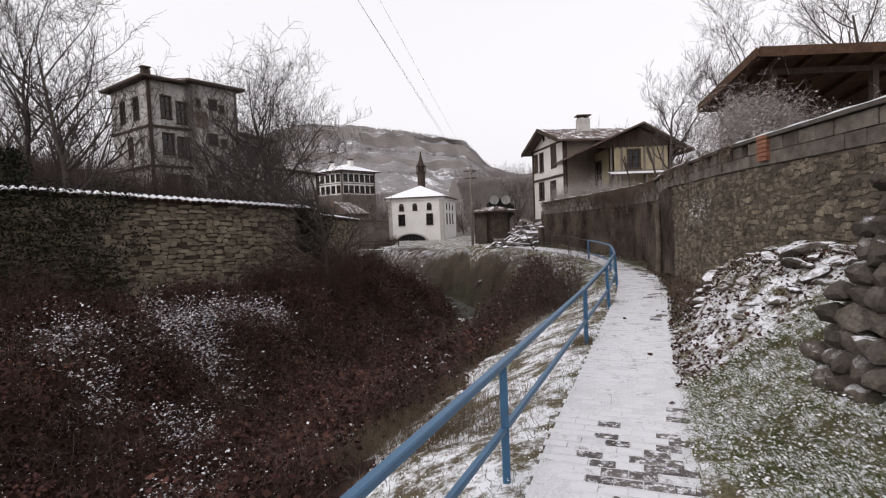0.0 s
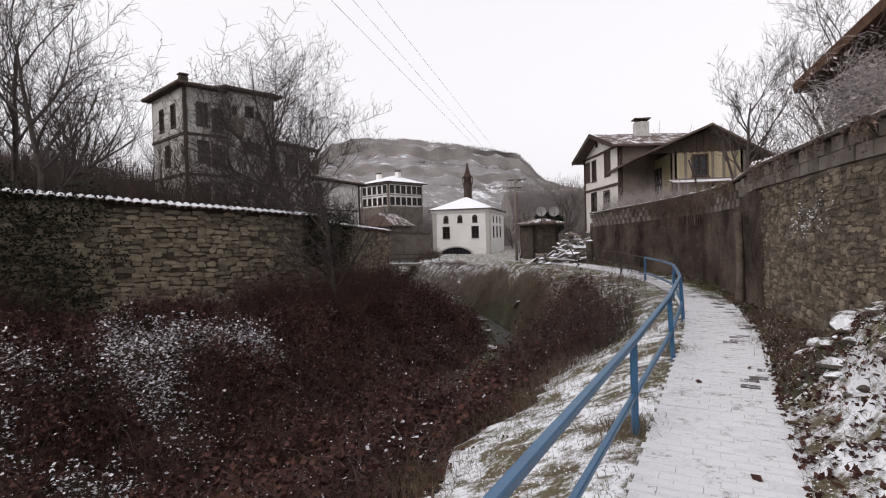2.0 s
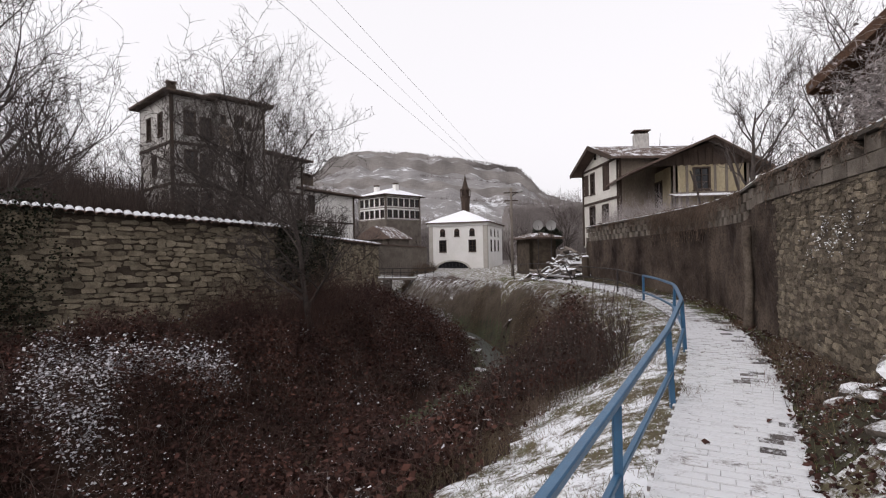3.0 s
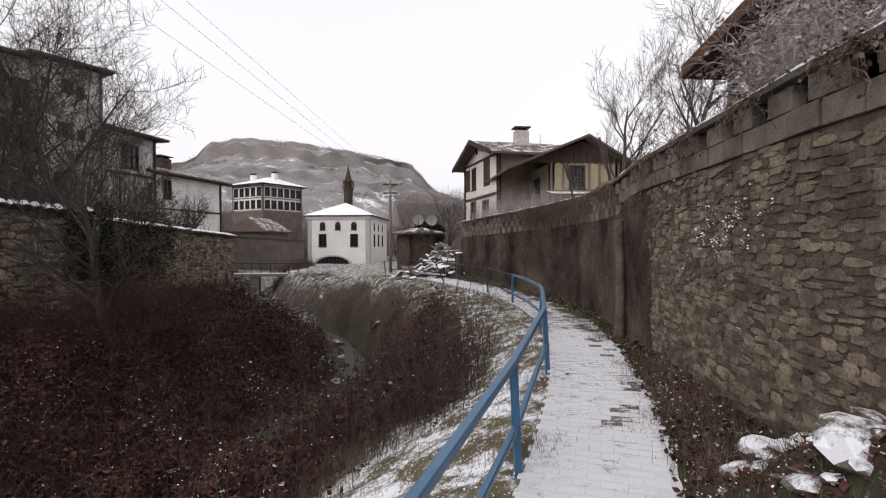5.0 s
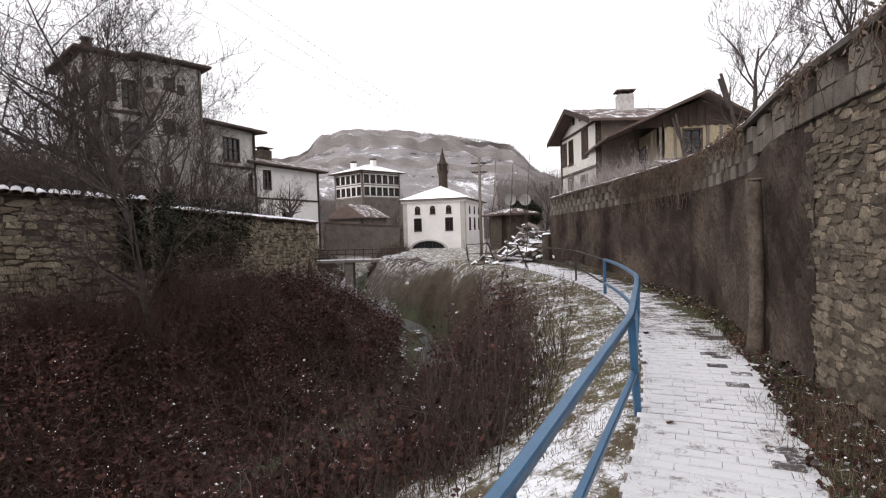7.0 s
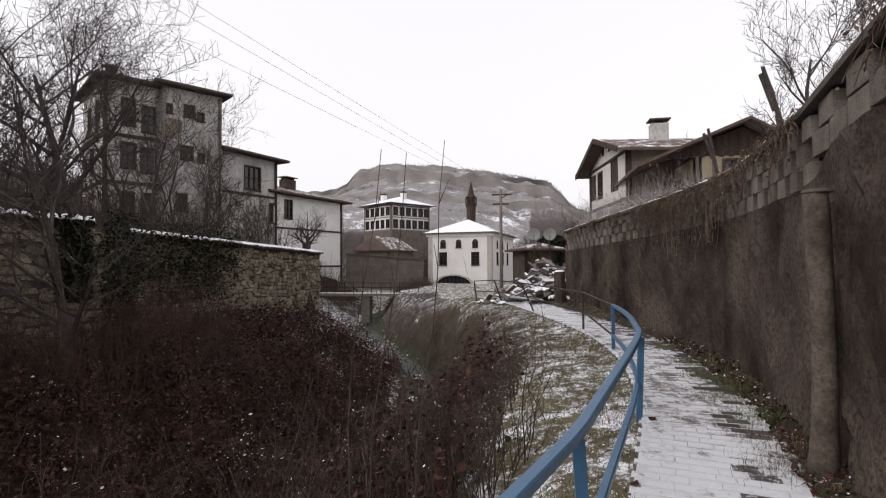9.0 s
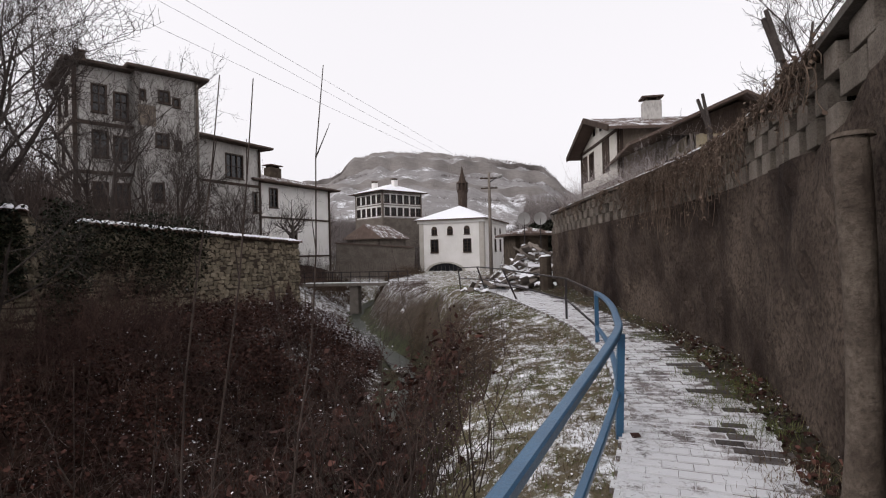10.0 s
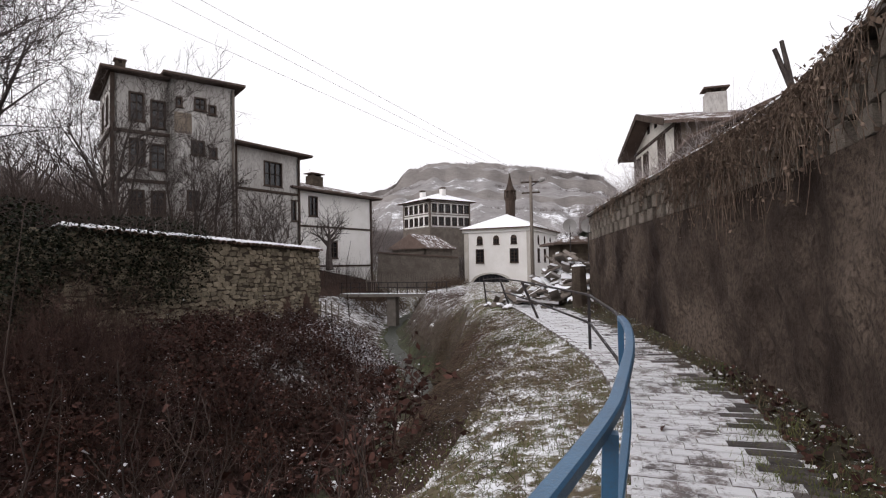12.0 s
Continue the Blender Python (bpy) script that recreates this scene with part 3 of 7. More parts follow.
STONES = []
for k in range(10):
    rnd = random.Random(40 + k)
    j = lambda a: rnd.uniform(-a, a)
    sides = rnd.choice((7, 8, 8, 9))
    ring = []
    for q in range(sides):
        a = 2 * math.pi * (q + j(0.22)) / sides + 0.4
        c, e = math.cos(a), math.sin(a)
        r = 1 / (abs(c) ** 9 + abs(e) ** 9) ** (1 / 9) * (1 + j(0.13))
        ring.append((0.52 * r * c, 0.52 * r * e))
    pts = [(x, 0.9, z) for x, z in ring]
    front = [(x * 0.97, 0.1 + j(0.15), z * 0.96) for x, z in ring]
    tilt_x, tilt_z = j(0.1), j(0.12)
    inner = [(x * (0.90 + j(0.05)), -0.22 + x * tilt_x + z * tilt_z + j(0.12), z * (0.88 + j(0.06))) for x, z in ring]
    sh = Shape()
    sh.v = pts + front + inner
    for a in range(sides):
        b = (a + 1) % sides
        sh.f += [(a, b, b + sides, a + sides), (a + sides, b + sides, b + 2 * sides, a + 2 * sides)]
    sh.f.append(tuple(range(2 * sides, 3 * sides)))
    sh.s = [0] * len(sh.f)
    STONES.append(sh)
STONE_MESH = {m_: [sh.mesh("stone", m_) for sh in STONES] for m_ in (M_STONE, M_LSTONE)}


def lay_stones(line, s0, s1, z0, z1, w_rng, h_rng, parent, pick, seed, depth=0.022, sink=0.024, mats=None):
    """Courses of rough stones on the face of a wall; those in the picked stretch are parts, the others one joined part."""
    rnd = random.Random(seed)
    rest = Shape()
    one, many = mats or (M_STONE, M_STONE2)
    lo_all = min(z0(s0), z0(s1), z0((s0 + s1) / 2))
    z = lo_all
    count = 0
    hi_all = max(z1(s0), z1(s1), z1((s0 + s1) / 2))
    while z < hi_all:
        h = rnd.uniform(*h_rng)
        s = s0 + rnd.uniform(-0.15, 0)
        while s < s1:
            wd = rnd.uniform(*w_rng) * (1.3 if rnd.random() < 0.12 else 1)
            sc = s + wd / 2
            zc = z + h / 2 + rnd.uniform(-0.03, 0.03) + 0.045 * math.sin(sc * 1.7 + z) + 0.03 * math.sin(sc * 4.1 + z * 3)
            if z0(sc) - 0.05 < zc < z1(sc) - h * 0.3 and s0 < sc < s1 and rnd.random() > 0.04:
                p, d = line.at(sc), line.along(sc)
                nrm = Vector((-d[1], d[0], 0))
                ax = Vector((d[0], d[1], 0))
                hh = h * rnd.choice((0.7, 0.85, 0.95, 1.0, 1.08, 1.15))
                rot = Matrix.Rotation(rnd.gauss(0, 0.045), 3, "Y")
                base = Matrix((-ax, -nrm, Vector((0, 0, 1)))).transposed() @ rot
                m = Matrix.LocRotScale(Vector((p[0], p[1], zc)) - nrm * sink, base.to_quaternion(), Vector((wd * rnd.uniform(0.86, 1.0), depth * rnd.uniform(0.5, 1.6), hh)))
                v = rnd.randrange(10)
                if pick(sc, zc) and count < 300:
                    ob = new("stone", STONE_MESH[one][v])
                    ob.parent = parent
                    ob.matrix_basis = m
                    count += 1
                else:
                    rest.add([m @ Vector(q) for q in STONES[v].v], STONES[v].f)
            s += wd
        z += h * 0.97
    ob = part("stone_courses", rest, many, parent)
    tagged(ob, kind="stuff")


def lay_blocks(parent):
    """Concrete blocks: a closed course, then courses with gaps."""
    one = Shape().box(-0.5, -0.5, -0.5, 0.5, 0.5, 0.5)
    blk = one.mesh("block", M_BLOCK)
    bv = bmesh.new()
    bv.from_mesh(blk)
    bmesh.ops.bevel(bv, geom=bv.edges[:], offset=0.025, segments=1, affect="EDGES")
    bv.to_mesh(blk)
    bv.free()
    rest = Shape()
    rnd = random.Random(5)
    count = 0
    s, s_hi = WALL.s_of_y(3.0), S_END - 0.1
    for row in range(3):
        s = WALL.s_of_y(3.0) + (0.2 if row % 2 else 0)
        was_far = False
        while s < s_hi:
            y = WALL.at(s)[1]
            solid = y < 7.6
            far = y > 15.5
            if far and not was_far:
                was_far = True
                s = WALL.s_of_y(15.5) + 0.3 + (0.21 if row % 2 else 0)
            rows = 3 if far else 2
            if row >= rows:
                s += 0.5
                continue
            gap = row > 0 and not solid if not far else True
            L = 0.38 if not far else 0.25
            h = 0.205 if not far else 0.195
            top = wall_top(s + L / 2)
            zc = top - (0.42 if not far else 0.6) + h * (row + 0.5)
            p, d = WALL.at(s + L / 2), WALL.along(s + L / 2)
            m = Matrix.LocRotScale(Vector((p[0] + d[1] * 0.06, p[1] - d[0] * 0.06, zc)), Matrix.Rotation(math.atan2(d[1], d[0]) + rnd.uniform(-0.03, 0.03), 3, "Z").to_quaternion(),
                                   Vector((L * rnd.uniform(0.94, 1.04), 0.115 + rnd.uniform(-0.012, 0.02), h - 0.012)))
            if count < 290 and 8 < y:
                ob = new("block", blk)
                ob.parent = parent
                ob.matrix_basis = m
                count += 1
            else:
                rest.box(-0.5, -0.5, -0.5, 0.5, 0.5, 0.5, m)
            s += L + ((0.17 if far else rnd.uniform(0.2, 0.27)) if gap else 0.012)
    tagged(part("block_courses", rest, M_BLOCK2, parent), kind="stuff")


M_PIER = material("brown_pier_cement", [(0.075, 0.058, 0.046), (0.16, 0.130, 0.104), (0.05, 0.038, 0.031)], 4, 30, 0.95, 1.0)
# concrete half-round pier against the wall
pier = empty("wall_pier", "round cement pier against the rendered wall", "pier", m=pose(6.25, 15.2, -0.08))
sh = Shape()
rr = [0.115, 0.095, 0.082, 0.078, 0.077, 0.076, 0.08, 0.083, 0.085, 0.08]
zz = [-0.1, 0.05, 0.3, 0.6, 0.95, 1.22, 1.26, 1.55, 1.8, 1.93]
sh.tube([(0.02 * math.sin(z * 2), 0, z) for z in zz], rr, 14, True)
part("shaft", sh, M_PIER, pier, smooth=True)
sh = Shape().tube([(0, 0, 1.93), (0, 0, 1.955)], [0.10, 0.09], 14, True)
part("cap", sh, M_PIER, pier)

# red brick patch in the block top
bp = empty("brick_pillar", "short red brick pillar set in the block top", "pillar", m=pose(5.16, 8.35, 2.36))
for r in range(6):
    for c in range(1):
        part("brick", Shape().box(-0.07, -0.13, r * 0.068, 0.10, 0.12, r * 0.068 + 0.058), M_BRICK, bp)

# ---- left stone walls ----
wall_l = empty("wall_west", "old dry rubble garden wall with a tiled coping", "wall", kind="structure")
LWA = Line([(-16, 10.7), (-14, 12.7), (-5.4, 21.3)])
LWA = Line(LWA.p[::-1])          # the visible face looks to the stream
LWB = Line([(-5.65, 34.6), (-6.9, 24.2)])
LWC = Line([(-6.9, 24.2), (-5.4, 21.3)])
LWD = Line([(-10.5, 37.0), (-5.65, 34.6)])


def top_a(s):
    return 2.26 + 0.62 * s / 9.0 if s < 9 else 2.88


TOPS = {"a": (LWA, top_a), "b": (LWB, lambda s: 1.86 + 0.036 * s), "c": (LWC, lambda s: 2.2), "d": (LWD, lambda s: 1.86)}
for key, (ln, tp) in TOPS.items():
    part("wall_core", ribbon(ln, 0, ln.length, 0.05, 0.5, -1.5, tp), M_MORTAR, wall_l, "earthy mortar core between stones")


def tile_coping(ln, tp, parent):
    """Half-round tiles laid across the wall top, two slopes."""
    t = Shape()
    n = 6
    for k in range(n + 1):
        a = math.pi * k / n
        t.v += [(0.0, 0.10 * math.cos(a), 0.085 * math.sin(a)), (0.46, 0.125 * math.cos(a), 0.10 * math.sin(a)),
                (0.0, 0.083 * math.cos(a), 0.068 * math.sin(a)), (0.46, 0.108 * math.cos(a), 0.083 * math.sin(a))]
    for k in range(n):
        q = 4 * k
        t.f += [(q, q + 1, q + 5, q + 4), (q + 2, q + 6, q + 7, q + 3), (q + 1, q + 3, q + 7, q + 5), (q, q + 4, q + 6, q + 2)]
    t.s = [0] * len(t.f)
    tm = t.mesh("tile", M_TILE, True)
    rnd = random.Random(9)
    s = 0.1
    while s < ln.length - 0.1:
        p, d = ln.at(s), ln.along(s)
        ang = math.atan2(-d[0], d[1])          # to the back of the wall
        for side, dz in ((1, 0), (0, 0)):
            ob = new("tile", tm)
            ob.parent = parent
            c = Vector((p[0], p[1], tp(s) + 0.16 + rnd.uniform(-0.012, 0.012))) + Vector((d[1], -d[0], 0)) * 0.26
            turn = ang + (math.pi if side else 0) + rnd.uniform(-0.06, 0.06)
            ob.matrix_basis = Matrix.Translation(c) @ Matrix.Rotation(turn, 4, "Z") @ Matrix.Rotation(0.32 + rnd.uniform(-0.04, 0.04), 4, "Y")
        s += 0.225
    bed = ribbon(ln, 0, ln.length, -0.05, 0.55, tp, lambda q: tp(q) + 0.07)
    part("coping_bed", bed, M_MORTAR, parent)


# ---- iron railing ----
rail = empty("railing", "bent iron handrail with flaking blue paint", "railing")
POSTS = [(-4.2, -8.6), (-2.75, -4.4), (-1.4, -0.2), (0.40, 3.82), (2.12, 7.9), (3.30, 10.5), (4.45, 13.45), (5.24, 16.5), (5.54, 20.0)]
LEANS = [0, 0, 0, 0.0, 0.0, -0.04, -0.05, 0.04, 0.0]
HEIGHT = [0.84, 0.84, 0.84, 0.87, 0.83, 0.88, 0.86, 0.84, 0.75]
tops, mids = [], []
for (px, py), ln, hh in zip(POSTS, LEANS, HEIGHT):
    z = gz(px, py)
    zt = float(np.interp(PATH.near(px, py)[2], PATH.s, PATH.p[:, 2])) - 0.04 + hh
    part("post", Shape().beam((px, py, z - 0.15), (px + ln, py, zt - 0.02), 0.055, 0.055), M_BLUE, rail)
    tops.append((px + ln, py, zt))
    mids.append((px + ln * 0.5, py, zt - 0.49))


def bar(pts, w, h, name, mat, parent):
    """A flat bar through points, a little bowed."""
    ln = smooth_line(pts, 3)
    sh = Shape()
    for k, p in enumerate(ln):
        d = Vector(ln[min(k + 1, len(ln) - 1)] - ln[max(k - 1, 0)]).normalized()
        side = d.cross(Vector((0, 0, 1))).normalized()
        up = side.cross(d)
        p = Vector(p)
        c = 0.3
        for a, b in ((-1, -1 + c), (-1 + c, -1), (1 - c, -1), (1, -1 + c), (1, 1 - c), (1 - c, 1), (-1 + c, 1), (-1, 1 - c)):
            sh.v.append(tuple(p + side * w / 2 * a + up * h / 2 * b))
        if k:
            q = 8 * k
            for e in range(8):
                sh.f.append((q - 8 + e, q - 8 + (e + 1) % 8, q + (e + 1) % 8, q + e))
                sh.s.append(0)
    return part(name, sh, mat, parent)


def through_points(pts):
    """Points with extra ones near each, so that corner cutting keeps the bar on its posts."""
    out = []
    for k, p in enumerate(pts):
        p = Vector(p)
        if 0 < k < len(pts) - 1:
            a, b = Vector(pts[k - 1]), Vector(pts[k + 1])
            out += [p + (a - p) * 0.15, p, p + (b - p) * 0.15]
        else:
            out.append(p)
    return [tuple(q) for q in out]


end_t, end_m = tops[-1], mids[-1]
curve_t = through_points(tops[:-1])[:-1] + [tops[-2], (5.38, 17.3, 0.64), (5.49, 18.2, 0.645), (5.55, 19.1, 0.65), (5.56, 19.7, 0.655), end_t]
curve_m = through_points(mids[:-1])[:-1] + [mids[-2], (5.36, 17.3, 0.155), (5.46, 18.2, 0.16), (5.52, 19.1, 0.165), (5.53, 19.7, 0.17), end_m]
bar(curve_t, 0.062, 0.05, "top_rail", M_BLUE, rail)
bar(curve_m, 0.05, 0.045, "middle_rail", M_BLUE, rail)

old = empty("old_railing", "thin rusty old railing that leans over the bank", "railing")
OLD = [(5.54, 20.0), (5.26, 22.0), (4.35, 25.2), (3.35, 28.2), (2.2, 31.0)]
otop, omid = [tops[-1]], [mids[-1]]
for (px, py), lean in zip(OLD[1:], (0.0, -0.38, -0.3, -0.1)):
    z = gz(px, py)
    part("post", Shape().beam((px, py, z - 0.1), (px + lean, py - lean * 0.2, z + 0.78), 0.04, 0.04), M_RUST, old)
    otop.append((px + lean, py - lean * 0.2, z + 0.78))
    omid.append((px + lean * 0.5, py, z + 0.40))
otop.insert(1, (5.52, 20.5, otop[0][2] + 0.01))
omid.insert(1, (5.52, 20.5, omid[0][2] + 0.01))
bar(through_points(otop), 0.035, 0.03, "top_rail", M_RUST, old)
bar(through_points(omid), 0.03, 0.03, "middle_rail", M_RUST, old)


# ---- houses ----
def wall_panel(parent, a, b, z0, z1, thick, openings, mat, name="wall", label=""):
    """A wall from a to b in plan with real openings (u0, u1, v0, v1) through it; its outer face is to the right of a-b."""
    a, b = Vector((*a, 0)), Vector((*b, 0))
    L = (b - a).length
    ax = (b - a) / L
    nrm = Vector((ax.y, -ax.x, 0))
    us = sorted({0, L, *[u for o in openings for u in o[:2]]})
    vs = sorted({z0, z1, *[v for o in openings for v in o[2:4]]})
    m = Matrix((ax, -nrm, (0, 0, 1))).transposed().to_4x4()
    m.translation = a
    sh = Shape()
    nu, nv = len(us), len(vs)
    sh.v = [tuple(m @ Vector((u, dd, v))) for dd in (0, thick) for u in us for v in vs]
    at_ = lambda dd, i, k: dd * nu * nv + i * nv + k
    solid = lambda i, k: 0 <= i < nu - 1 and 0 <= k < nv - 1 and not any(
        o[0] <= us[i] and us[i + 1] <= o[1] and o[2] <= vs[k] and vs[k + 1] <= o[3] for o in openings)
    for i in range(nu - 1):
        for k in range(nv - 1):
            if not solid(i, k):
                continue
            sh.f += [(at_(0, i, k), at_(0, i + 1, k), at_(0, i + 1, k + 1), at_(0, i, k + 1)), (at_(1, i, k + 1), at_(1, i + 1, k + 1), at_(1, i + 1, k), at_(1, i, k))]
            for di, dk, e in ((-1, 0, ((i, k), (i, k + 1))), (1, 0, ((i + 1, k + 1), (i + 1, k))), (0, -1, ((i + 1, k), (i, k))), (0, 1, ((i, k + 1), (i + 1, k + 1)))):
                if not solid(i + di, k + dk):
                    (p, q), (p2, q2) = e
                    sh.f.append((at_(0, p, q), at_(0, p2, q2), at_(1, p2, q2), at_(1, p, q)))
    sh.s = [0] * len(sh.f)
    return part(name, sh, mat, parent, label), m


def window(parent, m, u0, u1, v0, v1, mat=None, bars=(1, 1), proud=0.04, shutter=False, name="window"):
    """A timber window: frame, glazing bars, panes and sill, in the wall frame m."""
    mat = mat or M_WOOD
    win = part(name, Shape().box(u0 - 0.07, -proud, v0 - 0.07, u0 + 0.03, 0.12, v1 + 0.07, m).box(u1 - 0.03, -proud, v0 - 0.07, u1 + 0.07, 0.12, v1 + 0.07, m)
               .box(u0 + 0.03, -proud, v1 - 0.03, u1 - 0.03, 0.12, v1 + 0.07, m).box(u0 + 0.03, -proud, v0 - 0.07, u1 - 0.03, 0.12, v0 + 0.03, m), mat, parent, "timber window with dark panes")
    nu, nv = bars
    if shutter:
        for k in range(2):
            ua = u0 + 0.04 + k * (u1 - u0) / 2
            part("shutter", Shape().box(ua, 0.0, v0 + 0.03, ua + (u1 - u0) / 2 - 0.06, 0.05, v1 - 0.03, m), M_WOOD, win)
        return win
    for i in range(1, nu + 1):
        u = u0 + (u1 - u0) * i / (nu + 1)
        part("glazing_bar", Shape().box(u - 0.025, 0.0, v0 + 0.03, u + 0.025, 0.07, v1 - 0.03, m), mat, win)
    for i in range(1, nv + 1):
        v = v0 + (v1 - v0) * i / (nv + 1)
        part("glazing_bar", Shape().box(u0 + 0.03, 0.003, v - 0.022, u1 - 0.03, 0.067, v + 0.022, m), mat, win)
    part("pane", Shape().box(u0 + 0.02, 0.09, v0 + 0.02, u1 - 0.02, 0.10, v1 - 0.02, m), M_PANESHADE, win, "dark glass pane")
    part("sill", Shape().box(u0 - 0.12, -proud - 0.06, v0 - 0.13, u1 + 0.12, 0.02, v0 - 0.072, m), mat, win)
    return win


def hip_roof(parent, m, x0, y0, x1, y1, z, rise, over, ridge_x, mat, thick=0.14, name="roof", label="", ridge_y=None):
    """A hipped or gabled roof with thickness in the frame m; ridge_x: from, to along x at mid depth."""
    xa, ya, xb, yb = x0 - over, y0 - over, x1 + over, y1 + over
    ym = (ya + yb) / 2 if ridge_y is None else ridge_y
    top = [(xa, ya, z), (xb, ya, z), (xb, yb, z), (xa, yb, z), (ridge_x[0], ym, z + rise), (ridge_x[1], ym, z + rise)]
    low = [(p[0], p[1], p[2] - thick) for p in top]
    sh = Shape()
    sh.add([m @ Vector(p) for p in top + low], [(0, 1, 5, 4), (2, 3, 4, 5), (1, 2, 5), (3, 0, 4),
                                                (6, 10, 11, 7), (8, 11, 10, 9), (7, 11, 8), (9, 10, 6),
                                                (0, 6, 7, 1), (1, 7, 8, 2), (2, 8, 9, 3), (3, 9, 6, 0)])
    return part(name, sh, mat, parent, label)


def chimney(parent, m, x, y, z0, z1, w=0.7, d=0.55, mat=None):
    ch = part("chimney", Shape().box(x - w / 2, y - d / 2, z0, x + w / 2, y + d / 2, z1 - 0.25, m), mat or M_CREAM, parent, "plastered chimney with a slab cap")
    for sx in (-1, 1):
        part("chimney_post", Shape().box(x + sx * w * 0.32 - 0.08, y - d * 0.4, z1 - 0.25, x + sx * w * 0.32 + 0.08, y + d * 0.4, z1 - 0.06, m), M_MORTAR, ch)
    part("cap", Shape().box(x - w * 0.62, y - d * 0.62, z1 - 0.06, x + w * 0.62, y + d * 0.62, z1 + 0.02, m), M_ROOFSNOW, ch, "snowy slab cap")


def frame_of(a, b):
    """The frame whose x runs from a to b in plan, y to the left of it (into the house), z up."""
    a, b = Vector((*a, 0)), Vector((*b, 0))
    ax = (b - a).normalized()
    m = Matrix((ax, Vector((-ax.y, ax.x, 0)), (0, 0, 1))).transposed().to_4x4()
    m.translation = a
    return m, (b - a).length


def box_house(thing, a, b, depth, z0, z1, fronts, sides, mat, far_sides=True):
    """Four walls with openings; the front runs from a to b with its face to the right. Returns the front and side frames."""
    m, L = frame_of(a, b)
    c, d = (m @ Vector((L, depth, 0))).xy, (m @ Vector((0, depth, 0))).xy
    _, mf = wall_panel(thing, a, b, z0, z1, 0.3, fronts, mat)
    _, mr = wall_panel(thing, b, c, z0, z1, 0.3, sides.get("right", []), mat)
    _, mb = wall_panel(thing, c, d, z0, z1, 0.3, [], mat)
    _, ml = wall_panel(thing, d, a, z0, z1, 0.3, sides.get("left", []), mat)
    part("floor_slab", Shape().box(0.3, 0.3, z0, L - 0.3, depth - 0.3, z0 + 0.2, m), M_WOODGREY, thing)
    return m, L, mf, mr, ml


def mosque():
    t = empty("mosque", "small whitewashed village mosque with a snowy hipped roof", "mosque", m=pose(0, 0, 0))
    a, b = (-7.2, 69.6), (0.1, 68.5)
    ups = [(u - 0.26, u + 0.26, 3.3, 3.85) for u in (1.78, 3.6, 5.52)]
    lows = [(u - 0.4, u + 0.4, 1.35, 2.7) for u in (1.77, 5.53)]
    side_u = [(u - 0.26, u + 0.26, 3.3, 3.85) for u in (3.0, 6.0, 9.0)]
    side_l = [(u - 0.4, u + 0.4, 1.35, 2.7) for u in (3.0, 6.0, 9.0)]
    arch = [(0.9, 5.1, -1.2, -0.45)]
    m, L, mf, mr, ml = box_house(t, a, b, 13.0, -1.2, 4.85, ups + lows + arch, {"right": side_u + side_l}, M_WHITE)
    for fr, lst in ((mf, ups), (mr, side_u)):
        for o in lst:
            w_ = window(t, fr, *o, bars=(1, 1))
            u = (o[0] + o[1]) / 2
            sh = Shape()
            n = 8
            pts = [(o[0] - 0.05, 0.0, o[3])] + [(u + 0.31 * math.cos(math.pi - math.pi * k / n), 0.0, o[3] + 0.34 * math.sin(math.pi * k / n) ** 0.8) for k in range(1, n)] + [(o[1] + 0.05, 0.0, o[3])]
            sh.add([fr @ Vector((p[0], -0.03, p[2])) for p in pts] + [fr @ Vector((p[0], 0.02, p[2])) for p in pts],
                   [tuple(range(n + 1))] + [(k, k + 1, k + n + 2, k + n + 1) for k in range(n)])
            part("arch_head", sh, M_WOOD, w_)
    for fr, lst in ((mf, lows), (mr, side_l)):
        for o in lst:
            window(t, fr, *o, bars=(1, 3))
    sh = Shape()
    n = 16
    for k in range(n + 1):
        ang = math.pi * k / n
        for r, dy in ((2.35, -0.12), (2.05, -0.12), (2.35, 0.1), (2.05, 0.1)):
            sh.v.append(tuple(mf @ Vector((3.0 + r * math.cos(ang), dy, -0.95 + r * 0.52 * math.sin(ang)))))
    for k in range(n):
        q = 4 * k
        sh.f += [(q, q + 1, q + 5, q + 4), (q, q + 4, q + 6, q + 2), (q + 1, q + 3, q + 7, q + 5)]
    sh.s = [0] * len(sh.f)
    part("stone_arch", sh, M_TRIMSTONE, t, "grey stone arch over a cellar opening")
    # near-black sheet stands in for the shade inside the arch
    dk = Shape()
    dk.add([mf @ Vector((3.0 + 2.05 * math.cos(math.pi * k / n), -0.02, -0.95 + 1.07 * math.sin(math.pi * k / n))) for k in range(n + 1)], [tuple(range(n + 1))])
    part("cellar_opening", dk, M_PANESHADE, t, "dark sheet coloured as shade in the cellar arch")
    for k in range(9):
        u = 1.2 + k * 0.45
        part("grille_bar", Shape().box(u - 0.03, -0.10, -1.1, u + 0.03, -0.05, -0.15, mf), M_RUST, t)
    for fr, u in ((mf, 0.0), (mf, L - 0.5), (mr, 0.0)):
        part("corner_pilaster", Shape().box(u + 0.002, -0.05, -1.2, u + 0.5, 0.0, 4.55, fr), M_TRIMSTONE, t)
    part("cornice", Shape().box(-0.18, -0.18, 4.55, L + 0.18, 0.0, 4.9, mf), M_WHITE, t)
    part("side_cornice", Shape().box(0.0, -0.18, 4.56, 13, 0.0, 4.89, mr), M_WHITE, t)
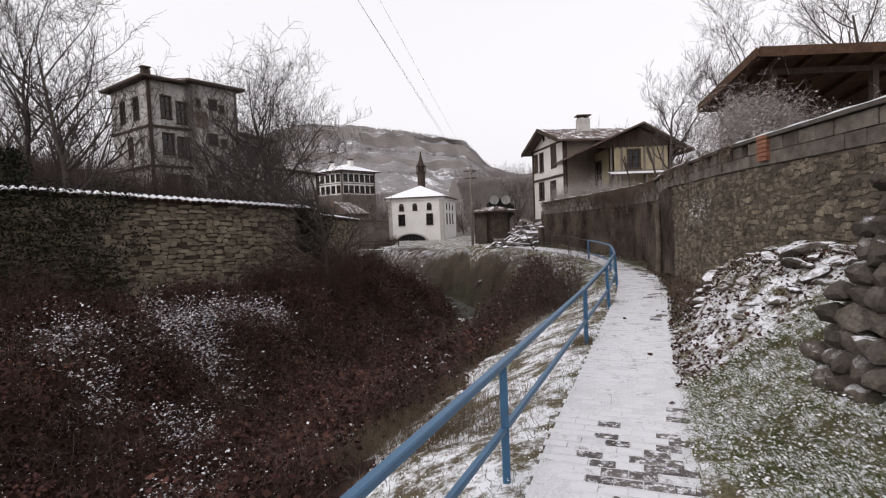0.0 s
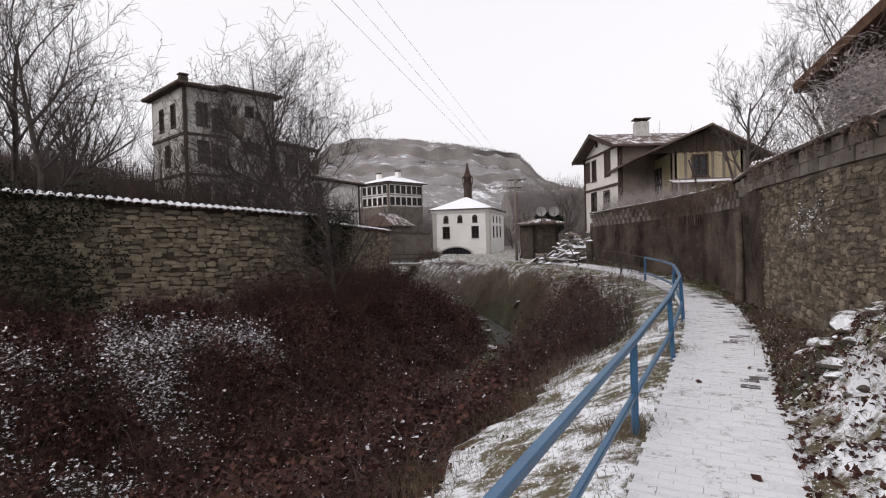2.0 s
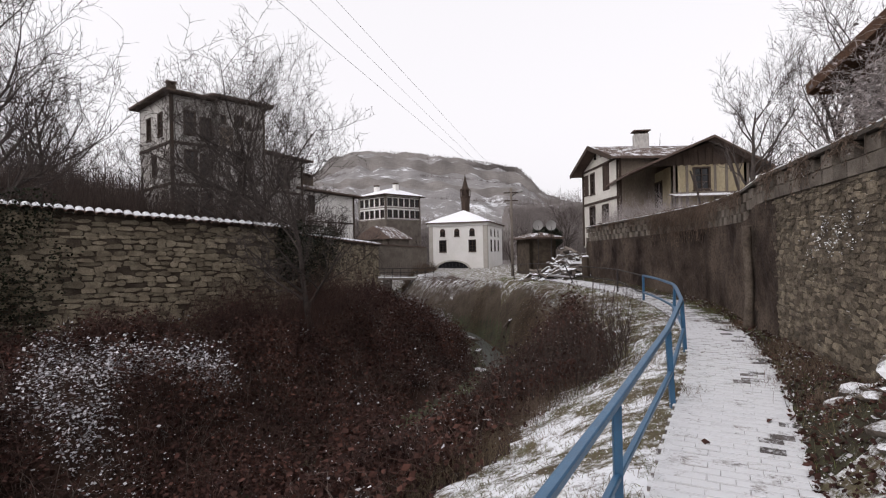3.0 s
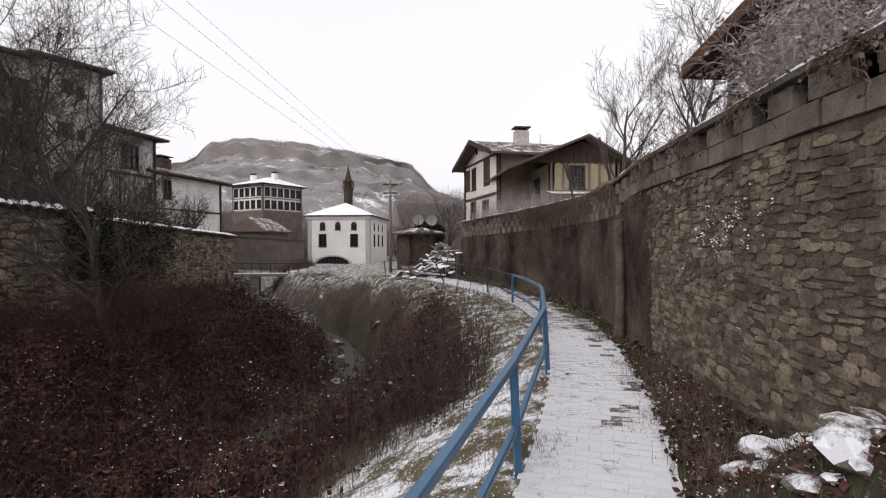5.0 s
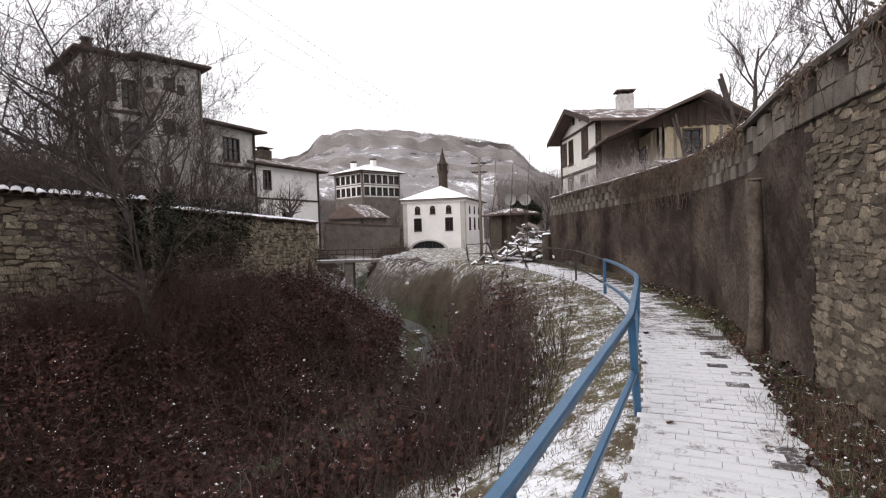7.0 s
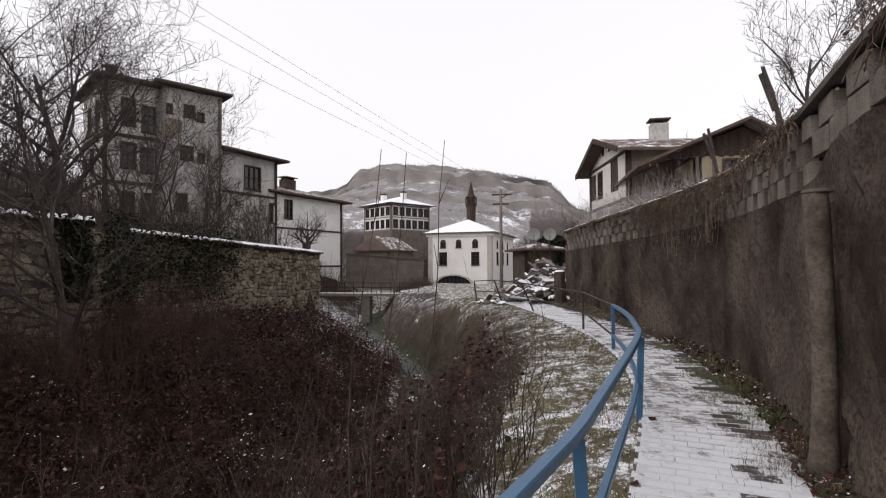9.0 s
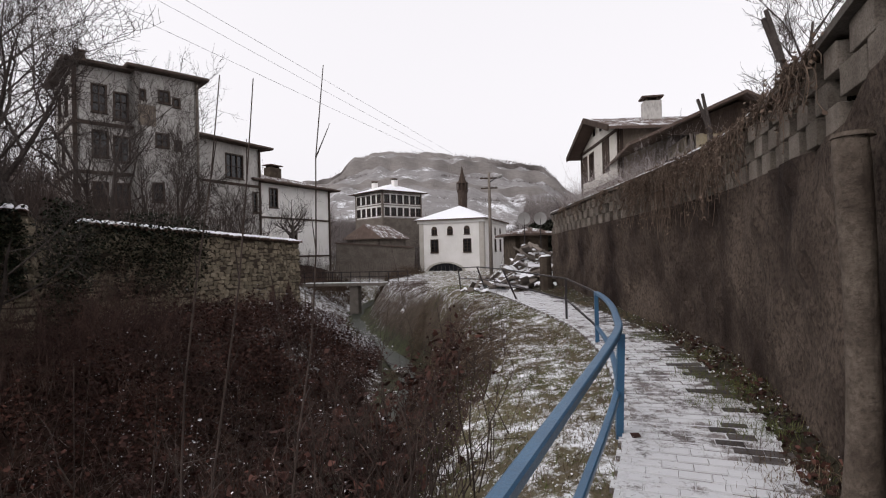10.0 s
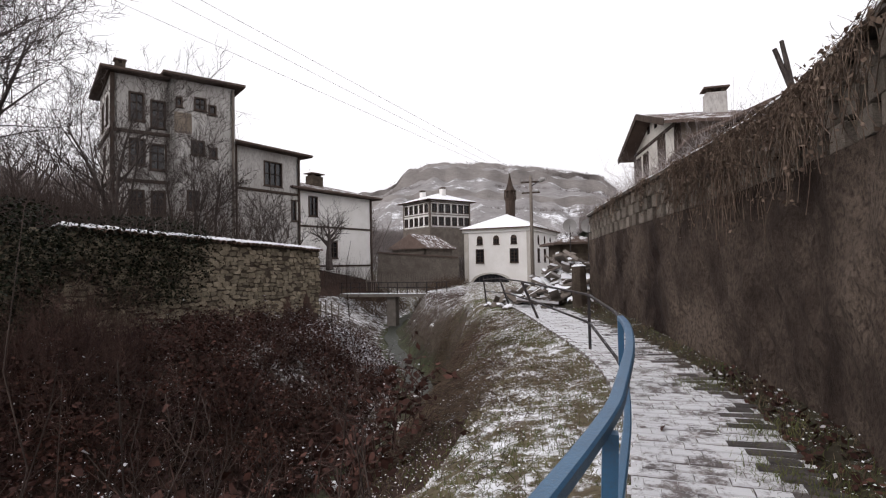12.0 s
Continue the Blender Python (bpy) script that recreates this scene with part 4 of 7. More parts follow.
    hip_roof(t, m, 0, 0, L, 13.0, 4.98, 1.75, 0.42, (L / 2, L / 2), M_ROOFSNOW, label="snow-covered hipped tile roof", ridge_y=3.8)
    part("rear_roof", Shape().add([m @ Vector(p) for p in [(L / 2, 3.8, 6.7), (L / 2, 9.4, 6.7), (L + 0.4, 13, 5.0), (-0.4, 13, 5.0), (L + 0.42, 3.0, 5.0), (-0.42, 3.0, 5.0)]],
                                   [(0, 4, 2, 1), (1, 2, 3), (0, 1, 3, 5)]), M_ROOF, t)
    mn = Shape()
    c = m @ Vector((3.5, 6.0, 0))
    for zz_, rr_ in (((4.6, 5.6, 8.4), (0.52, 0.52, 0.58)), ((8.4, 8.75), (0.58, 0.72)), ((8.75, 9.6), (0.46, 0.46)), ((9.6, 9.75), (0.72, 0.66)), ((9.75, 10.2, 10.9, 11.7), (0.52, 0.36, 0.18, 0.03))):
        mn.tube([(c.x, c.y, z) for z in zz_], rr_, 10, True)
    part("minaret", mn, M_WOOD, t, "short dark timber minaret with a pointed cap")
    for k in range(8):
        ang = 2 * math.pi * k / 8
        part("minaret_post", Shape().box(-0.05, -0.05, 8.75, 0.05, 0.05, 9.62, Matrix.Translation((c.x + 0.66 * math.cos(ang), c.y + 0.66 * math.sin(ang), 0))), M_WOOD, t)


def big_house():
    t = empty("tall_house", "tall weathered plaster house with timber bands and a wide eave", "house")
    m, full = frame_of((-21.33, 38.84), (-17.24, 44.37))
    U = 3.1          # where the projecting half begins
    at = lambda u, v: tuple((m @ Vector((u, v, 0))).xy)
    # recessed half beside the corner
    top_w = [(0.95, 1.65, 10.3, 11.9), (2.1, 2.8, 10.0, 11.6)]
    mid_w = [(0.95, 1.7, 7.6, 9.1), (2.05, 2.85, 7.4, 8.9)]
    low_w = [(0.95, 1.65, 4.6, 6.0), (2.1, 2.8, 4.6, 6.0)]
    side_w = [(1.6, 2.4, 10.3, 11.9), (3.9, 4.7, 10.3, 11.9), (2.6, 3.4, 7.5, 9.0)]
    m1, L1, f1, r1, l1 = box_house(t, at(0, 0), at(U, 0), 6.2, 1.2, 13.0, top_w + mid_w + low_w, {"left": side_w}, M_OLDWHITE)
    for o in top_w + mid_w + low_w:
        window(t, f1, *o, bars=(1, 2), proud=0.06)
    for o in side_w:
        window(t, l1, *o, bars=(1, 2))
    for z in (9.45, 6.5):
        part("timber_band", Shape().box(0.16, -0.10, z, U, 0.0, z + 0.2, f1), M_WOOD, t)
        part("timber_band", Shape().box(0, -0.10, z, 6.2, 0.0, z + 0.2, l1), M_WOOD, t)
    part("corner_post", Shape().box(-0.06, -0.11, 3.0, 0.16, 0.0, 12.9, f1), M_WOOD, t)
    # projecting half with small service windows
    small = [(1.35, 1.95, 11.35, 12.05), (2.2, 2.55, 11.2, 11.7), (0.3, 0.55, 11.4, 11.9), (1.15, 1.85, 8.5, 9.3), (2.25, 2.6, 8.4, 8.95), (0.9, 1.5, 5.0, 6.1)]
    out = 0.55
    m2, L2, f2, r2, l2 = box_house(t, at(U, -out), at(full, -out), 6.2 + out - 0.003, 1.2, 13.05, small, {}, M_OLDWHITE)
    for o in small:
        window(t, f2, *o, bars=(1, 1) if o[1] - o[0] > 0.5 else (0, 0), proud=0.05)
    part("stained_patch", Shape().box(0.15, -0.012, 9.7, 1.15, 0.0, 11.0, f2), M_MUDSHADE, t, "patch of bare brown mud where plaster fell")
    part("downpipe", Shape().box(L2 - 0.2, -0.15, 4.0, L2 - 0.1, -0.03, 12.9, f2), M_WOODGREY, t)
    hip_roof(t, m1, 0, 0, U, 6.2, 13.15, 0.9, 0.6, (1.9, U + 0.5), M_ROOF, label="low dark tiled roof with wide eaves")
    hip_roof(t, m2, 0, 0, L2, 6.2 + out, 13.3, 0.9, 0.55, (0.4, L2 - 1.9), M_ROOF, label="low dark tiled roof with wide eaves")
    part("eave_lining", Shape().box(-0.55, -0.55, 12.93, U - 0.1, 6.7, 12.99, m1), M_WOOD, t)
    part("eave_lining", Shape().box(-0.5, -0.5, 13.08, L2 + 0.5, 7.2, 13.14, m2), M_WOOD, t)
    chimney(t, m1, 0.6, 1.4, 13.2, 14.2, 0.55, 0.5, M_MORTAR)


def mid_house():
    t = empty("middle_house", "two-storey weathered house with dark timber posts", "house")
    a, b = (-19.0, 46.9), (-17.1, 52.6)
    ops = [(2.6, 4.2, 7.6, 9.4), (5.2, 6.0, 5.0, 6.6)]
    m, L, mf, mr, ml = box_house(t, a, b, 7.0, 1.5, 10.3, ops, {}, M_OLDWHITE)
    window(t, mf, *ops[0], bars=(2, 1))
    window(t, mf, *ops[1], bars=(1, 2))
    for z in (7.0,):
        part("timber_band", Shape().box(0, -0.08, z, L, 0.0, z + 0.2, mf), M_WOOD, t)
    for u in (0.02, L - 0.16):
        part("corner_post", Shape().box(u, -0.09, 3.0, u + 0.16, 0.0, 10.2, mf), M_WOOD, t)
    hip_roof(t, m, 0, 0, L, 7.0, 10.4, 1.2, 0.8, (2.5, L - 2.5), M_ROOF, label="snow-dusted tiled roof")
    part("eave_lining", Shape().box(-0.75, -0.75, 10.2, L + 0.75, 7.75, 10.26, m), M_WOOD, t)


def white_house():
    t = empty("white_house", "white plastered house with dark timber corners beside the stream", "house")
    a, b = (-17.6, 52.6), (-14.6, 61.6)
    ops = [(1.6, 2.5, 5.6, 7.2), (3.9, 4.8, 2.0, 3.4)]
    m, L, mf, mr, ml = box_house(t, a, b, 8.0, -1.0, 7.7, ops, {}, M_WHITE)
    for o in ops:
        window(t, mf, *o, bars=(1, 2))
    for z in (4.6, 1.2):
        part("timber_band", Shape().box(0, -0.07, z, L, 0.0, z + 0.16, mf), M_WOOD, t)
    for u in (0.02, L - 0.2):
        part("corner_post", Shape().box(u, -0.09, -0.9, u + 0.2, 0.0, 7.6, mf), M_WOOD, t)
    part("corner_post", Shape().box(0.02, -0.09, -0.9, 0.2, 0.0, 7.6, mr), M_WOOD, t)
    hip_roof(t, m, 0, 0, L, 8.0, 7.8, 1.3, 0.8, (3, L - 3), M_ROOF, label="snow-dusted tiled roof")
    part("eave_lining", Shape().box(-0.75, -0.75, 7.6, L + 0.75, 8.75, 7.66, m), M_WOOD, t)
    chimney(t, m, 5.0, 3.0, 8.2, 9.9, 1.3, 0.9, M_MORTAR)


def gable_house():
    t = empty("gable_house", "cream timber-framed house with a broad dark gable", "house")
    a, b = (8.35, 47.5), (9.45, 40.0)
    up = [(0.25, 1.3, 5.6, 7.1), (1.9, 2.8, 5.6, 7.1), (4.7, 5.8, 5.6, 7.3)]
    dn = [(1.6, 2.8, 3.2, 4.6), (4.4, 5.6, 3.1, 4.5)]
    z_pl = 7.5
    m, L, mf, mr, ml = box_house(t, a, b, 8.0, 1.5, z_pl, up + dn, {}, M_CREAM)
    # brown panel over the cream side wall, its shade put into the colour
    part("mud_plaster", Shape().box(0.17, -0.03, 1.6, 7.9, 0.0, 7.45, mr), M_MUDSHADE, t, "brownish plaster panel darkened for the shaded side wall")
    window(t, mf, *up[0], shutter=True)
    window(t, mf, *up[1], bars=(1, 2))
    window(t, mf, *up[2], shutter=True)
    for o in dn:
        window(t, mf, *o, bars=(1, 1))
    part("timber_band", Shape().box(0, -0.08, 4.75, L, 0.0, 4.93, mf), M_WOOD, t)
    part("timber_band", Shape().box(0, -0.08, 7.38, L, 0.0, 7.52, mf), M_WOOD, t)
    for u in (0.02, L - 0.18):
        part("corner_post", Shape().box(u, -0.09, 1.6, u + 0.16, 0.0, 7.4, mf), M_WOOD, t)
    part("corner_post", Shape().box(0.0, -0.09, 1.6, 0.16, 0.0, 7.4, mr), M_WOOD, t)
    ap = 1.15
    g = Shape()
    g.add([mf @ Vector(p) for p in [(0, 0.0, z_pl), (L, 0.0, z_pl), (L / 2, 0.0, z_pl + ap), (0, 0.25, z_pl), (L, 0.25, z_pl), (L / 2, 0.25, z_pl + ap)]],
          [(0, 1, 2), (5, 4, 3), (0, 2, 5, 3), (1, 4, 5, 2)])
    part("gable", g, M_CREAM, t)
    # vents are uncut: dark boxes painted as their shade
    for u in (L / 2 - 0.75, L / 2 + 0.6):
        part("gable_vent", Shape().box(u - 0.2, -0.03, z_pl + 0.55, u + 0.2, 0.02, z_pl + 0.95, mf), M_PANESHADE, t, "small vent, its shaded opening a dark box")
    for sgn in (0, 1):
        e = -0.8 if sgn == 0 else L + 0.8
        q = [(e, -0.8, z_pl - 0.25), (L / 2, -0.8, z_pl + ap + 0.12), (L / 2, 8.6, z_pl + ap + 0.12), (e, 8.6, z_pl - 0.25)]
        s2 = Shape()
        s2.add([m @ Vector(p) for p in q] + [m @ Vector((p[0], p[1], p[2] + 0.14)) for p in q],
               [(0, 1, 2, 3), (7, 6, 5, 4), (0, 4, 5, 1), (1, 5, 6, 2), (2, 6, 7, 3), (3, 7, 4, 0)])
        part("roof_slope", s2, M_ROOF, t, "snow-dusted tiled roof slope")
        part("bargeboard", Shape().beam(m @ Vector((e, -0.82, z_pl - 0.2)), m @ Vector((L / 2, -0.82, z_pl + ap + 0.16)), 0.06, 0.3), M_WOOD, t)
    chimney(t, Matrix.Identity(4), 11.85, 43.5, 7.6, 9.85, 0.95, 0.8, M_OLDWHITE)


def annex():
    t = empty("timber_annex", "low ochre half-timbered annex with a dark open gable", "house")
    y = 36.8
    ops = [(1.25, 2.1, 4.85, 6.1)]
    a, b = (11.85, y), (16.2, y)
    m, L, mf, mr, ml = box_house(t, a, b, 7.0, 2.0, 6.3, ops, {"left": [(1.0, 2.2, 3.0, 5.6), (3.6, 5.0, 3.6, 5.6)]}, M_YELLOW)
    window(t, mf, *ops[0], bars=(1, 2))
    window(t, ml, 3.6, 5.0, 3.6, 5.6, bars=(1, 1))
    part("door", Shape().box(1.0, 0.08, 3.0, 2.2, 0.14, 5.6, ml), M_WOOD, t, "dark plank door")
    for u in (0.02, 0.75, 2.35, 3.0, 3.65, L - 0.16):
        part("timber_post", Shape().box(u, -0.06, 2.5, u + 0.13, 0.0, 6.28, mf), M_WOODGREY, t)
    part("timber_rail", Shape().box(0, -0.07, 4.55, L, 0.0, 4.68, mf), M_WOODGREY, t)
    x0, x1, ze, za, xm = 9.1, 17.4, 5.75, 7.75, 13.95
    g = Shape()
    g.add([(x0 + 1.2, y - 0.02, 6.3), (x1 - 0.8, y - 0.02, 6.3), (xm, y - 0.02, za - 0.15), (x0 + 1.2, y + 0.15, 6.3), (x1 - 0.8, y + 0.15, 6.3), (xm, y + 0.15, za - 0.15)],
          [(0, 1, 2), (5, 4, 3), (0, 3, 4, 1)])
    part("gable_lining", g, M_WOOD, t, "dark open gable boarding")
    for k in range(14):
        u = x0 + 1.7 + k * 0.42
        hz = min((u - x0) / (xm - x0), (x1 - u) / (x1 - xm)) * (za - ze) + ze - 0.3
        if hz > 6.4:
            part("board", Shape().box(u, y - 0.06, 6.25, u + 0.2, y - 0.022, hz), M_WOOD, t)
    for e in (x0, x1):
        q = [(e, y - 0.9, ze), (xm, y - 0.9, za), (xm, y + 7.5, za), (e, y + 7.5, ze)]
        s2 = Shape()
        s2.add([Vector(p) for p in q] + [Vector((p[0], p[1], p[2] + 0.13)) for p in q], [(0, 1, 2, 3), (7, 6, 5, 4), (0, 4, 5, 1), (1, 5, 6, 2), (2, 6, 7, 3), (3, 7, 4, 0)])
        part("roof_slope", s2, M_ROOF, t, "snow-dusted tiled roof slope")
    part("porch_roof", Shape().add([(11.6, y - 1.3, 4.35), (16.4, y - 1.3, 4.35), (16.4, y - 0.02, 4.6), (11.6, y - 0.02, 4.6), (11.6, y - 1.3, 4.27), (16.4, y - 1.3, 4.27), (16.4, y - 0.02, 4.5), (11.6, y - 0.02, 4.5)],
                                   [(0, 1, 2, 3), (7, 6, 5, 4), (0, 4, 5, 1), (1, 5, 6, 2), (3, 2, 6, 7), (0, 3, 7, 4)]), M_ROOFSNOW, t, "snow-covered lean-to roof")
    for x in (11.9, 14.0, 16.1):
        part("porch_post", Shape().box(x - 0.06, y - 1.2, 2.2, x + 0.06, y - 1.08, 4.3), M_WOODGREY, t)


def shelter():
    """A lean-to shelter: the roof is high to the south and falls to the north."""
    t = empty("garden_shelter", "dark brown timber lean-to shelter above the wall", "shelter")
    x0, x1, ya, yb, za, zb = 7.9, 15.0, 13.0, 16.0, 5.46, 4.72
    fall = (zb - za) / (yb - ya)
    zr = lambda y: za + fall * (y - ya)
    q = [(x0, ya, za), (x1, ya, za), (x1, yb, zb), (x0, yb, zb)]
    rf = Shape()
    rf.add(q + [(x, y, z + 0.07) for x, y, z in q], [(3, 2, 1, 0), (4, 5, 6, 7), (0, 1, 5, 4), (1, 2, 6, 5), (2, 3, 7, 6), (3, 0, 4, 7)])
    part("roof_deck", rf, M_SOFFIT, t, "dark brown boarded roof deck")
    part("fascia", Shape().beam((x0, ya - 0.03, za - 0.03), (x1, ya - 0.03, za - 0.03), 0.045, 0.24), M_SOFFIT, t)
    part("fascia", Shape().beam((x0, yb + 0.03, zb - 0.02), (x1, yb + 0.03, zb - 0.02), 0.045, 0.2), M_SOFFIT, t)
    part("bargeboard", Shape().beam((x0 - 0.03, ya, za - 0.01), (x0 - 0.03, yb, zb - 0.01), 0.045, 0.22), M_SOFFIT, t)
    for k in range(8):
        x = x0 + 0.5 + k * 0.9
        part("rafter", Shape().beam((x, ya + 0.03, zr(ya) - 0.075), (x, yb - 0.03, zr(yb) - 0.075), 0.07, 0.14), M_SOFFIT, t)
    for y in (13.6, 15.55):
        part("beam", Shape().beam((x0 + 0.35, y, zr(y) - 0.225), (x1 - 0.3, y, zr(y) - 0.225), 0.12, 0.15), M_WOOD, t)
        for x in (8.6, 11.2, 13.8):
            part("post", Shape().box(x - 0.075, y - 0.075, gz(x, y) - 0.1, x + 0.075, y + 0.075, zr(y) - 0.29), M_WOOD, t)
    for k in range(30):
        x = 9.0 + k * 0.17
        part("wall_board", Shape().box(x, 15.66, gz(x, 15.7) - 0.05, x + 0.155, 15.69 + 0.006 * (k % 2), zr(15.66) - 0.16), M_SOFFIT, t)


def hill_mansion():
    t = empty("timber_mansion", "large white half-timbered mansion with many windows on the slope", "house")
    a, b = (-23.0, 95), (-17.2, 90.5)
    rows = (8.4, 10.4)
    ops = [(u, u + 0.85, z + 0.05, z + 1.25) for z in rows for u in (0.45, 1.85, 3.25, 4.65, 6.05)]
    sides = [(u, u + 0.85, z + 0.05, z + 1.25) for z in rows for u in (0.45, 1.75, 3.05, 4.35, 5.65, 6.85)]
    m, L, mf, mr, ml = box_house(t, a, b, 8.0, 3.5, 12.2, ops, {"right": sides}, M_WHITE)
    for o in ops:
        window(t, mf, *o, bars=(1, 1))
    for o in sides:
        window(t, mr, *o, bars=(1, 1))
    for fr, ln in ((mf, L), (mr, 8.0)):
        part("stone_base", Shape().box(-0.06, -0.06, 3.4, ln, 0.0, 7.98, fr), M_YARD, t, "brown rubble lower storey")
        # grey timber replaces dark to soften contrast as haze would
        for z in (8.0, 10.0, 11.9):
            part("timber_band", Shape().box(0, -0.08, z, ln, 0.0, z + 0.12, fr), M_WOODGREY, t)
        for u in (0.0, ln - 0.2):
            part("corner_post", Shape().box(u, -0.09, 4.0, u + 0.2, 0.0, 12.1, fr), M_WOODGREY, t)
    hip_roof(t, m, 0, 0, L, 8.0, 12.3, 1.5, 0.8, (2.8, L - 2.8), M_ROOFSNOW, label="snow-covered hipped roof")
    chimney(t, m, 2.0, 2.5, 12.6, 14.4, 0.8, 0.7, M_WHITE)
    chimney(t, m, 5.4, 4.0, 12.8, 14.6, 0.8, 0.7, M_WHITE)
    t.location.z = -1.1


def barn(a, b, depth, z0, z1, rise, mat, label):
    t = empty("old_barn", label, "barn")
    m, L, mf, mr, ml = box_house(t, a, b, depth, z0, z1, [], {}, mat)
    hip_roof(t, m, 0, 0, L, depth, z1 + 0.1, rise, 0.5, (0.2, L - 0.2), M_ROOF, label="snow-dusted tiled roof")


mosque()
big_house()
mid_house()
white_house()
gable_house()
annex()
shelter()
hill_mansion()
barn((-14.2, 78), (-12.4, 85), 5.0, 0.5, 3.3, 1.9, M_YARD, "grey timber barn with a snowy roof on the slope")
barn((3.0, 49.5), (3.9, 46.4), 2.2, -0.6, 2.3, 0.4, M_MORTAR, "low stone shed beside the utility pole")


# ---- plants ----
def np_mesh(name, verts, faces, mat, smooth=False):
    me_ = bpy.data.meshes.new(name)
    n, k = len(faces), faces.shape[1]
    me_.vertices.add(len(verts))
    me_.vertices.foreach_set("co", np.ascontiguousarray(verts, np.float32).ravel())
    me_.loops.add(n * k)
    me_.loops.foreach_set("vertex_index", np.ascontiguousarray(faces, np.int32).ravel())
    me_.polygons.add(n)
    me_.polygons.foreach_set("loop_start", np.arange(0, n * k, k, dtype=np.int32))
    me_.polygons.foreach_set("loop_total", np.full(n, k, np.int32))
    me_.materials.append(mat)
    me_.update()
    me_.validate()
    return me_


def stems(name, base, heading, length, rise, droop, radius, mat, rng, points=5, wob=0.12):
    """Thin three-sided stems: they leave along heading, rise, then droop."""
    n = len(base)
    t = np.linspace(0, 1, points)[None, :, None]
    L = length[:, None, None]
    h3 = np.concatenate([np.cos(heading)[:, None], np.sin(heading)[:, None], np.zeros((n, 1))], 1)[:, None, :]
    up = np.array([0, 0, 1.0])[None, None, :]
    p = base[:, None, :] + L * (h3 * t * (1 - rise[:, None, None]) + up * (t * rise[:, None, None] - droop[:, None, None] * t ** 2))
    p = p + rng.normal(0, wob, p.shape) * L * t * 0.5
    r = radius[:, None, None] * (1 - 0.75 * t)
    d = np.gradient(p, axis=1)
    d /= np.linalg.norm(d, axis=2, keepdims=True) + 1e-9
    a = np.cross(d, np.array([0.31, 0.62, 0.72])[None, None, :])
    a /= np.linalg.norm(a, axis=2, keepdims=True) + 1e-9
    b = np.cross(d, a)
    ring = [p + r * (a * math.cos(q) + b * math.sin(q)) for q in (0, 2.094, 4.189)]
    v = np.stack(ring, 2).reshape(-1, 3)
    i = np.arange(n)[:, None, None] * points * 3 + np.arange(points - 1)[None, :, None] * 3 + np.arange(3)[None, None, :]
    j = np.arange(n)[:, None, None] * points * 3 + np.arange(points - 1)[None, :, None] * 3 + ((np.arange(3) + 1) % 3)[None, None, :]
    f = np.stack([i, j, j + 3, i + 3], -1).reshape(-1, 4)
    return np_mesh(name, v, f, mat), p


def leaves(name, centre, size, mat, rng, flat=0.5, long=1.5):
    """Small folded leaf blades at the given places."""
    n = len(centre)
    a = rng.normal(0, 1, (n, 3))
    a[:, 2] *= flat
    a /= np.linalg.norm(a, axis=1, keepdims=True)
    nrm = rng.normal(0, 0.6, (n, 3)) + np.array([0, 0, 1.0])
    b = np.cross(a, nrm)
    b /= np.linalg.norm(b, axis=1, keepdims=True) + 1e-9
    c = np.cross(a, b)
    s = size[:, None]
    v = np.stack([centre - a * s * long * 0.5, centre + b * s * 0.5 + c * s * 0.12, centre + a * s * long * 0.5, centre - b * s * 0.5 + c * s * 0.12], 1).reshape(-1, 3)
    return np_mesh(name, v, np.arange(4 * n).reshape(-1, 4), mat)


def scatter(rng, n, x0, x1, y0, y1, keep):
    x, y = rng.uniform(x0, x1, n), rng.uniform(y0, y1, n)
    k = keep(x, y)
    x, y = x[k], y[k]
    return np.stack([x, y, ground_z(x, y)], 1)


def in_brambles(x, y):
    dp, sp, _ = PATH.near(x, y)
    ds, ss, _ = STREAM.near(x, y)
    dl, sl, _ = LEFT_RISE.near(x, y)
    west = (ss < 0) & (sl > 0) & (dl > 0.15) & (ds > 0.5 + 0.45 * np.clip((y - 14) / 4, 0, 1) + 0.4 * fbm(x, y, 3)) & ((y < 30) | (fbm(x, y, 2.2, 2) > -0.3))
    east = (ss > 0) & (sp < 0) & (dp > 2.0 + 1.0 * np.clip((14.5 - y) / 2, 0, 1) + 0.4 * fbm(x, y, 1.5, 5)) & (y < 22) & (ds > np.clip((y - 15.5) / 2, 0, 1) * 1.1) & (fbm(x, y, 1.6, 8) > np.clip((y - 15) / 4, 0, 1) * 1.5 - 1.0)
    bed = (ds < 0.9) & (y < 16.5)
    return west | east | bed


rng = np.random.default_rng(7)
base = scatter(rng, 72000, -13, 3.6, 1.5, 35, in_brambles)
hump = np.clip(fbm(base[:, 0], base[:, 1], 1.5, 17) + 0.3, 0, 1.2) + 0.5 * np.clip(fbm(base[:, 0], base[:, 1], 0.7, 27), 0, 1)
keep_ = rng.random(len(base)) < 0.45 + 0.6 * hump
base, hump = base[keep_], hump[keep_]
base[:, 2] += 0.62 * hump * rng.random(len(base)) ** 0.6
n = len(base)
mesh, pts = stems("bramble", base, rng.uniform(0, 6.283, n), rng.uniform(0.5, 1.6, n), rng.uniform(0.45, 0.9, n), rng.uniform(0.25, 0.75, n), rng.uniform(0.004, 0.011, n), M_TWIG, rng)
tagged(new("bramble", mesh), "dense reddish-brown bramble thicket over the stream bank", "bramble", kind="stuff")
src = pts[rng.integers(0, n, 165000), rng.integers(0, 5, 165000)] + rng.normal(0, 0.07, (165000, 3))
src[:, 2] = np.maximum(src[:, 2], ground_z(src[:, 0], src[:, 1]) + 0.02)
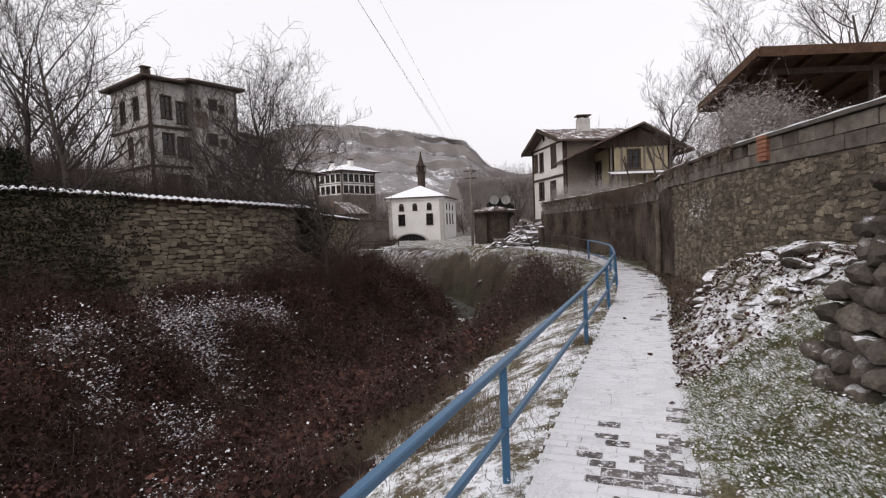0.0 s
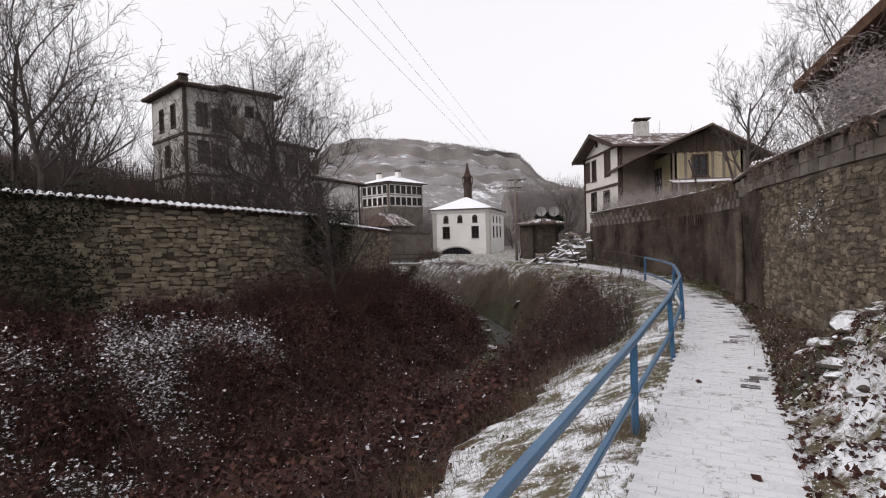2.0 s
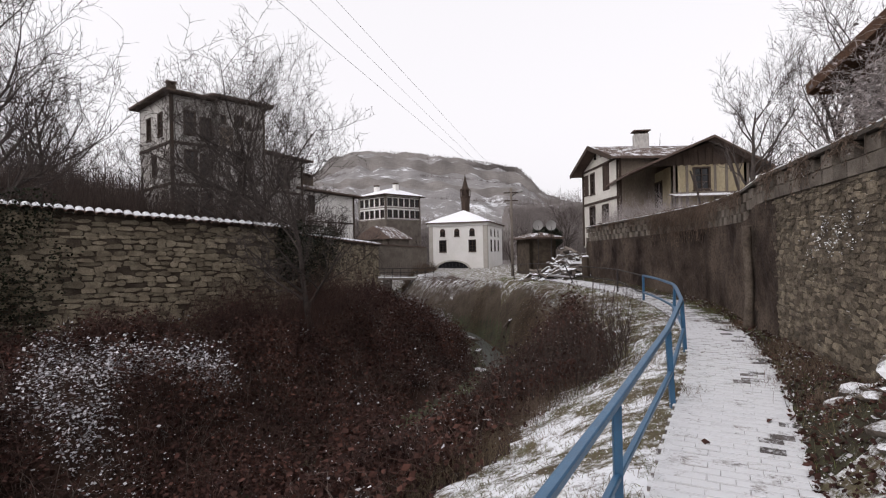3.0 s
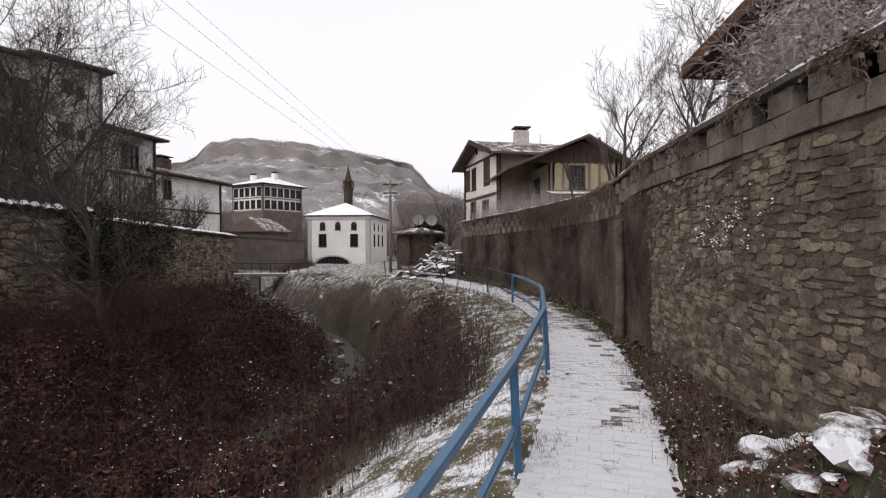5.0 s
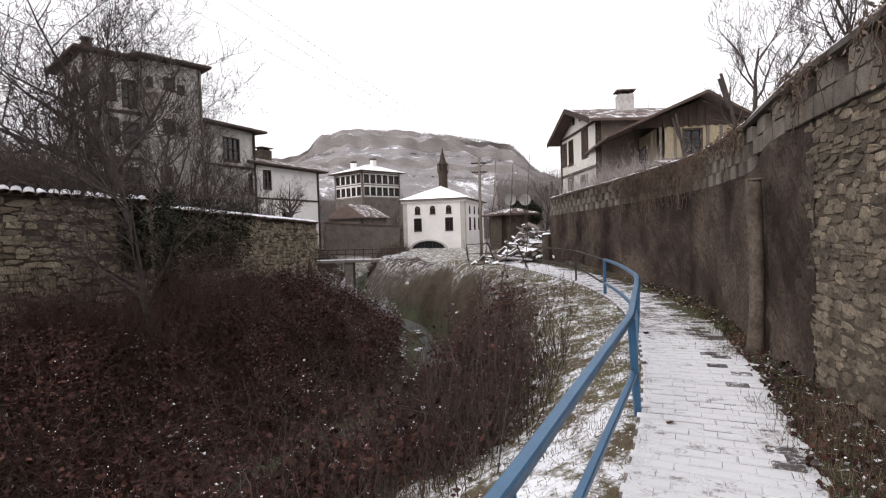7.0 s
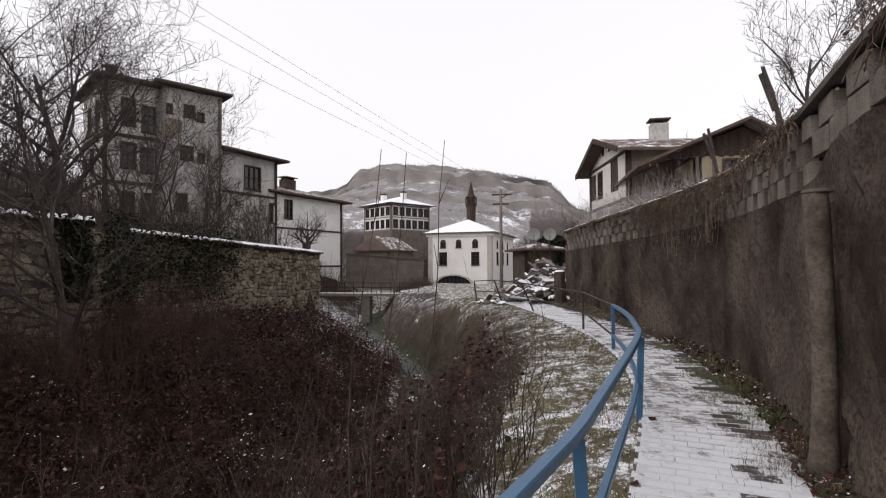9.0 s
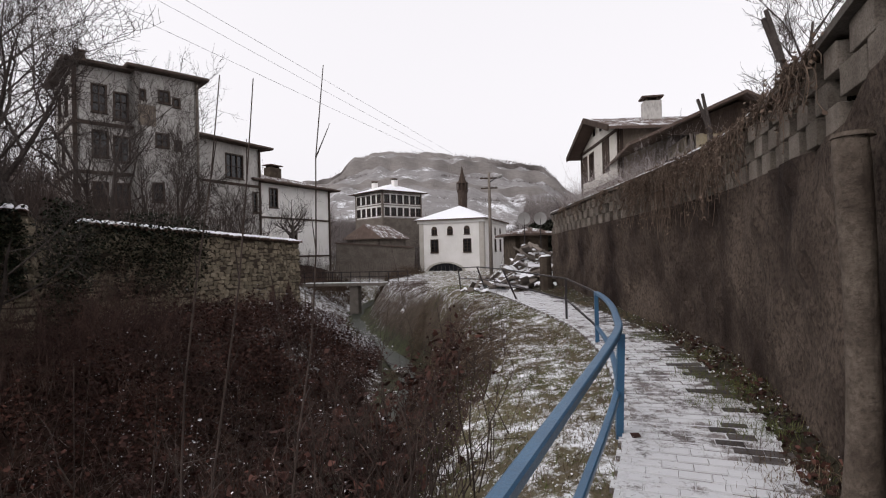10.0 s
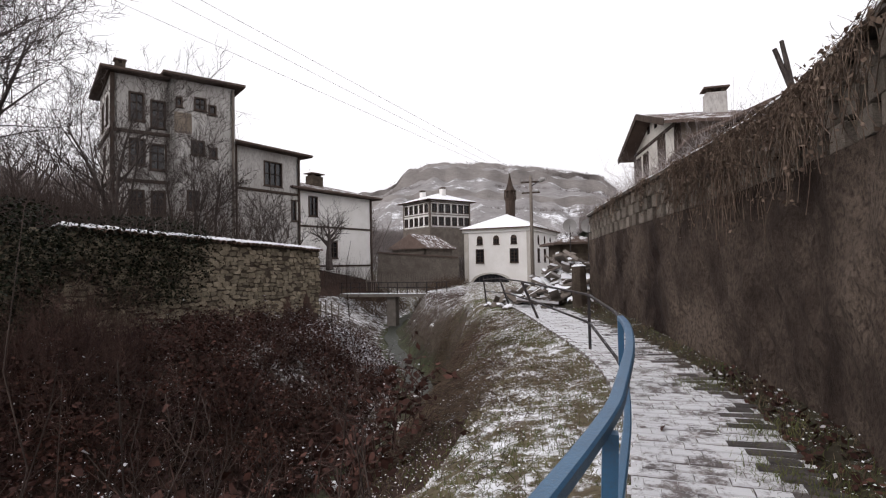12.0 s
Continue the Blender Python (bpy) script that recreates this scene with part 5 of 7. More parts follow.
dusty = fbm(src[:, 0], src[:, 1], 1.3, 11) * 0.8 - 0.05
for px_, py_, pr_ in ((-7.4, 14.4, 1.6), (-6.2, 12.6, 1.1), (-8.6, 11.7, 0.8), (-2.6, 31.6, 4.0), (-5.2, 10.4, 0.5), (-5.4, 15.4, 0.8), (-4.3, 7.9, 0.5), (-6.9, 10.2, 0.3)):
    dusty = dusty + 1.7 * np.exp(-((src[:, 0] - px_) ** 2 + (src[:, 1] - py_) ** 2) / pr_)
pick = dusty + rng.normal(0, 0.35, len(src)) > 0.95
tagged(new("bramble_leaves", leaves("bramble_leaves", src[~pick], rng.uniform(0.035, 0.08, (~pick).sum()), M_DEADLEAF, rng)), "withered dark red bramble leaves on the thicket", "leaves", kind="stuff")
tagged(new("snowy_leaves", leaves("snowy_leaves", src[pick] + np.array([0, 0, 0.05]), rng.uniform(0.022, 0.062, pick.sum()), M_SNOWLEAF, rng, 0.3)), "snow-dusted bramble leaves on the thicket", "leaves", kind="stuff")

# pale flecks: snow, and leaf glints made as white blades
fk = pts[rng.integers(0, n, 52000), rng.integers(2, 5, 52000)] + rng.normal(0, 0.05, (52000, 3))
fk = fk[(fbm(fk[:, 0], fk[:, 1], 0.9, 23) + rng.normal(0, 0.5, len(fk))) > 0.3]
tagged(new("snow_flecks", leaves("snow_flecks", fk, rng.uniform(0.010, 0.026, len(fk)), M_SNOWLEAF, rng, 0.5)), "fine flecks of snow and painted leaf glints on the bramble tips", "snow", kind="stuff")
cb_ = scatter(rng, 8500, -12, 3.2, 2.5, 27, in_brambles)
n = len(cb_)
mesh, _ = stems("bramble_canes", cb_, rng.uniform(0, 6.283, n), rng.uniform(0.9, 2.2, n), rng.uniform(0.5, 0.85, n), rng.uniform(0.3, 0.6, n), rng.uniform(0.004, 0.008, n), M_CANE, rng, 7, 0.05)
tagged(new("bramble_canes", mesh), "long pale arching bramble canes over the thicket", "canes", kind="stuff")

# dark brush along the foot of the garden wall
wb = scatter(rng, 24000, -17, -2.5, 5, 24, lambda x, y: (LEFT_RISE.near(x, y)[1] > 0) & (LEFT_RISE.near(x, y)[0] > 0.1) & (LEFT_RISE.near(x, y)[0] < 2.6) & ((fbm(x, y, 1.7, 31) > 0.25) | (x < -10.6) | ((x > -7.0) & (y > 17.5))))
n = len(wb)
mesh, wp = stems("wall_shrub", wb, rng.uniform(0, 6.283, n), rng.uniform(0.9, 2.5, n) * np.where((wb[:, 0] < -10.6) | (wb[:, 0] > -7), 1.25, 0.8), rng.uniform(0.5, 0.95, n), rng.uniform(0.0, 0.45, n), rng.uniform(0.004, 0.010, n), M_TWIG, rng, 7, 0.14)
tagged(new("wall_shrub", mesh), "dark bare shrubs growing against the garden wall", "shrub", kind="stuff")
q = rng.integers(0, n, 20000)
mesh, _ = stems("wall_shrub_twigs", wp[q, rng.integers(2, 6, 20000)], rng.uniform(0, 6.283, 20000), rng.uniform(0.2, 0.6, 20000), rng.uniform(0.4, 0.9, 20000), rng.uniform(0, 0.3, 20000), np.full(20000, 0.004), M_TWIG, rng, 4)
tagged(new("wall_shrub_twigs", mesh), "fine dark twigs of the shrubs against the wall", "twigs", kind="stuff")

# upright shrub thicket on the path bank
def in_shrubs(x, y):
    dp, sp, _ = PATH.near(x, y)
    return (sp < 0) & (dp > 1.55) & (dp < 4.2) & (y > 12.8) & (y < 17.2) & (fbm(x, y, 0.8, 4) > -0.15)


base = scatter(rng, 2300, 0.4, 5.0, 12.5, 19, in_shrubs)
n = len(base)
mesh, pts = stems("shrub_thicket", base, rng.uniform(0, 6.283, n), rng.uniform(0.5, 2.1, n), rng.uniform(0.62, 0.97, n), rng.uniform(0.0, 0.2, n), rng.uniform(0.003, 0.009, n), M_GREYTWIG, rng, 7, 0.10)
tagged(new("shrub_thicket", mesh), "bare upright shrub stems growing on the path bank", "shrub", kind="stuff")
tips = pts[rng.integers(0, n, 2600), rng.integers(2, 6, 2600)]
mesh, _ = stems("shrub_twigs", tips, rng.uniform(0, 6.283, 2600), rng.uniform(0.12, 0.4, 2600), rng.uniform(0.6, 0.95, 2600), rng.uniform(0, 0.2, 2600), np.full(2600, 0.0028), M_GREYTWIG, rng, 4)
tagged(new("shrub_twigs", mesh), "thin bare side twigs of the shrub thicket", "twigs", kind="stuff")
for k, (x, y, hgt, lean) in enumerate([(3.05, 14.2, 3.05, 0.07), (3.22, 14.17, 2.95, 0.08), (3.46, 14.45, 3.0, 0.07), (3.2, 15.4, 2.2, -0.1)]):
    sh = Shape()
    z = gz(x, y)
    pl = [(x + lean * (q / 7) ** 2 * 3.2 + 0.035 * math.sin(q * 1.3 + k), y + 0.015 * math.cos(q * 1.7), z - 0.05 + hgt * q / 7) for q in range(8)]
    sh.tube(pl, [0.0065 * (1 - 0.85 * q / 7) + 0.0012 for q in range(8)], 5)
    for q in range(3, 7):
        p = Vector(pl[q])
        sh.tube([p, p + Vector((random.uniform(-0.08, 0.08), random.uniform(-0.06, 0.06), 0.16))], [0.004, 0.0015], 3)
    tagged(part("tall_shoot", sh, M_GREYTWIG, None), "single tall bare shoot rising from the bank", "shoot", group="tall shoots")

# grass on the verges
def on_bank(x, y):
    dp, sp, _ = PATH.near(x, y)
    ds, ss, _ = STREAM.near(x, y)
    return (sp < 0) & (ss > 0) & (dp > 0.5) & (dp < 5.5) & (ds > 0.9) & (y > 13) & (fbm(x, y, 0.5, 6) > -0.6)


def on_verge(x, y):
    dp, sp, _ = PATH.near(x, y)
    dr, sr, _ = RIGHT_RISE.near(x, y)
    return (((sp < 0) & (dp > 0.5) & (dp < 2.6)) | ((sp > 0) & (dp > 0.5) & (sr < 0) & (dr > 0.02))) & (fbm(x, y, 0.5, 6) > -0.55)


base = np.concatenate([scatter(rng, 60000, -1.5, 8, 2.0, 27, on_verge), scatter(rng, 75000, -3, 6.5, 13, 34, on_bank)])
green = fbm(base[:, 0], base[:, 1], 1.4, 9) + rng.normal(0, 0.4, len(base)) > -0.05
for sel, mat, nm, lab in ((green, M_GRASS, "verge_grass", "short green winter grass on the path verge"), (~green, M_STRAW, "dry_grass", "dry straw-coloured grass on the path verge")):
    bsel = base[sel]
    n = len(bsel)
    mesh, _ = stems(nm, bsel, rng.uniform(0, 6.283, n), rng.uniform(0.05, 0.16, n), rng.uniform(0.4, 0.9, n), rng.uniform(0.1, 0.6, n), rng.uniform(0.0022, 0.004, n), mat, rng, 3)
    tagged(new(nm, mesh), lab, "grass", kind="stuff")
fl = scatter(rng, 60000, -1.5, 8, 2.0, 27, on_verge)
fl = fl[(PATH.near(fl[:, 0], fl[:, 1])[1] < 0) | (fl[:, 1] < 9) | (rng.random(len(fl)) < 0.3)]
fl[:, 2] += rng.uniform(0.01, 0.06, len(fl))
tagged(new("grass_snow", leaves("grass_snow", fl, rng.uniform(0.006, 0.02, len(fl)), M_SNOWCAP, rng, 0.25, 1.2)), "flecks of snow lying on the verge grass", "snow", kind="stuff")


def clump(x, y, count, spread, hgt, mat, nm, lab, cat, seed, rise=(0.6, 0.95), droop=(0.1, 0.5), rad=0.003, z=None):
    r = np.random.default_rng(seed)
    b = np.stack([x + r.normal(0, spread, count), y + r.normal(0, spread, count), np.zeros(count)], 1)
    b[:, 2] = ground_z(b[:, 0], b[:, 1]) if z is None else z + r.normal(0, spread * 0.5, count)
    mesh_, p_ = stems(nm, b, r.uniform(0, 6.283, count), r.uniform(0.4, 1.0, count) * hgt, r.uniform(*rise, count), r.uniform(*droop, count), np.full(count, rad), mat, r)
    tagged(new(nm, mesh_), lab, cat, kind="stuff")
    return p_


clump(0.05, 5.9, 900, 0.42, 0.62, M_STRAW, "straw_tuft", "clump of dry straw-coloured grass on the bank", "grass", 1)
clump(-1.2, 6.9, 2200, 0.55, 0.75, M_STRAW, "straw_tuft", "clump of dry straw-coloured grass on the bank", "grass", 7)
clump(-0.4, 8.6, 900, 0.4, 0.6, M_STRAW, "straw_tuft", "clump of dry straw-coloured grass on the bank", "grass", 8)
for k, (x, y) in enumerate([(1.0, 11.2), (1.5, 12.3), (1.9, 13.0), (1.2, 12.6), (2.3, 13.9), (1.5, 13.6), (0.3, 10.6)]):
    clump(x, y, 420, 0.36, 0.62, M_VINE if k % 3 else M_STRAW, "bank_weeds", "tangled tawny dry weeds on the path bank", "weeds", 210 + k)
clump(2.05, 8.05, 300, 0.16, 0.28, M_STRAW, "straw_tuft", "dry grass tuft round a railing post", "grass", 2)
clump(3.45, 11.0, 240, 0.15, 0.26, M_STRAW, "straw_tuft", "dry grass tuft round a railing post", "grass", 3)
clump(4.9, 20.6, 500, 0.3, 0.35, M_STRAW, "straw_tuft", "dry straw grass hanging over the bank", "grass", 4, (0.2, 0.6), (0.3, 0.8))
for k, (x, y) in enumerate([(4.5, 8.4), (4.75, 9.1), (4.95, 9.7), (5.1, 10.7), (5.4, 12.1), (5.5, 12.6), (4.35, 7.7), (4.9, 11.3)]):
    clump(x, y, 150, 0.22, 0.17, M_VINE if k % 2 else M_STRAW, "dry_weeds", "dry brown weeds at the foot of the wall", "weeds", 60 + k)
clump(4.85, 10.2, 220, 0.2, 0.34, M_VINE, "dry_weeds", "dry brown weeds at the foot of the wall", "weeds", 5)
clump(5.25, 11.4, 220, 0.18, 0.34, M_VINE, "dry_weeds", "dry brown weeds at the foot of the wall", "weeds", 6)
clump(5.72, 13.0, 200, 0.16, 0.3, M_VINE, "dry_weeds", "dry brown weeds at the foot of the wall", "weeds", 16)
hg = np.random.default_rng(71)
for k in range(34):
    s_ = PATH.s_of_y(hg.uniform(18.5, 34))
    p_, d_ = PATH.at(s_), PATH.along(s_)
    o_ = hg.uniform(2.0, 3.2)
    x_, y_ = p_[0] - d_[1] * o_, p_[1] + d_[0] * o_
    b_ = np.stack([x_ + hg.normal(0, 0.3, 260), y_ + hg.normal(0, 0.45, 260), np.zeros(260)], 1)
    b_[:, 2] = ground_z(b_[:, 0], b_[:, 1])
    mesh, _ = stems("bank_grass", b_, math.atan2(d_[0], -d_[1]) + hg.normal(0, 0.6, 260), hg.uniform(0.3, 0.8, 260), hg.uniform(0.25, 0.5, 260), hg.uniform(0.5, 1.1, 260), np.full(260, 0.0035), M_DRYWEED if k % 4 else M_STRAW, hg, 6)
    tagged(new("bank_grass", mesh), "long dry grass hanging down the stream bank", "grass", kind="stuff")
for k, (x, y) in enumerate([(3.3, 21.5), (3.6, 23.2), (3.0, 24.8), (2.6, 26.5), (1.6, 28.5), (0.4, 31), (-0.6, 33.5), (2.4, 22.5)]):
    clump(x, y, 420, 0.45, 0.75, M_DRYWEED if k % 2 else M_TWIG, "bank_grass", "long dry grass hanging down the stream bank", "grass", 30 + k, (0.15, 0.5), (0.4, 0.9), 0.004)

gr = np.random.default_rng(61)
for k in range(46):
    s_ = gr.uniform(WALL.s_of_y(8.3), WALL.s_of_y(27))
    p_, d_ = WALL.at(s_), WALL.along(s_)
    o_ = gr.uniform(0.1, 0.4)
    clump(p_[0] - d_[1] * o_, p_[1] + d_[0] * o_, 130, 0.16, gr.uniform(0.09, 0.26) * (1.15 if p_[1] < 14.5 else 0.8), M_DRYWEED if k % 5 else M_STRAW, "dry_weeds", "dark dry weeds along the foot of the wall", "weeds", 100 + k, rad=0.0024)
for k, (x, y) in enumerate([(6.25, 17.3), (6.4, 18.2), (6.55, 17.7), (6.5, 19.0), (6.3, 16.6), (6.35, 20.3)]):
    clump(x, y, 260, 0.16, 0.16, M_GRASS, "green_tuft", "low green weeds beside the brick path", "weeds", 160 + k)
vl = scatter(gr, 30000, 2.4, 7.2, 5.5, 21, lambda x, y: (PATH.near(x, y)[1] > 0) & (PATH.near(x, y)[0] > 0.5) & (RIGHT_RISE.near(x, y)[1] < 0))
vl[:, 2] += gr.uniform(0.005, 0.05, len(vl))
sn = gr.random(len(vl)) < 0.16
tagged(new("leaf_litter", leaves("leaf_litter", vl[~sn], gr.uniform(0.02, 0.055, (~sn).sum()), M_DEADLEAF, gr, 0.5)), "dark fallen leaves strewn along the foot of the wall", "leaves", kind="stuff")
tagged(new("snowy_litter", leaves("snowy_litter", vl[sn], gr.uniform(0.012, 0.035, sn.sum()), M_SNOWLEAF, gr, 0.4)), "snow-dusted fallen leaves along the foot of the wall", "leaves", kind="stuff")
lg = scatter(gr, 9000, 1.9, 4.6, 2.2, 5.6, lambda x, y: (PATH.near(x, y)[1] > 0) & (PATH.near(x, y)[0] > 0.62))
n = len(lg)
mesh, lp = stems("long_grass", lg, gr.normal(2.6, 0.9, n), gr.uniform(0.14, 0.36, n), gr.uniform(0.35, 0.7, n), gr.uniform(0.3, 0.7, n), np.full(n, 0.003), M_GRASS, gr, 5)
tagged(new("long_grass", mesh), "long flattened green grass with snow beside the path", "grass", kind="stuff")
q = gr.integers(0, n, 11000)
tagged(new("grass_snow", leaves("grass_snow", lp[q, gr.integers(2, 5, 11000)], gr.uniform(0.008, 0.024, 11000), M_SNOWCAP, gr, 0.2, 1.6)), "flecks of snow lying on the long grass", "snow", kind="stuff")

# vines hanging in bunches over the right wall
def hang(name, s_list, drop, mat, rad, seed, label):
    g = np.random.default_rng(seed)
    n_ = len(s_list)
    K = 7
    t_ = np.linspace(0, 1, K)
    P = np.zeros((n_, K, 3))
    for q_, (s_, L_) in enumerate(zip(s_list, drop)):
        p_, d_ = WALL.at(s_), WALL.along(s_)
        out = np.array([-d_[1], d_[0]])
        sway = g.normal(0, 0.22) * t_ ** 1.3 + 0.06 * np.sin(t_ * g.uniform(5, 12) + g.uniform(0, 6))
        lift_ = g.uniform(0.03, 0.14) * np.sin(np.clip(t_ * 3, 0, 1) * 1.57) + g.uniform(-0.05, 0.14) * t_
        P[q_, :, 0] = p_[0] + out[0] * (0.02 + lift_) + d_[0] * sway
        P[q_, :, 1] = p_[1] + out[1] * (0.02 + lift_) + d_[1] * sway
        P[q_, :, 2] = wall_top(s_) + 0.07 - L_ * t_ ** 1.1
    a_ = np.array([1.0, 0, 0])
    ring = [P + rad * np.array([math.cos(q_), math.sin(q_), 0]) for q_ in (0, 2.094, 4.189)]
    v_ = np.stack(ring, 2).reshape(-1, 3)
    i_ = np.arange(n_)[:, None, None] * K * 3 + np.arange(K - 1)[None, :, None] * 3 + np.arange(3)[None, None, :]
    j_ = np.arange(n_)[:, None, None] * K * 3 + np.arange(K - 1)[None, :, None] * 3 + ((np.arange(3) + 1) % 3)[None, None, :]
    tagged(new(name, np_mesh(name, v_, np.stack([i_, j_, j_ + 3, i_ + 3], -1).reshape(-1, 4), mat)), label, "vine", kind="stuff")
    return P


r = np.random.default_rng(21)
bunch = [(16.3, 60, 0.5), (17.2, 40, 0.35), (18.4, 70, 0.7), (19.2, 130, 1.1), (19.9, 80, 0.8), (20.6, 140, 1.2), (21.4, 110, 0.95), (22.1, 90, 0.7), (23.4, 50, 0.4), (25, 40, 0.4), (26.6, 30, 0.35),
         (9.6, 50, 0.35), (10.9, 30, 0.3), (12.4, 40, 0.45), (13.9, 40, 0.5)]
vs_ = np.concatenate([WALL.s_of_y(y) + r.normal(0, 0.24, c) for y, c, _ in bunch])
vd_ = np.concatenate([np.abs(r.normal(0.45, 0.28, c)) * L_ + 0.1 for y, c, L_ in bunch])
vp = hang("wall_vine", vs_, vd_, M_VINE, 0.0036, 3, "dry brown vines hanging in bunches over the block wall")
q = r.integers(0, len(vs_), 5200)
tagged(new("vine_leaves", leaves("vine_leaves", vp[q, r.integers(0, 7, 5200)] + r.normal(0, 0.025, (5200, 3)), r.uniform(0.012, 0.034, 5200), M_VINE, r, 1.0)), "withered vine leaves on the wall top", "leaves", kind="stuff")

# snow caught on the rough part of the rubble wall
wsn = np.random.default_rng(83)
ws_ = WALL.s_of_y(11.5) + wsn.normal(0, 0.5, 700)
wz_ = 1.62 + wsn.normal(0, 0.16, 700) - 0.12 * (ws_ - WALL.s_of_y(11.5))
lump = fbm(ws_, wz_, 0.16, 4) > 0.1
wpt = np.array([[*(WALL.at(q_)[:2] + np.array([-WALL.along(q_)[1], WALL.along(q_)[0]]) * wsn.uniform(0.01, 0.06)), z_] for q_, z_ in zip(ws_[lump], wz_[lump])])
tagged(new("wall_snow", leaves("wall_snow", wpt, wsn.uniform(0.008, 0.024, len(wpt)), M_SNOWCAP, wsn, 0.5, 1.3)), "clots of snow caught on the rough rubble wall", "snow", kind="stuff")

# ivy on the left walls
def ivy(ln, s0, s1, z0, z1, count, seed, out=0.12):
    g = np.random.default_rng(seed)
    c = []
    s = g.uniform(s0, s1, count)
    for k in s:
        p, d = ln.at(k), ln.along(k)
        c.append((p[0] - d[1] * abs(g.normal(0, out)), p[1] + d[0] * abs(g.normal(0, out)), g.uniform(z0, z1)))
    c = np.array(c)
    c = c[fbm(s * 1.0, c[:, 2], 0.8, seed) + 1.0 - 1.3 * np.abs((s - s0) / (s1 - s0) * 2 - 1) ** 2 - 0.5 * np.abs((c[:, 2] - z0) / (z1 - z0) * 2 - 1) ** 3 + g.normal(0, 0.2, count) > 0]
    count = len(c)
    tagged(new("ivy", leaves("ivy", c, g.uniform(0.035, 0.085, count), M_IVY, g, 0.8, 1.2)), "dark evergreen ivy climbing over the stone wall", "ivy", kind="stuff")


ivy(LWB, 6.0, LWB.length, 0.2, 2.7, 6501, 1, 0.3)
ivy(LWC, 0, LWC.length, -0.6, 2.7, 6000, 2, 0.3)
ivy(LWA, 0.0, 0.7, 0.6, 2.5, 2200, 3, 0.2)
ivy(LWA, 6.3, 12.5, -0.8, 3.3, 15000, 4, 0.4)


it = empty("ivy_trunk", "dead trunk thickly wrapped in dark ivy behind the wall", "tree", m=pose(-13.0, 15.9, 1.2))
part("trunk", Shape().tube([(0, 0, -0.3), (0.05, 0, 1.6), (0.0, 0.05, 3.0)], [0.13, 0.11, 0.07], 7), M_BARK, it)
g = np.random.default_rng(91)
c = np.stack([g.normal(0, 0.22, 2600), g.normal(0, 0.22, 2600), 3.1 * g.random(2600) ** 0.8], 1)
part("ivy_coat", leaves("ivy_coat", c, g.uniform(0.05, 0.11, 2600), M_IVY, g, 0.8, 1.2), None, it, "dark ivy leaves")


# ---- trees ----
def tree_mesh(seed, height, trunk, limbs=7, spread=0.9, levels=3, lift=0.14, fork=0.25, thin=0.0062):
    """A bare winter tree: tapered trunk, limbs, branches and twigs. Returns trunk and crown shapes."""
    rnd = random.Random(seed)
    tr, cr = Shape(), Shape()

    def limb(sh, p, d, length, rad, level):
        n = 5 if level < 2 else 4 if level < 3 else 3
        pts, rads = [p], [rad]
        cur = d.copy()
        for k in range(n):
            cur = (cur + Vector((rnd.uniform(-1, 1), rnd.uniform(-1, 1), rnd.uniform(-0.5, 0.9))) * (0.17 + 0.05 * level) + Vector((0, 0, lift * 0.35))).normalized()
            pts.append(pts[-1] + cur * length / n)
            rads.append(max(rad * (1 - 0.78 * (k + 1) / n), thin * 0.45))
        sh.tube(pts, rads, (7, 5, 4, 3, 3)[level])
        if level >= levels:
            return
        kids = (limbs, 6, 7, 5)[level]
        for c in range(kids):
            f = (fork if level == 0 else 0.2) + (1 - (fork if level == 0 else 0.2)) * (c + rnd.random()) / kids
            i = min(int(f * n), n - 1)
            w_ = f * n - i
            q_ = pts[i].lerp(pts[i + 1], w_)
            rq = rads[i] * (1 - w_) + rads[i + 1] * w_
            ang = rnd.uniform(0, 6.283)
            tan = (pts[i + 1] - pts[i]).normalized()
            side = tan.orthogonal().normalized()
            side = Matrix.Rotation(ang, 3, tan) @ side
            nd = (tan * (1.0 - 0.3 * spread) + side * spread * rnd.uniform(0.7, 1.2) + Vector((0, 0, lift))).normalized()
            limb(cr, q_, nd, length * (rnd.uniform(0.46, 0.72) if level < 2 else rnd.uniform(0.32, 0.55)) * (1.0 if level else 0.95), max(rq * 0.62, thin), level + 1)

    limb(tr, Vector((0, 0, -0.2)), Vector((rnd.uniform(-0.1, 0.1), rnd.uniform(-0.1, 0.1), 1)).normalized(), height * 0.66, trunk, 0)
    return tr, cr


def plant_tree(seed, x, y, height, trunk, label, z=None, mat=None, **kw):
    tr, cr = tree_mesh(seed, height, trunk, **kw)
    t = empty("tree", label, "tree", m=pose(x, y, gz(x, y) if z is None else z))
    part("trunk", tr, mat or M_BARK, t)
    part("crown", cr, mat or M_BARK, t)
    return t


bare = "bare winter tree with fine snow-dusted branches"
plant_tree(1, -11.9, 16.6, 9.0, 0.13, bare + " behind the garden wall", limbs=13, spread=1.0, levels=4, fork=0.15, thin=0.0072)
plant_tree(2, -14.5, 18.5, 9.0, 0.13, bare + " behind the garden wall", limbs=11, spread=0.75, levels=4, thin=0.007)
plant_tree(3, -6.4, 22.4, 10.0, 0.19, bare + " growing at the wall corner", z=-0.2, limbs=13, spread=1.15, levels=4, fork=0.2, lift=0.06, thin=0.0075)
plant_tree(4, -4.3, 19.8, 7.4, 0.11, bare + " growing at the wall corner", z=-1.0, limbs=12, spread=1.0, levels=4, fork=0.15, lift=0.1, thin=0.007)
plant_tree(5, -8.6, 22.6, 8.0, 0.11, bare + " in the walled garden", limbs=8, spread=0.9, levels=4)
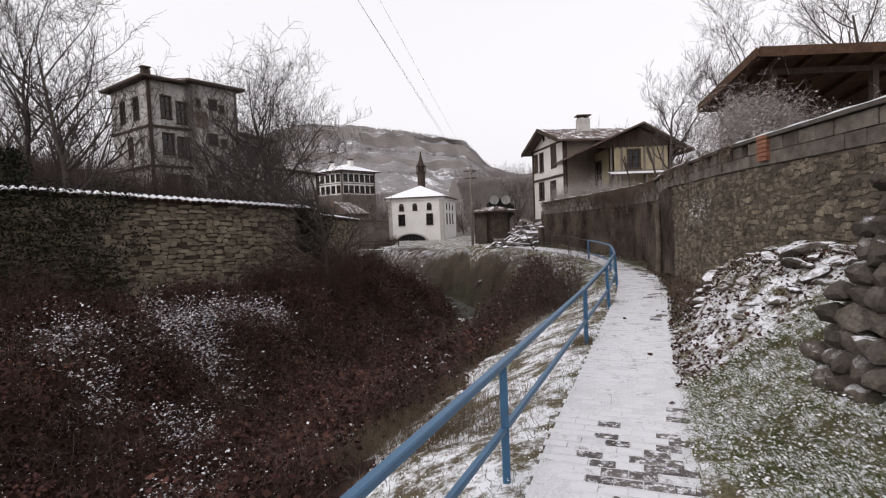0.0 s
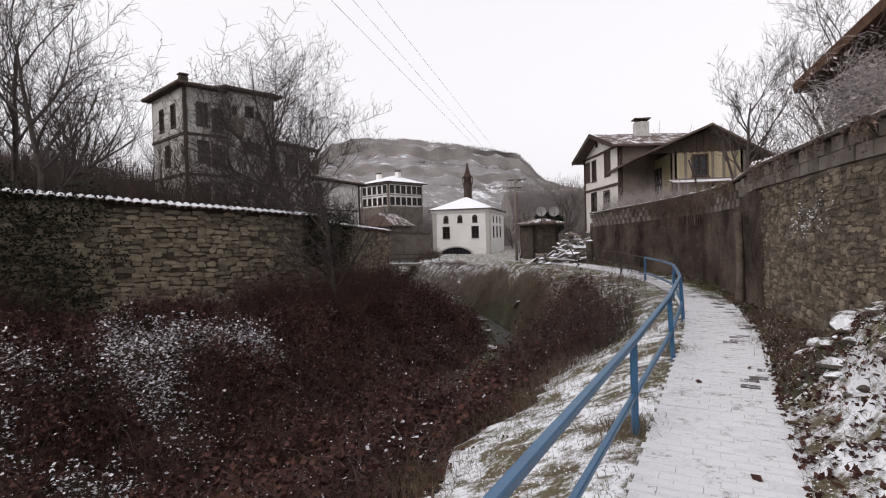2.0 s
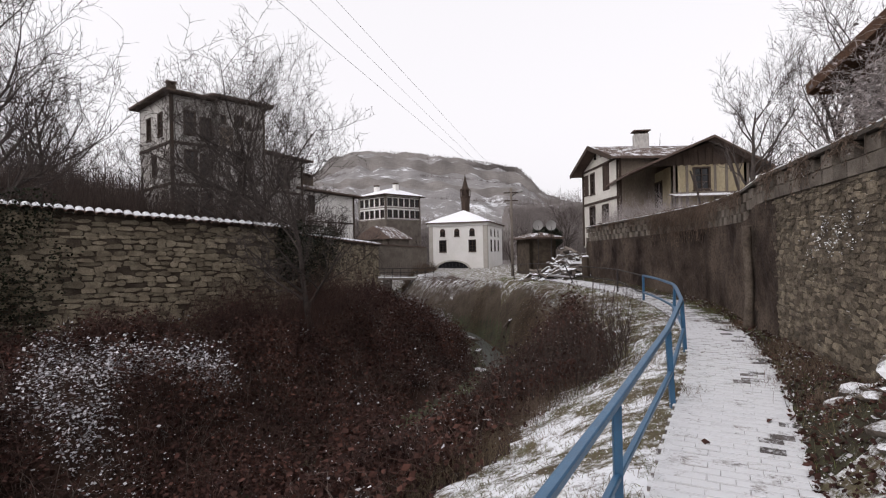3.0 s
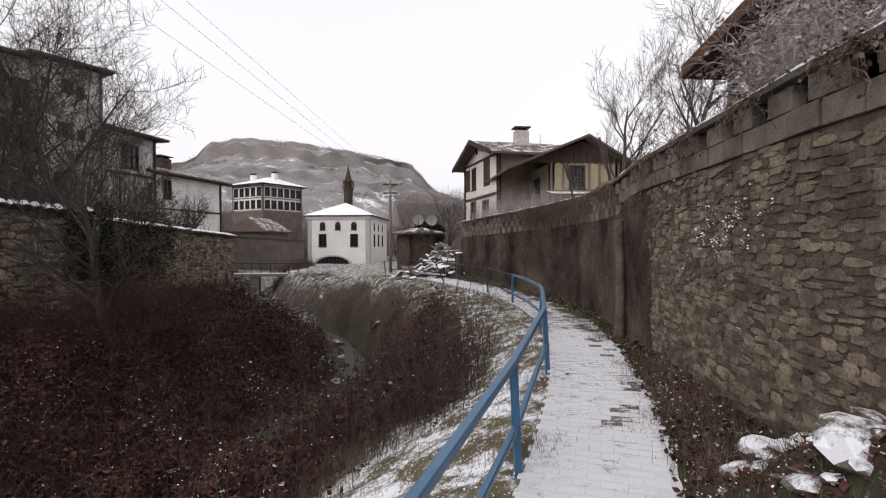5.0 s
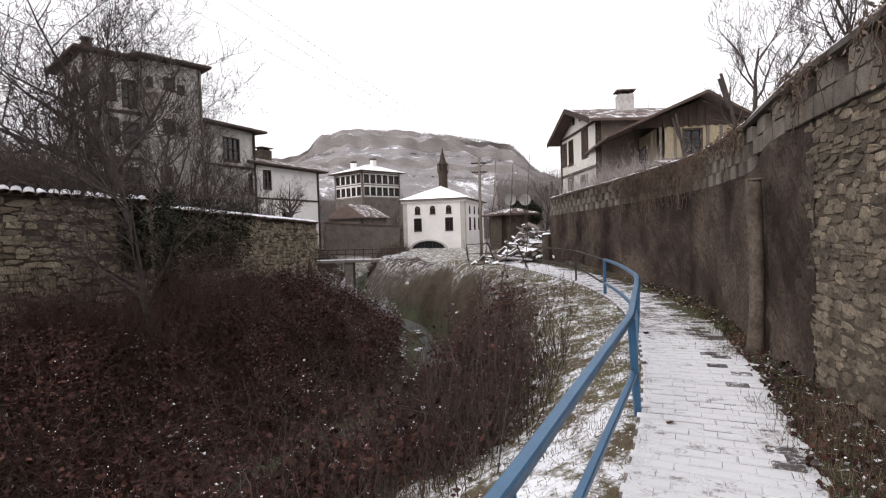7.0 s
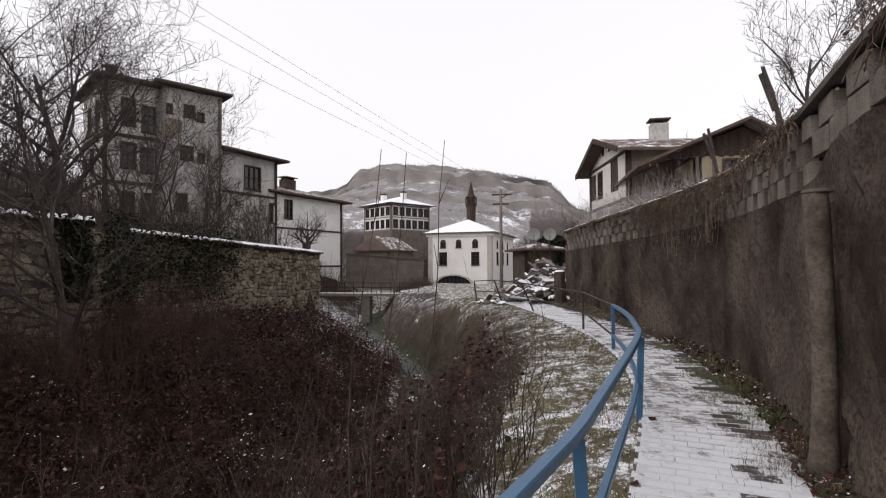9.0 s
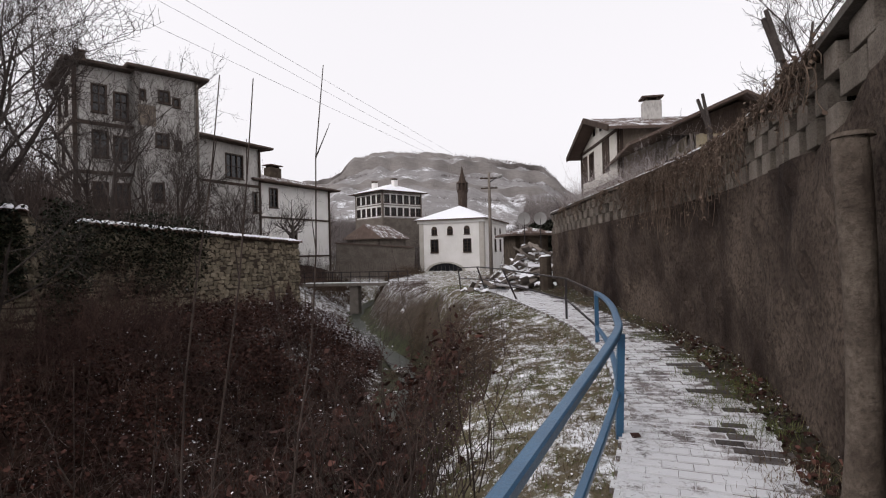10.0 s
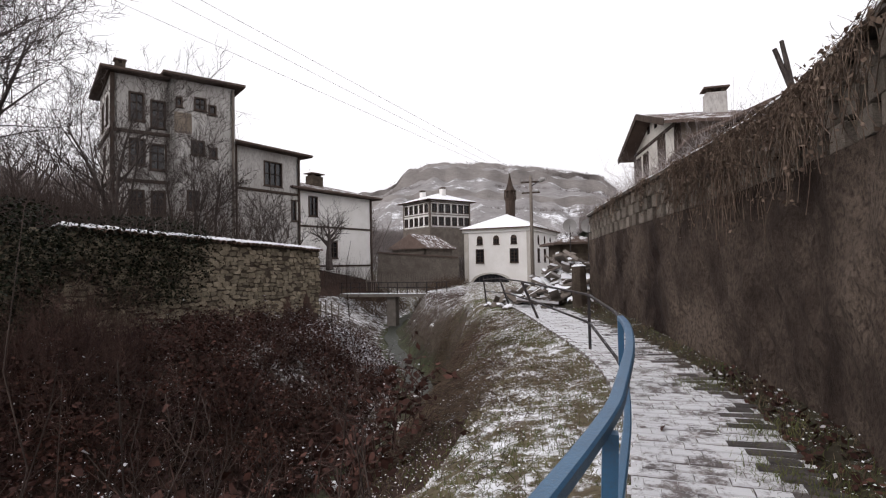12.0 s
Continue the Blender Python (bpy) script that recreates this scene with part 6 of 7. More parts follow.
plant_tree(6, -9.6, 28.2, 7.0, 0.10, bare + " in the walled garden", limbs=8, spread=0.9, levels=4, fork=0.15, thin=0.006)
plant_tree(12, -10.4, 33.0, 5.6, 0.09, bare + " in the walled garden", limbs=10, spread=0.85, levels=4, fork=0.2, thin=0.009)
plant_tree(13, -14.5, 36.0, 6.0, 0.11, bare + " below the tall house", limbs=8, spread=0.9, levels=4, fork=0.12, thin=0.008)
plant_tree(7, -13.2, 31.5, 7.0, 0.12, bare + " below the tall house", limbs=8, spread=0.85, levels=4, fork=0.12, thin=0.007)
plant_tree(8, -11.2, 38.5, 5.5, 0.10, bare + " in the walled garden", limbs=11, spread=0.85, levels=4, fork=0.15, thin=0.010)
pol = plant_tree(9, -12.6, 49.0, 4.6, 0.30, "stout pollarded tree with a burst of thin shoots", z=1.2, limbs=12, spread=1.0, levels=3, fork=0.55)
# shared copies for the middle distance
stock = [plant_tree(20, 13.5, 24.5, 9.0, 0.16, bare + " behind the garden shelter", limbs=10, spread=0.85, levels=4, fork=0.12, thin=0.007),
         plant_tree(21, 11.4, 26.0, 6.2, 0.12, bare + " behind the retaining wall", limbs=9, spread=0.8, levels=4, fork=0.1, thin=0.007),
         plant_tree(22, 17.5, 21.0, 9.5, 0.16, bare + " behind the garden shelter", limbs=10, spread=0.85, levels=4, fork=0.1, thin=0.007),
         plant_tree(23, -17.5, 24, 6.5, 0.13, "bare grey winter tree on the village slope", limbs=10, spread=0.9, levels=3, fork=0.12, thin=0.015),
         plant_tree(24, 24, 36, 7.5, 0.14, "bare grey winter tree on the village slope", limbs=9, spread=0.85, levels=3, fork=0.12, thin=0.015)]
rt = random.Random(77)
SPOTS = [(-22.5, 55), (-20, 60), (-21, 22), (-25, 27), (-29, 24), (-19, 33), (-24, 33.5), (-30, 36), (-33, 42), (-38, 33), (-20, 38), (-16.5, 41.5), (-14.5, 45), (-36, 50), (-31, 56), (-27, 60),
         (-22, 64), (-19, 72), (-24, 80), (-30, 75), (-10, 80), (-13, 95), (-5, 92), (3.5, 88), (6, 74), (9, 66), (8, 58), (12, 56), (4.2, 60), (15, 50), (19, 46), (22, 40), (24, 34), (21, 28),
         (28, 44), (18, 57), (26, 52), (20, 36), (-4, 105), (-40, 62), (-46, 45), (-34, 70), (14, 72), (24, 66), (34, 50)]
for k, (x, y) in enumerate(SPOTS):
    sc = rt.uniform(0.7, 1.1) if y > 30 else rt.uniform(0.6, 0.85)
    c = copy_thing(stock[3 + k % 2], pose(x, y, gz(x, y), rt.uniform(-4, 4), rt.uniform(-4, 4), rt.uniform(0, 360)) @ Matrix.Scale(sc, 4))
    tagged(c, "bare grey winter tree on the village slope", group="village trees")

# far woods on the slopes: thin pale stems, distance haze put into their colour
fr = np.random.default_rng(5)
fx, fy = fr.uniform(-170, 130, 12000), 66 + 200 * fr.random(12000) ** 1.5
keep = (np.abs(fx + 8) > 13 + 0.02 * fy) | (fy > 100)
fx, fy = fx[keep], fy[keep]
fb = np.stack([fx, fy, ground_z(fx, fy)], 1)
n = len(fb)
mesh, fp = stems("far_woods", fb, fr.uniform(0, 6.283, n), fr.uniform(1.8, 4.4, n), np.full(n, 0.9), np.zeros(n), fr.uniform(0.02, 0.05, n), M_HAZETWIG, fr, 4, 0.05)
tagged(new("far_woods", mesh), "bare woods on the far slopes, greyed for haze", "woods", kind="stuff")
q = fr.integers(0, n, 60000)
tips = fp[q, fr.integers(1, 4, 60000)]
mesh, _ = stems("far_branches", tips, fr.uniform(0, 6.283, 60000), fr.uniform(0.8, 2.2, 60000), fr.uniform(0.5, 0.9, 60000), np.zeros(60000), np.full(60000, 0.022), M_HAZETWIG, fr, 3, 0.16)
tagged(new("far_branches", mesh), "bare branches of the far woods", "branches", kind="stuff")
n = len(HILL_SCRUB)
mesh, hp = stems("hill_scrub", np.repeat(HILL_SCRUB, 5, 0), fr.uniform(0, 6.283, n * 5), fr.uniform(0.8, 2.6, n * 5), fr.uniform(0.5, 0.95, n * 5), np.zeros(n * 5), np.full(n * 5, 0.07), M_HAZETWIG, fr, 3, 0.2)
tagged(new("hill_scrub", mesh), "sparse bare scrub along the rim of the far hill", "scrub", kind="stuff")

sb = scatter(fr, 60000, -60, 40, 62, 150, lambda x, y: (np.abs(x + 5) > 10) | (y > 92))
n = len(sb)
mesh, sp_ = stems("slope_scrub", sb, fr.uniform(0, 6.283, n), fr.uniform(1.0, 3.6, n), fr.uniform(0.55, 0.97, n), fr.uniform(0, 0.2, n), fr.uniform(0.015, 0.04, n), M_HAZETWIG, fr, 4, 0.2)
tagged(new("slope_scrub", mesh), "bare scrub covering the slopes behind the village, greyed for haze", "scrub", kind="stuff")
yb_ = scatter(fr, 6000, -14, -5.5, 53, 64, lambda x, y: (fbm(x, y, 1.5, 52) > -0.2) & (STREAM.near(x, y)[0] > 1.2))
n = len(yb_)
mesh, _ = stems("yard_brush", yb_, fr.uniform(0, 6.283, n), fr.uniform(0.4, 1.6, n), fr.uniform(0.5, 0.95, n), fr.uniform(0, 0.4, n), np.full(n, 0.012), M_DRYWEED, fr, 5, 0.16)
tagged(new("yard_brush", mesh), "dry brown brush in front of the yard wall", "brush", kind="stuff")
eb_ = scatter(fr, 26000, -9, 5.5, 18, 48, lambda x, y: (PATH.near(x, y)[1] < 0) & (PATH.near(x, y)[0] > 1.3) & (STREAM.near(x, y)[0] > 0.8) & (LEFT_RISE.near(x, y)[1] > 0) & ((STREAM.near(x, y)[1] > 0) | (y > 27)) & (fbm(x, y, 1.1, 61) > -0.55))
n = len(eb_)
mesh, _ = stems("bank_tufts", eb_, fr.uniform(0, 6.283, n), fr.uniform(0.15, 0.5, n) * np.clip(eb_[:, 1] / 22, 1, 2), fr.uniform(0.2, 0.8, n), fr.uniform(0.3, 0.9, n), fr.uniform(0.003, 0.006, n) * np.clip(eb_[:, 1] / 20, 1, 2), M_CANE, fr, 4, 0.15)
tagged(new("bank_tufts", mesh), "short dry grass tufts all over the stream bank", "grass", kind="stuff")

# brushwood below the left houses
gb = scatter(fr, 30000, -34, -6, 14, 62, lambda x, y: (LEFT_RISE.near(x, y)[1] < 0) & (LEFT_RISE.near(x, y)[0] > 0.8) & (LEFT_RISE.near(x, y)[0] < 24))
n = len(gb)
mesh, gp = stems("garden_brush", gb, fr.uniform(0, 6.283, n), fr.uniform(0.8, 3.4, n), fr.uniform(0.7, 0.98, n), fr.uniform(0, 0.2, n), fr.uniform(0.006, 0.014, n), M_GREYTWIG, fr, 5, 0.1)
tagged(new("garden_brush", mesh), "bare brushwood in the gardens below the houses", "brushwood", kind="stuff")

# frosted shrub over the shelter and brush above the right wall
fc = []
for cx_, cy_, cz_, rx_, rz_, m_ in ((6.95, 11.9, 3.35, 0.75, 0.75, 2600), (7.6, 12.2, 3.3, 0.85, 0.6, 1500), (6.6, 11.0, 3.0, 0.6, 0.45, 900), (8.9, 12.2, 3.2, 1.1, 0.5, 1100)):
    u_ = fr.normal(0, 0.5, (m_, 3)) * np.array([rx_, rx_, rz_]) + np.array([cx_, cy_, cz_])
    fc.append(u_)
fc = np.concatenate(fc)
fc = fc[fc[:, 2] > 2.4]
n = len(fc)
mesh, fpp = stems("frosted_shrub", fc, fr.uniform(0, 6.283, n), fr.uniform(0.3, 0.9, n), fr.uniform(0.2, 0.8, n), fr.uniform(0.1, 0.6, n), np.full(n, 0.004), M_FROST, fr, 5, 0.18)
tagged(new("frosted_shrub", mesh), "frost-covered tangled shrub beside the garden shelter", "shrub", kind="stuff")
tagged(new("frost_flecks", leaves("frost_flecks", fpp[fr.integers(0, n, 9000), fr.integers(0, 5, 9000)], fr.uniform(0.02, 0.06, 9000), M_FROST, fr)), "frosted dead leaves on the tangled shrub", "leaves", kind="stuff")
wb_s = fr.uniform(WALL.s_of_y(20.5), S_END, 3000)
wbp = np.array([[*(WALL.at(s)[:2] + np.array([WALL.along(s)[1], -WALL.along(s)[0]]) * (0.4 + 1.3 * fr.random())), 2.35] for s in wb_s])
n = len(wbp)
mesh, _ = stems("wall_brush", wbp, fr.uniform(0, 6.283, n), fr.uniform(0.5, 1.9, n) * np.clip((wbp[:, 1] - 19.5) / 3, 0.3, 1), fr.uniform(0.5, 0.95, n), fr.uniform(0.1, 0.5, n), np.full(n, 0.0042), M_FROST, fr, 5, 0.14)
tagged(new("wall_brush", mesh), "pale dry brush growing behind the wall top", "brush", kind="stuff")

bb = scatter(fr, 9000, 3.2, 9.5, 30.5, 47, lambda x, y: (RIGHT_RISE.near(x, y)[1] > 0) & (RIGHT_RISE.near(x, y)[0] > 0.2) & (fbm(x, y, 1.4, 41) > -0.5))
n = len(bb)
mesh, _ = stems("bank_brush", bb, fr.uniform(0, 6.283, n), fr.uniform(0.3, 1.1, n), fr.uniform(0.4, 0.95, n), fr.uniform(0.1, 0.6, n), np.full(n, 0.008), M_DRYWEED, fr, 5, 0.14)
tagged(new("bank_brush", mesh), "dry brown brush on the bank behind the rubble heap", "brush", kind="stuff")

# round evergreen bush
g = np.random.default_rng(3)
u = g.normal(0, 1, (5200, 3))
u /= np.linalg.norm(u, axis=1, keepdims=True)
u *= (0.55 + 0.45 * g.random((5200, 1)) ** 0.5) * (1 + 0.16 * fbm(u[:, 0], u[:, 2], 0.4)[:, None])
eb = empty("evergreen_bush", "round dark evergreen bush behind the satellite dishes", "bush", m=pose(6.2, 57, gz(6.2, 57)))
part("trunk", Shape().tube([(0, 0, -0.2), (0.05, 0, 1.2), (0, 0, 2.4)], [0.16, 0.13, 0.1], 7), M_BARK, eb)
part("crown", leaves("crown", u * np.array([1.5, 1.5, 1.25]) + np.array([0, 0, 3.0]), g.uniform(0.15, 0.32, 5200), M_EVERGREEN, g), None, eb)


# ---- pole, wires, dishes ----
WIRES = [((-1.1, -6.0, 2.48), (2.0, 44.0, 5.8)), ((-1.63, -6.0, 3.3), (2.2, 44.0, 5.8)), ((-1.51, -6.0, 3.29), (2.75, 44.0, 5.8))]
pole = empty("utility_pole", "wooden utility pole with cross arms and a street lamp", "utility pole", m=pose(2.45, 44.0, gz(2.45, 44.0)))
PZ = 6.1 - gz(2.45, 44.0)
part("shaft", Shape().tube([(0, 0, -0.3), (0, 0, PZ * 0.5), (0, 0, PZ)], [0.12, 0.10, 0.08], 8, True), M_WOODGREY, pole, smooth=True)
for z, hw in ((PZ - 0.35, 0.55), (PZ - 0.95, 0.5)):
    arm = part("cross_arm", Shape().box(-hw, -0.05, z - 0.04, hw, 0.05, z + 0.04), M_WOOD, pole)
    for x in (-hw + 0.08, -hw * 0.35, hw * 0.35, hw - 0.08):
        part("insulator", Shape().tube([(x, 0, z + 0.04), (x, 0, z + 0.1), (x, 0, z + 0.16)], [0.03, 0.05, 0.03], 6, True), M_DISH, arm)
lamp = part("lamp_arm", Shape().beam((0, 0, PZ - 0.6), (0.6, -0.3, PZ - 0.3), 0.05, 0.05), M_RUST, pole)
part("lamp_head", Shape().tube([(0.5, -0.25, PZ - 0.33), (0.62, -0.31, PZ - 0.3), (0.85, -0.42, PZ - 0.27)], [0.07, 0.14, 0.08], 8, True), M_DISH, lamp, "grey street lamp head")

for k, (a, b) in enumerate(WIRES):
    sh = Shape()
    a, b = Vector(a), Vector(b)
    sh.tube([a.lerp(b, q / 12) - Vector((0, 0, 0.03 * math.sin(math.pi * q / 12))) for q in range(13)], [0.0007 + 0.0032 * q / 12 for q in range(13)], 4)
    tagged(part("power_cable", sh, M_WIRE, None), "thin grey overhead power cable across the valley", "cable", group="overhead cables")

for x, y, z in ((4.5, 45.2, 3.3), (5.5, 45.2, 3.27)):
    d = empty("satellite_dish", "grey satellite dish on a thin mast", "satellite dish", group="satellite dishes", m=pose(x, y, z))
    sh = Shape()
    for i in range(4):
        rr_ = 0.40 * i / 3
        for j in range(14):
            a = 2 * math.pi * j / 14
            sh.v.append((rr_ * math.cos(a), 0.10 * (1 - (i / 3) ** 2), rr_ * math.sin(a)))
    for i in range(3):
        for j in range(14):
            q = i * 14 + j
            r2 = i * 14 + (j + 1) % 14
            sh.f.append((q, r2, r2 + 14, q + 14))
            sh.s.append(0)
    part("dish", sh, M_DISH, d, smooth=True)
    part("mast", Shape().tube([(0, 0.12, 0), (0, 0.14, gz(x, y) - z - 0.2)], [0.03, 0.03], 6), M_RUST, d)
    part("feed_arm", Shape().beam((0, 0.02, -0.38), (0, -0.4, -0.1), 0.03, 0.03), M_RUST, d)

# ---- footbridge and fences beyond the stream ----
br = empty("footbridge", "low concrete footbridge with an iron railing over the stream", "bridge")
part("deck", Shape().box(-13.0, 51.2, -1.12, -4.2, 52.6, -0.9), M_CEMENT, br)
part("pier", Shape().box(-9.2, 51.5, -3.6, -8.5, 52.3, -1.12), M_CEMENT, br)
for k in range(12):
    x = -12.8 + k * 0.76
    part("post", Shape().box(x - 0.025, 51.25, -0.9, x + 0.025, 51.3, -0.05), M_RUST, br)
for z in (-0.08, -0.45):
    part("rail", Shape().box(-13.0, 51.24, z, -4.3, 51.31, z + 0.05), M_RUST, br)
yw = empty("yard_wall", "grey yard wall with a snowy tiled coping", "wall")
part("wall_body", Shape().beam((-14.6, 63.0, 0.75), (-7.3, 66.8, 0.15), 0.4, 3.4), M_YARD, yw)
part("coping", Shape().beam((-14.6, 63.0, 2.52), (-7.3, 66.8, 1.92), 0.6, 0.14), M_ROOFSNOW, yw)
pf = empty("picket_fence", "dark wooden picket fence on the far bank", "fence")
for k in range(34):
    x = -13.2 + k * 0.21
    part("picket", Shape().box(x - 0.035, 57.0 + 0.02 * (k % 3), -0.95, x + 0.035, 57.04 + 0.02 * (k % 3), 0.35 + 0.06 * (k % 4)), M_WOODGREY, pf)
part("rail", Shape().box(-13.4, 57.06, -0.2, -6.0, 57.12, -0.1), M_WOODGREY, pf)
gf = empty("garden_fence", "broken grey garden fence behind the stone wall", "fence")
for k in range(16):
    x, y = -11.2 + k * 0.28, 37.5 + k * 0.1
    part("stake", Shape().beam((x, y, gz(x, y) - 0.1), (x + 0.05 * math.sin(k * 2.2), y, gz(x, y) + 1.1 + 0.2 * math.sin(k)), 0.06, 0.05), M_WOODGREY, gf)
part("rail", Shape().beam((-11.3, 37.5, gz(-11.3, 37.5) + 0.7), (-6.8, 39.1, gz(-6.8, 39.1) + 0.7), 0.05, 0.08), M_WOODGREY, gf)

# ---- gate post and rubble at the end of the wall ----
gp_ = empty("gate_post", "weathered dark gate post with a cap of snow", "post", m=pose(5.12, 27.2, 0.12, 0, -3, 10))
part("shaft", Shape().tube([(0, 0, -0.2), (0, 0, 0.6), (0.02, 0, 1.0)], [0.19, 0.17, 0.16], 8, True), M_MORTAR, gp_)
part("snow_cap", Shape().tube([(0.02, 0, 1.0), (0.02, 0, 1.05)], [0.17, 0.10], 8, True), M_SNOWCAP, gp_)
rd = random.Random(12)


def rock_mesh(seed, mat):
    bm = bmesh.new()
    bmesh.ops.create_icosphere(bm, subdivisions=2, radius=0.5)
    rs = random.Random(seed)
    for v in bm.verts:
        c = v.co.copy()
        v.co *= 1 + 0.30 * noise.noise(c * 2.3 + Vector((seed * 3.1, 0, 0))) + rs.uniform(-0.05, 0.05)
        v.co.z *= 0.72
    for _ in range(4):
        cut = Vector((rs.uniform(-1, 1), rs.uniform(-1, 1), rs.uniform(-0.2, 1))).normalized()
        for v in bm.verts:
            e = v.co.dot(cut) - 0.34
            if e > 0:
                v.co -= cut * e
    me_ = bpy.data.meshes.new("rock")
    bm.to_mesh(me_)
    bm.free()
    me_.materials.append(mat)
    return me_


M_ROCK = material("snowy_rock", [(0.09, 0.075, 0.062), (0.16, 0.135, 0.11), (0.055, 0.046, 0.04)], 4, 30, 0.9, 0.9, snow=0.52, snow_scale=2.5, snow_z=0.35, piece=0.3)
ROCKS = [rock_mesh(k, M_ROCK) for k in range(7)]


def rocks(places, label, group):
    for x, y, z, sx, sy, sz in places:
        ob = new("rock", rd.choice(ROCKS))
        ob.matrix_world = Matrix.LocRotScale((x, y, z), Euler((rd.uniform(-0.4, 0.4), rd.uniform(-0.4, 0.4), rd.uniform(0, 6.3))), (sx, sy, sz))
        tagged(ob, label, "rock", group)


PILE = []
for k in range(150):
    y = rd.uniform(4.6, 10.2)
    xw = float(np.interp(y, WALL.p[:, 1], WALL.p[:, 0]))
    x = xw - abs(rd.gauss(0, 0.55)) - 0.05
    if PATH.near(x, y)[0] < 0.85 or PATH.near(x, y)[1] < 0:
        continue
    s = rd.uniform(0.08, 0.26) * (1.6 if rd.random() < 0.12 else 1)
    PILE.append((x, y, gz(x, y) + s * 0.08, s * rd.uniform(1.0, 1.7), s, s * rd.uniform(0.4, 0.75)))
rocks(PILE, "snow-capped fallen wall stone lying on the verge", "fallen stones")
M_BOARDSNOW = material("snow_covered_board", [(0.14, 0.12, 0.10), (0.2, 0.17, 0.15), (0.1, 0.08, 0.07)], 4, 30, 0.9, 0.4, snow=0.85, snow_scale=2, snow_z=0.1)
M_HEAP = material("snow_covered_rubble", [(0.12, 0.10, 0.085), (0.2, 0.17, 0.145), (0.08, 0.066, 0.056)], 4, 30, 0.9, 0.8, snow=0.8, snow_scale=2, snow_z=0.1, piece=0.3)
HEAP = []
for k in range(120):
    x, y = rd.gauss(4.5, 0.85), rd.gauss(29.8, 1.0)
    hgt = 0.12
    s = rd.uniform(0.12, 0.36)
    if PATH.near(x, y)[0] < 0.45 and PATH.near(x, y)[1] < 0:
        continue
    HEAP.append((x, y, gz(x, y) + hgt * rd.uniform(0.3, 1), s * 1.3, s, s * 0.7))
PILE_ROCKS = ROCKS
ROCKS = [rock_mesh(20 + k, M_HEAP) for k in range(5)]
rocks(HEAP, "snow-covered broken stone in a demolition heap", "demolition heap")
ROCKS = PILE_ROCKS
for k in range(64):
    x, y = rd.gauss(4.4, 0.7), rd.gauss(29.5, 0.8)
    hgt = 0.25
    L, W_ = rd.uniform(0.5, 1.3), rd.uniform(0.1, 0.4)
    sh = Shape().box(-L / 2, -W_ / 2, -0.03, L / 2, W_ / 2, 0.03)
    ob = part("broken_board", sh, M_BOARDSNOW if k % 3 else M_WOODGREY, None)
    ob.matrix_world = Matrix.LocRotScale((x, y, gz(x, y) + hgt * rd.uniform(0.5, 1.05) + 0.05), Euler((rd.uniform(-0.7, 0.5), rd.uniform(-0.6, 0.6), rd.uniform(0, 6.3))), None)
    tagged(ob, "snow-covered broken board in a demolition heap", "board", "demolition heap")
BEDROCKS = []
for k in range(46):
    sq = STREAM.s_of_y(rd.uniform(20, 40))
    p, d = STREAM.at(sq), STREAM.along(sq)
    o = rd.gauss(0, 0.6)
    x, y = p[0] + d[1] * o, p[1] - d[0] * o
    q = rd.uniform(0.12, 0.38)
    BEDROCKS.append((x, y, gz(x, y) + q * 0.1, q * 1.4, q, q * 0.6))
rocks(BEDROCKS, "wet mossy stone lying in the stream bed", "stream stones")
# dry-stone stack beside the path
STACK = []
for lay in range(11):
    z = -0.22 + lay * 0.19
    for k in range(9):
        for row in range(4):
            x = 3.3 + row * 0.24 + rd.uniform(-0.05, 0.05) + lay * 0.03
            y = 3.1 + k * 0.2 + rd.uniform(-0.05, 0.05)
            if rd.random() < 0.92 and (y < 4.9 - lay * 0.07):
                STACK.append((x, y, z + 0.12, rd.uniform(0.24, 0.36), rd.uniform(0.24, 0.34), rd.uniform(0.24, 0.36)))
M_STACK = material("dark_field_stone", [(0.06, 0.052, 0.044), (0.13, 0.11, 0.092), (0.04, 0.034, 0.03)], 3, 30, 0.9, 0.8, snow=0.36, snow_scale=3.0, snow_z=0.6, piece=0.35)
STACKROCKS = [rock_mesh(40 + k, M_STACK) for k in range(6)]
stack = empty("dry_stone_stack", "rough dry-laid heap of dark stones beside the path", "stone stack")
for x, y, z, sx, sy, sz in STACK:
    ob = new("stone", rd.choice(STACKROCKS))
    ob.parent = stack
    ob.matrix_basis = Matrix.LocRotScale((x, y, z), Euler((rd.uniform(-0.4, 0.4), rd.uniform(-0.4, 0.4), rd.uniform(0, 6.3))), (sx, sy, sz))
# rocks in the wall foot and loose clods on the path
rocks([(4.75, 8.6, -0.05, 0.5, 0.36, 0.34), (4.5, 9.3, -0.1, 0.34, 0.26, 0.24), (4.95, 10.1, -0.02, 0.4, 0.32, 0.26)], "snow-capped fallen wall stone lying on the verge", "fallen stones")
for k, (x, y) in enumerate([(4.61, 13.15), (4.02, 9.9), (2.7, 6.9), (5.35, 16.4), (3.2, 9.3), (4.9, 14.9), (2.2, 5.1), (5.75, 18.9)]):
    c = leaves("dead_leaf", np.array([[x, y, float(np.interp(PATH.near(x, y)[2], PATH.s, PATH.p[:, 2])) + 0.018]]), np.array([0.075]), M_DEADLEAF, np.random.default_rng(k), 0.1)
    tagged(new("dead_leaf", c), "curled dead leaf lying on the snowy path", "leaf", group="dead leaves")
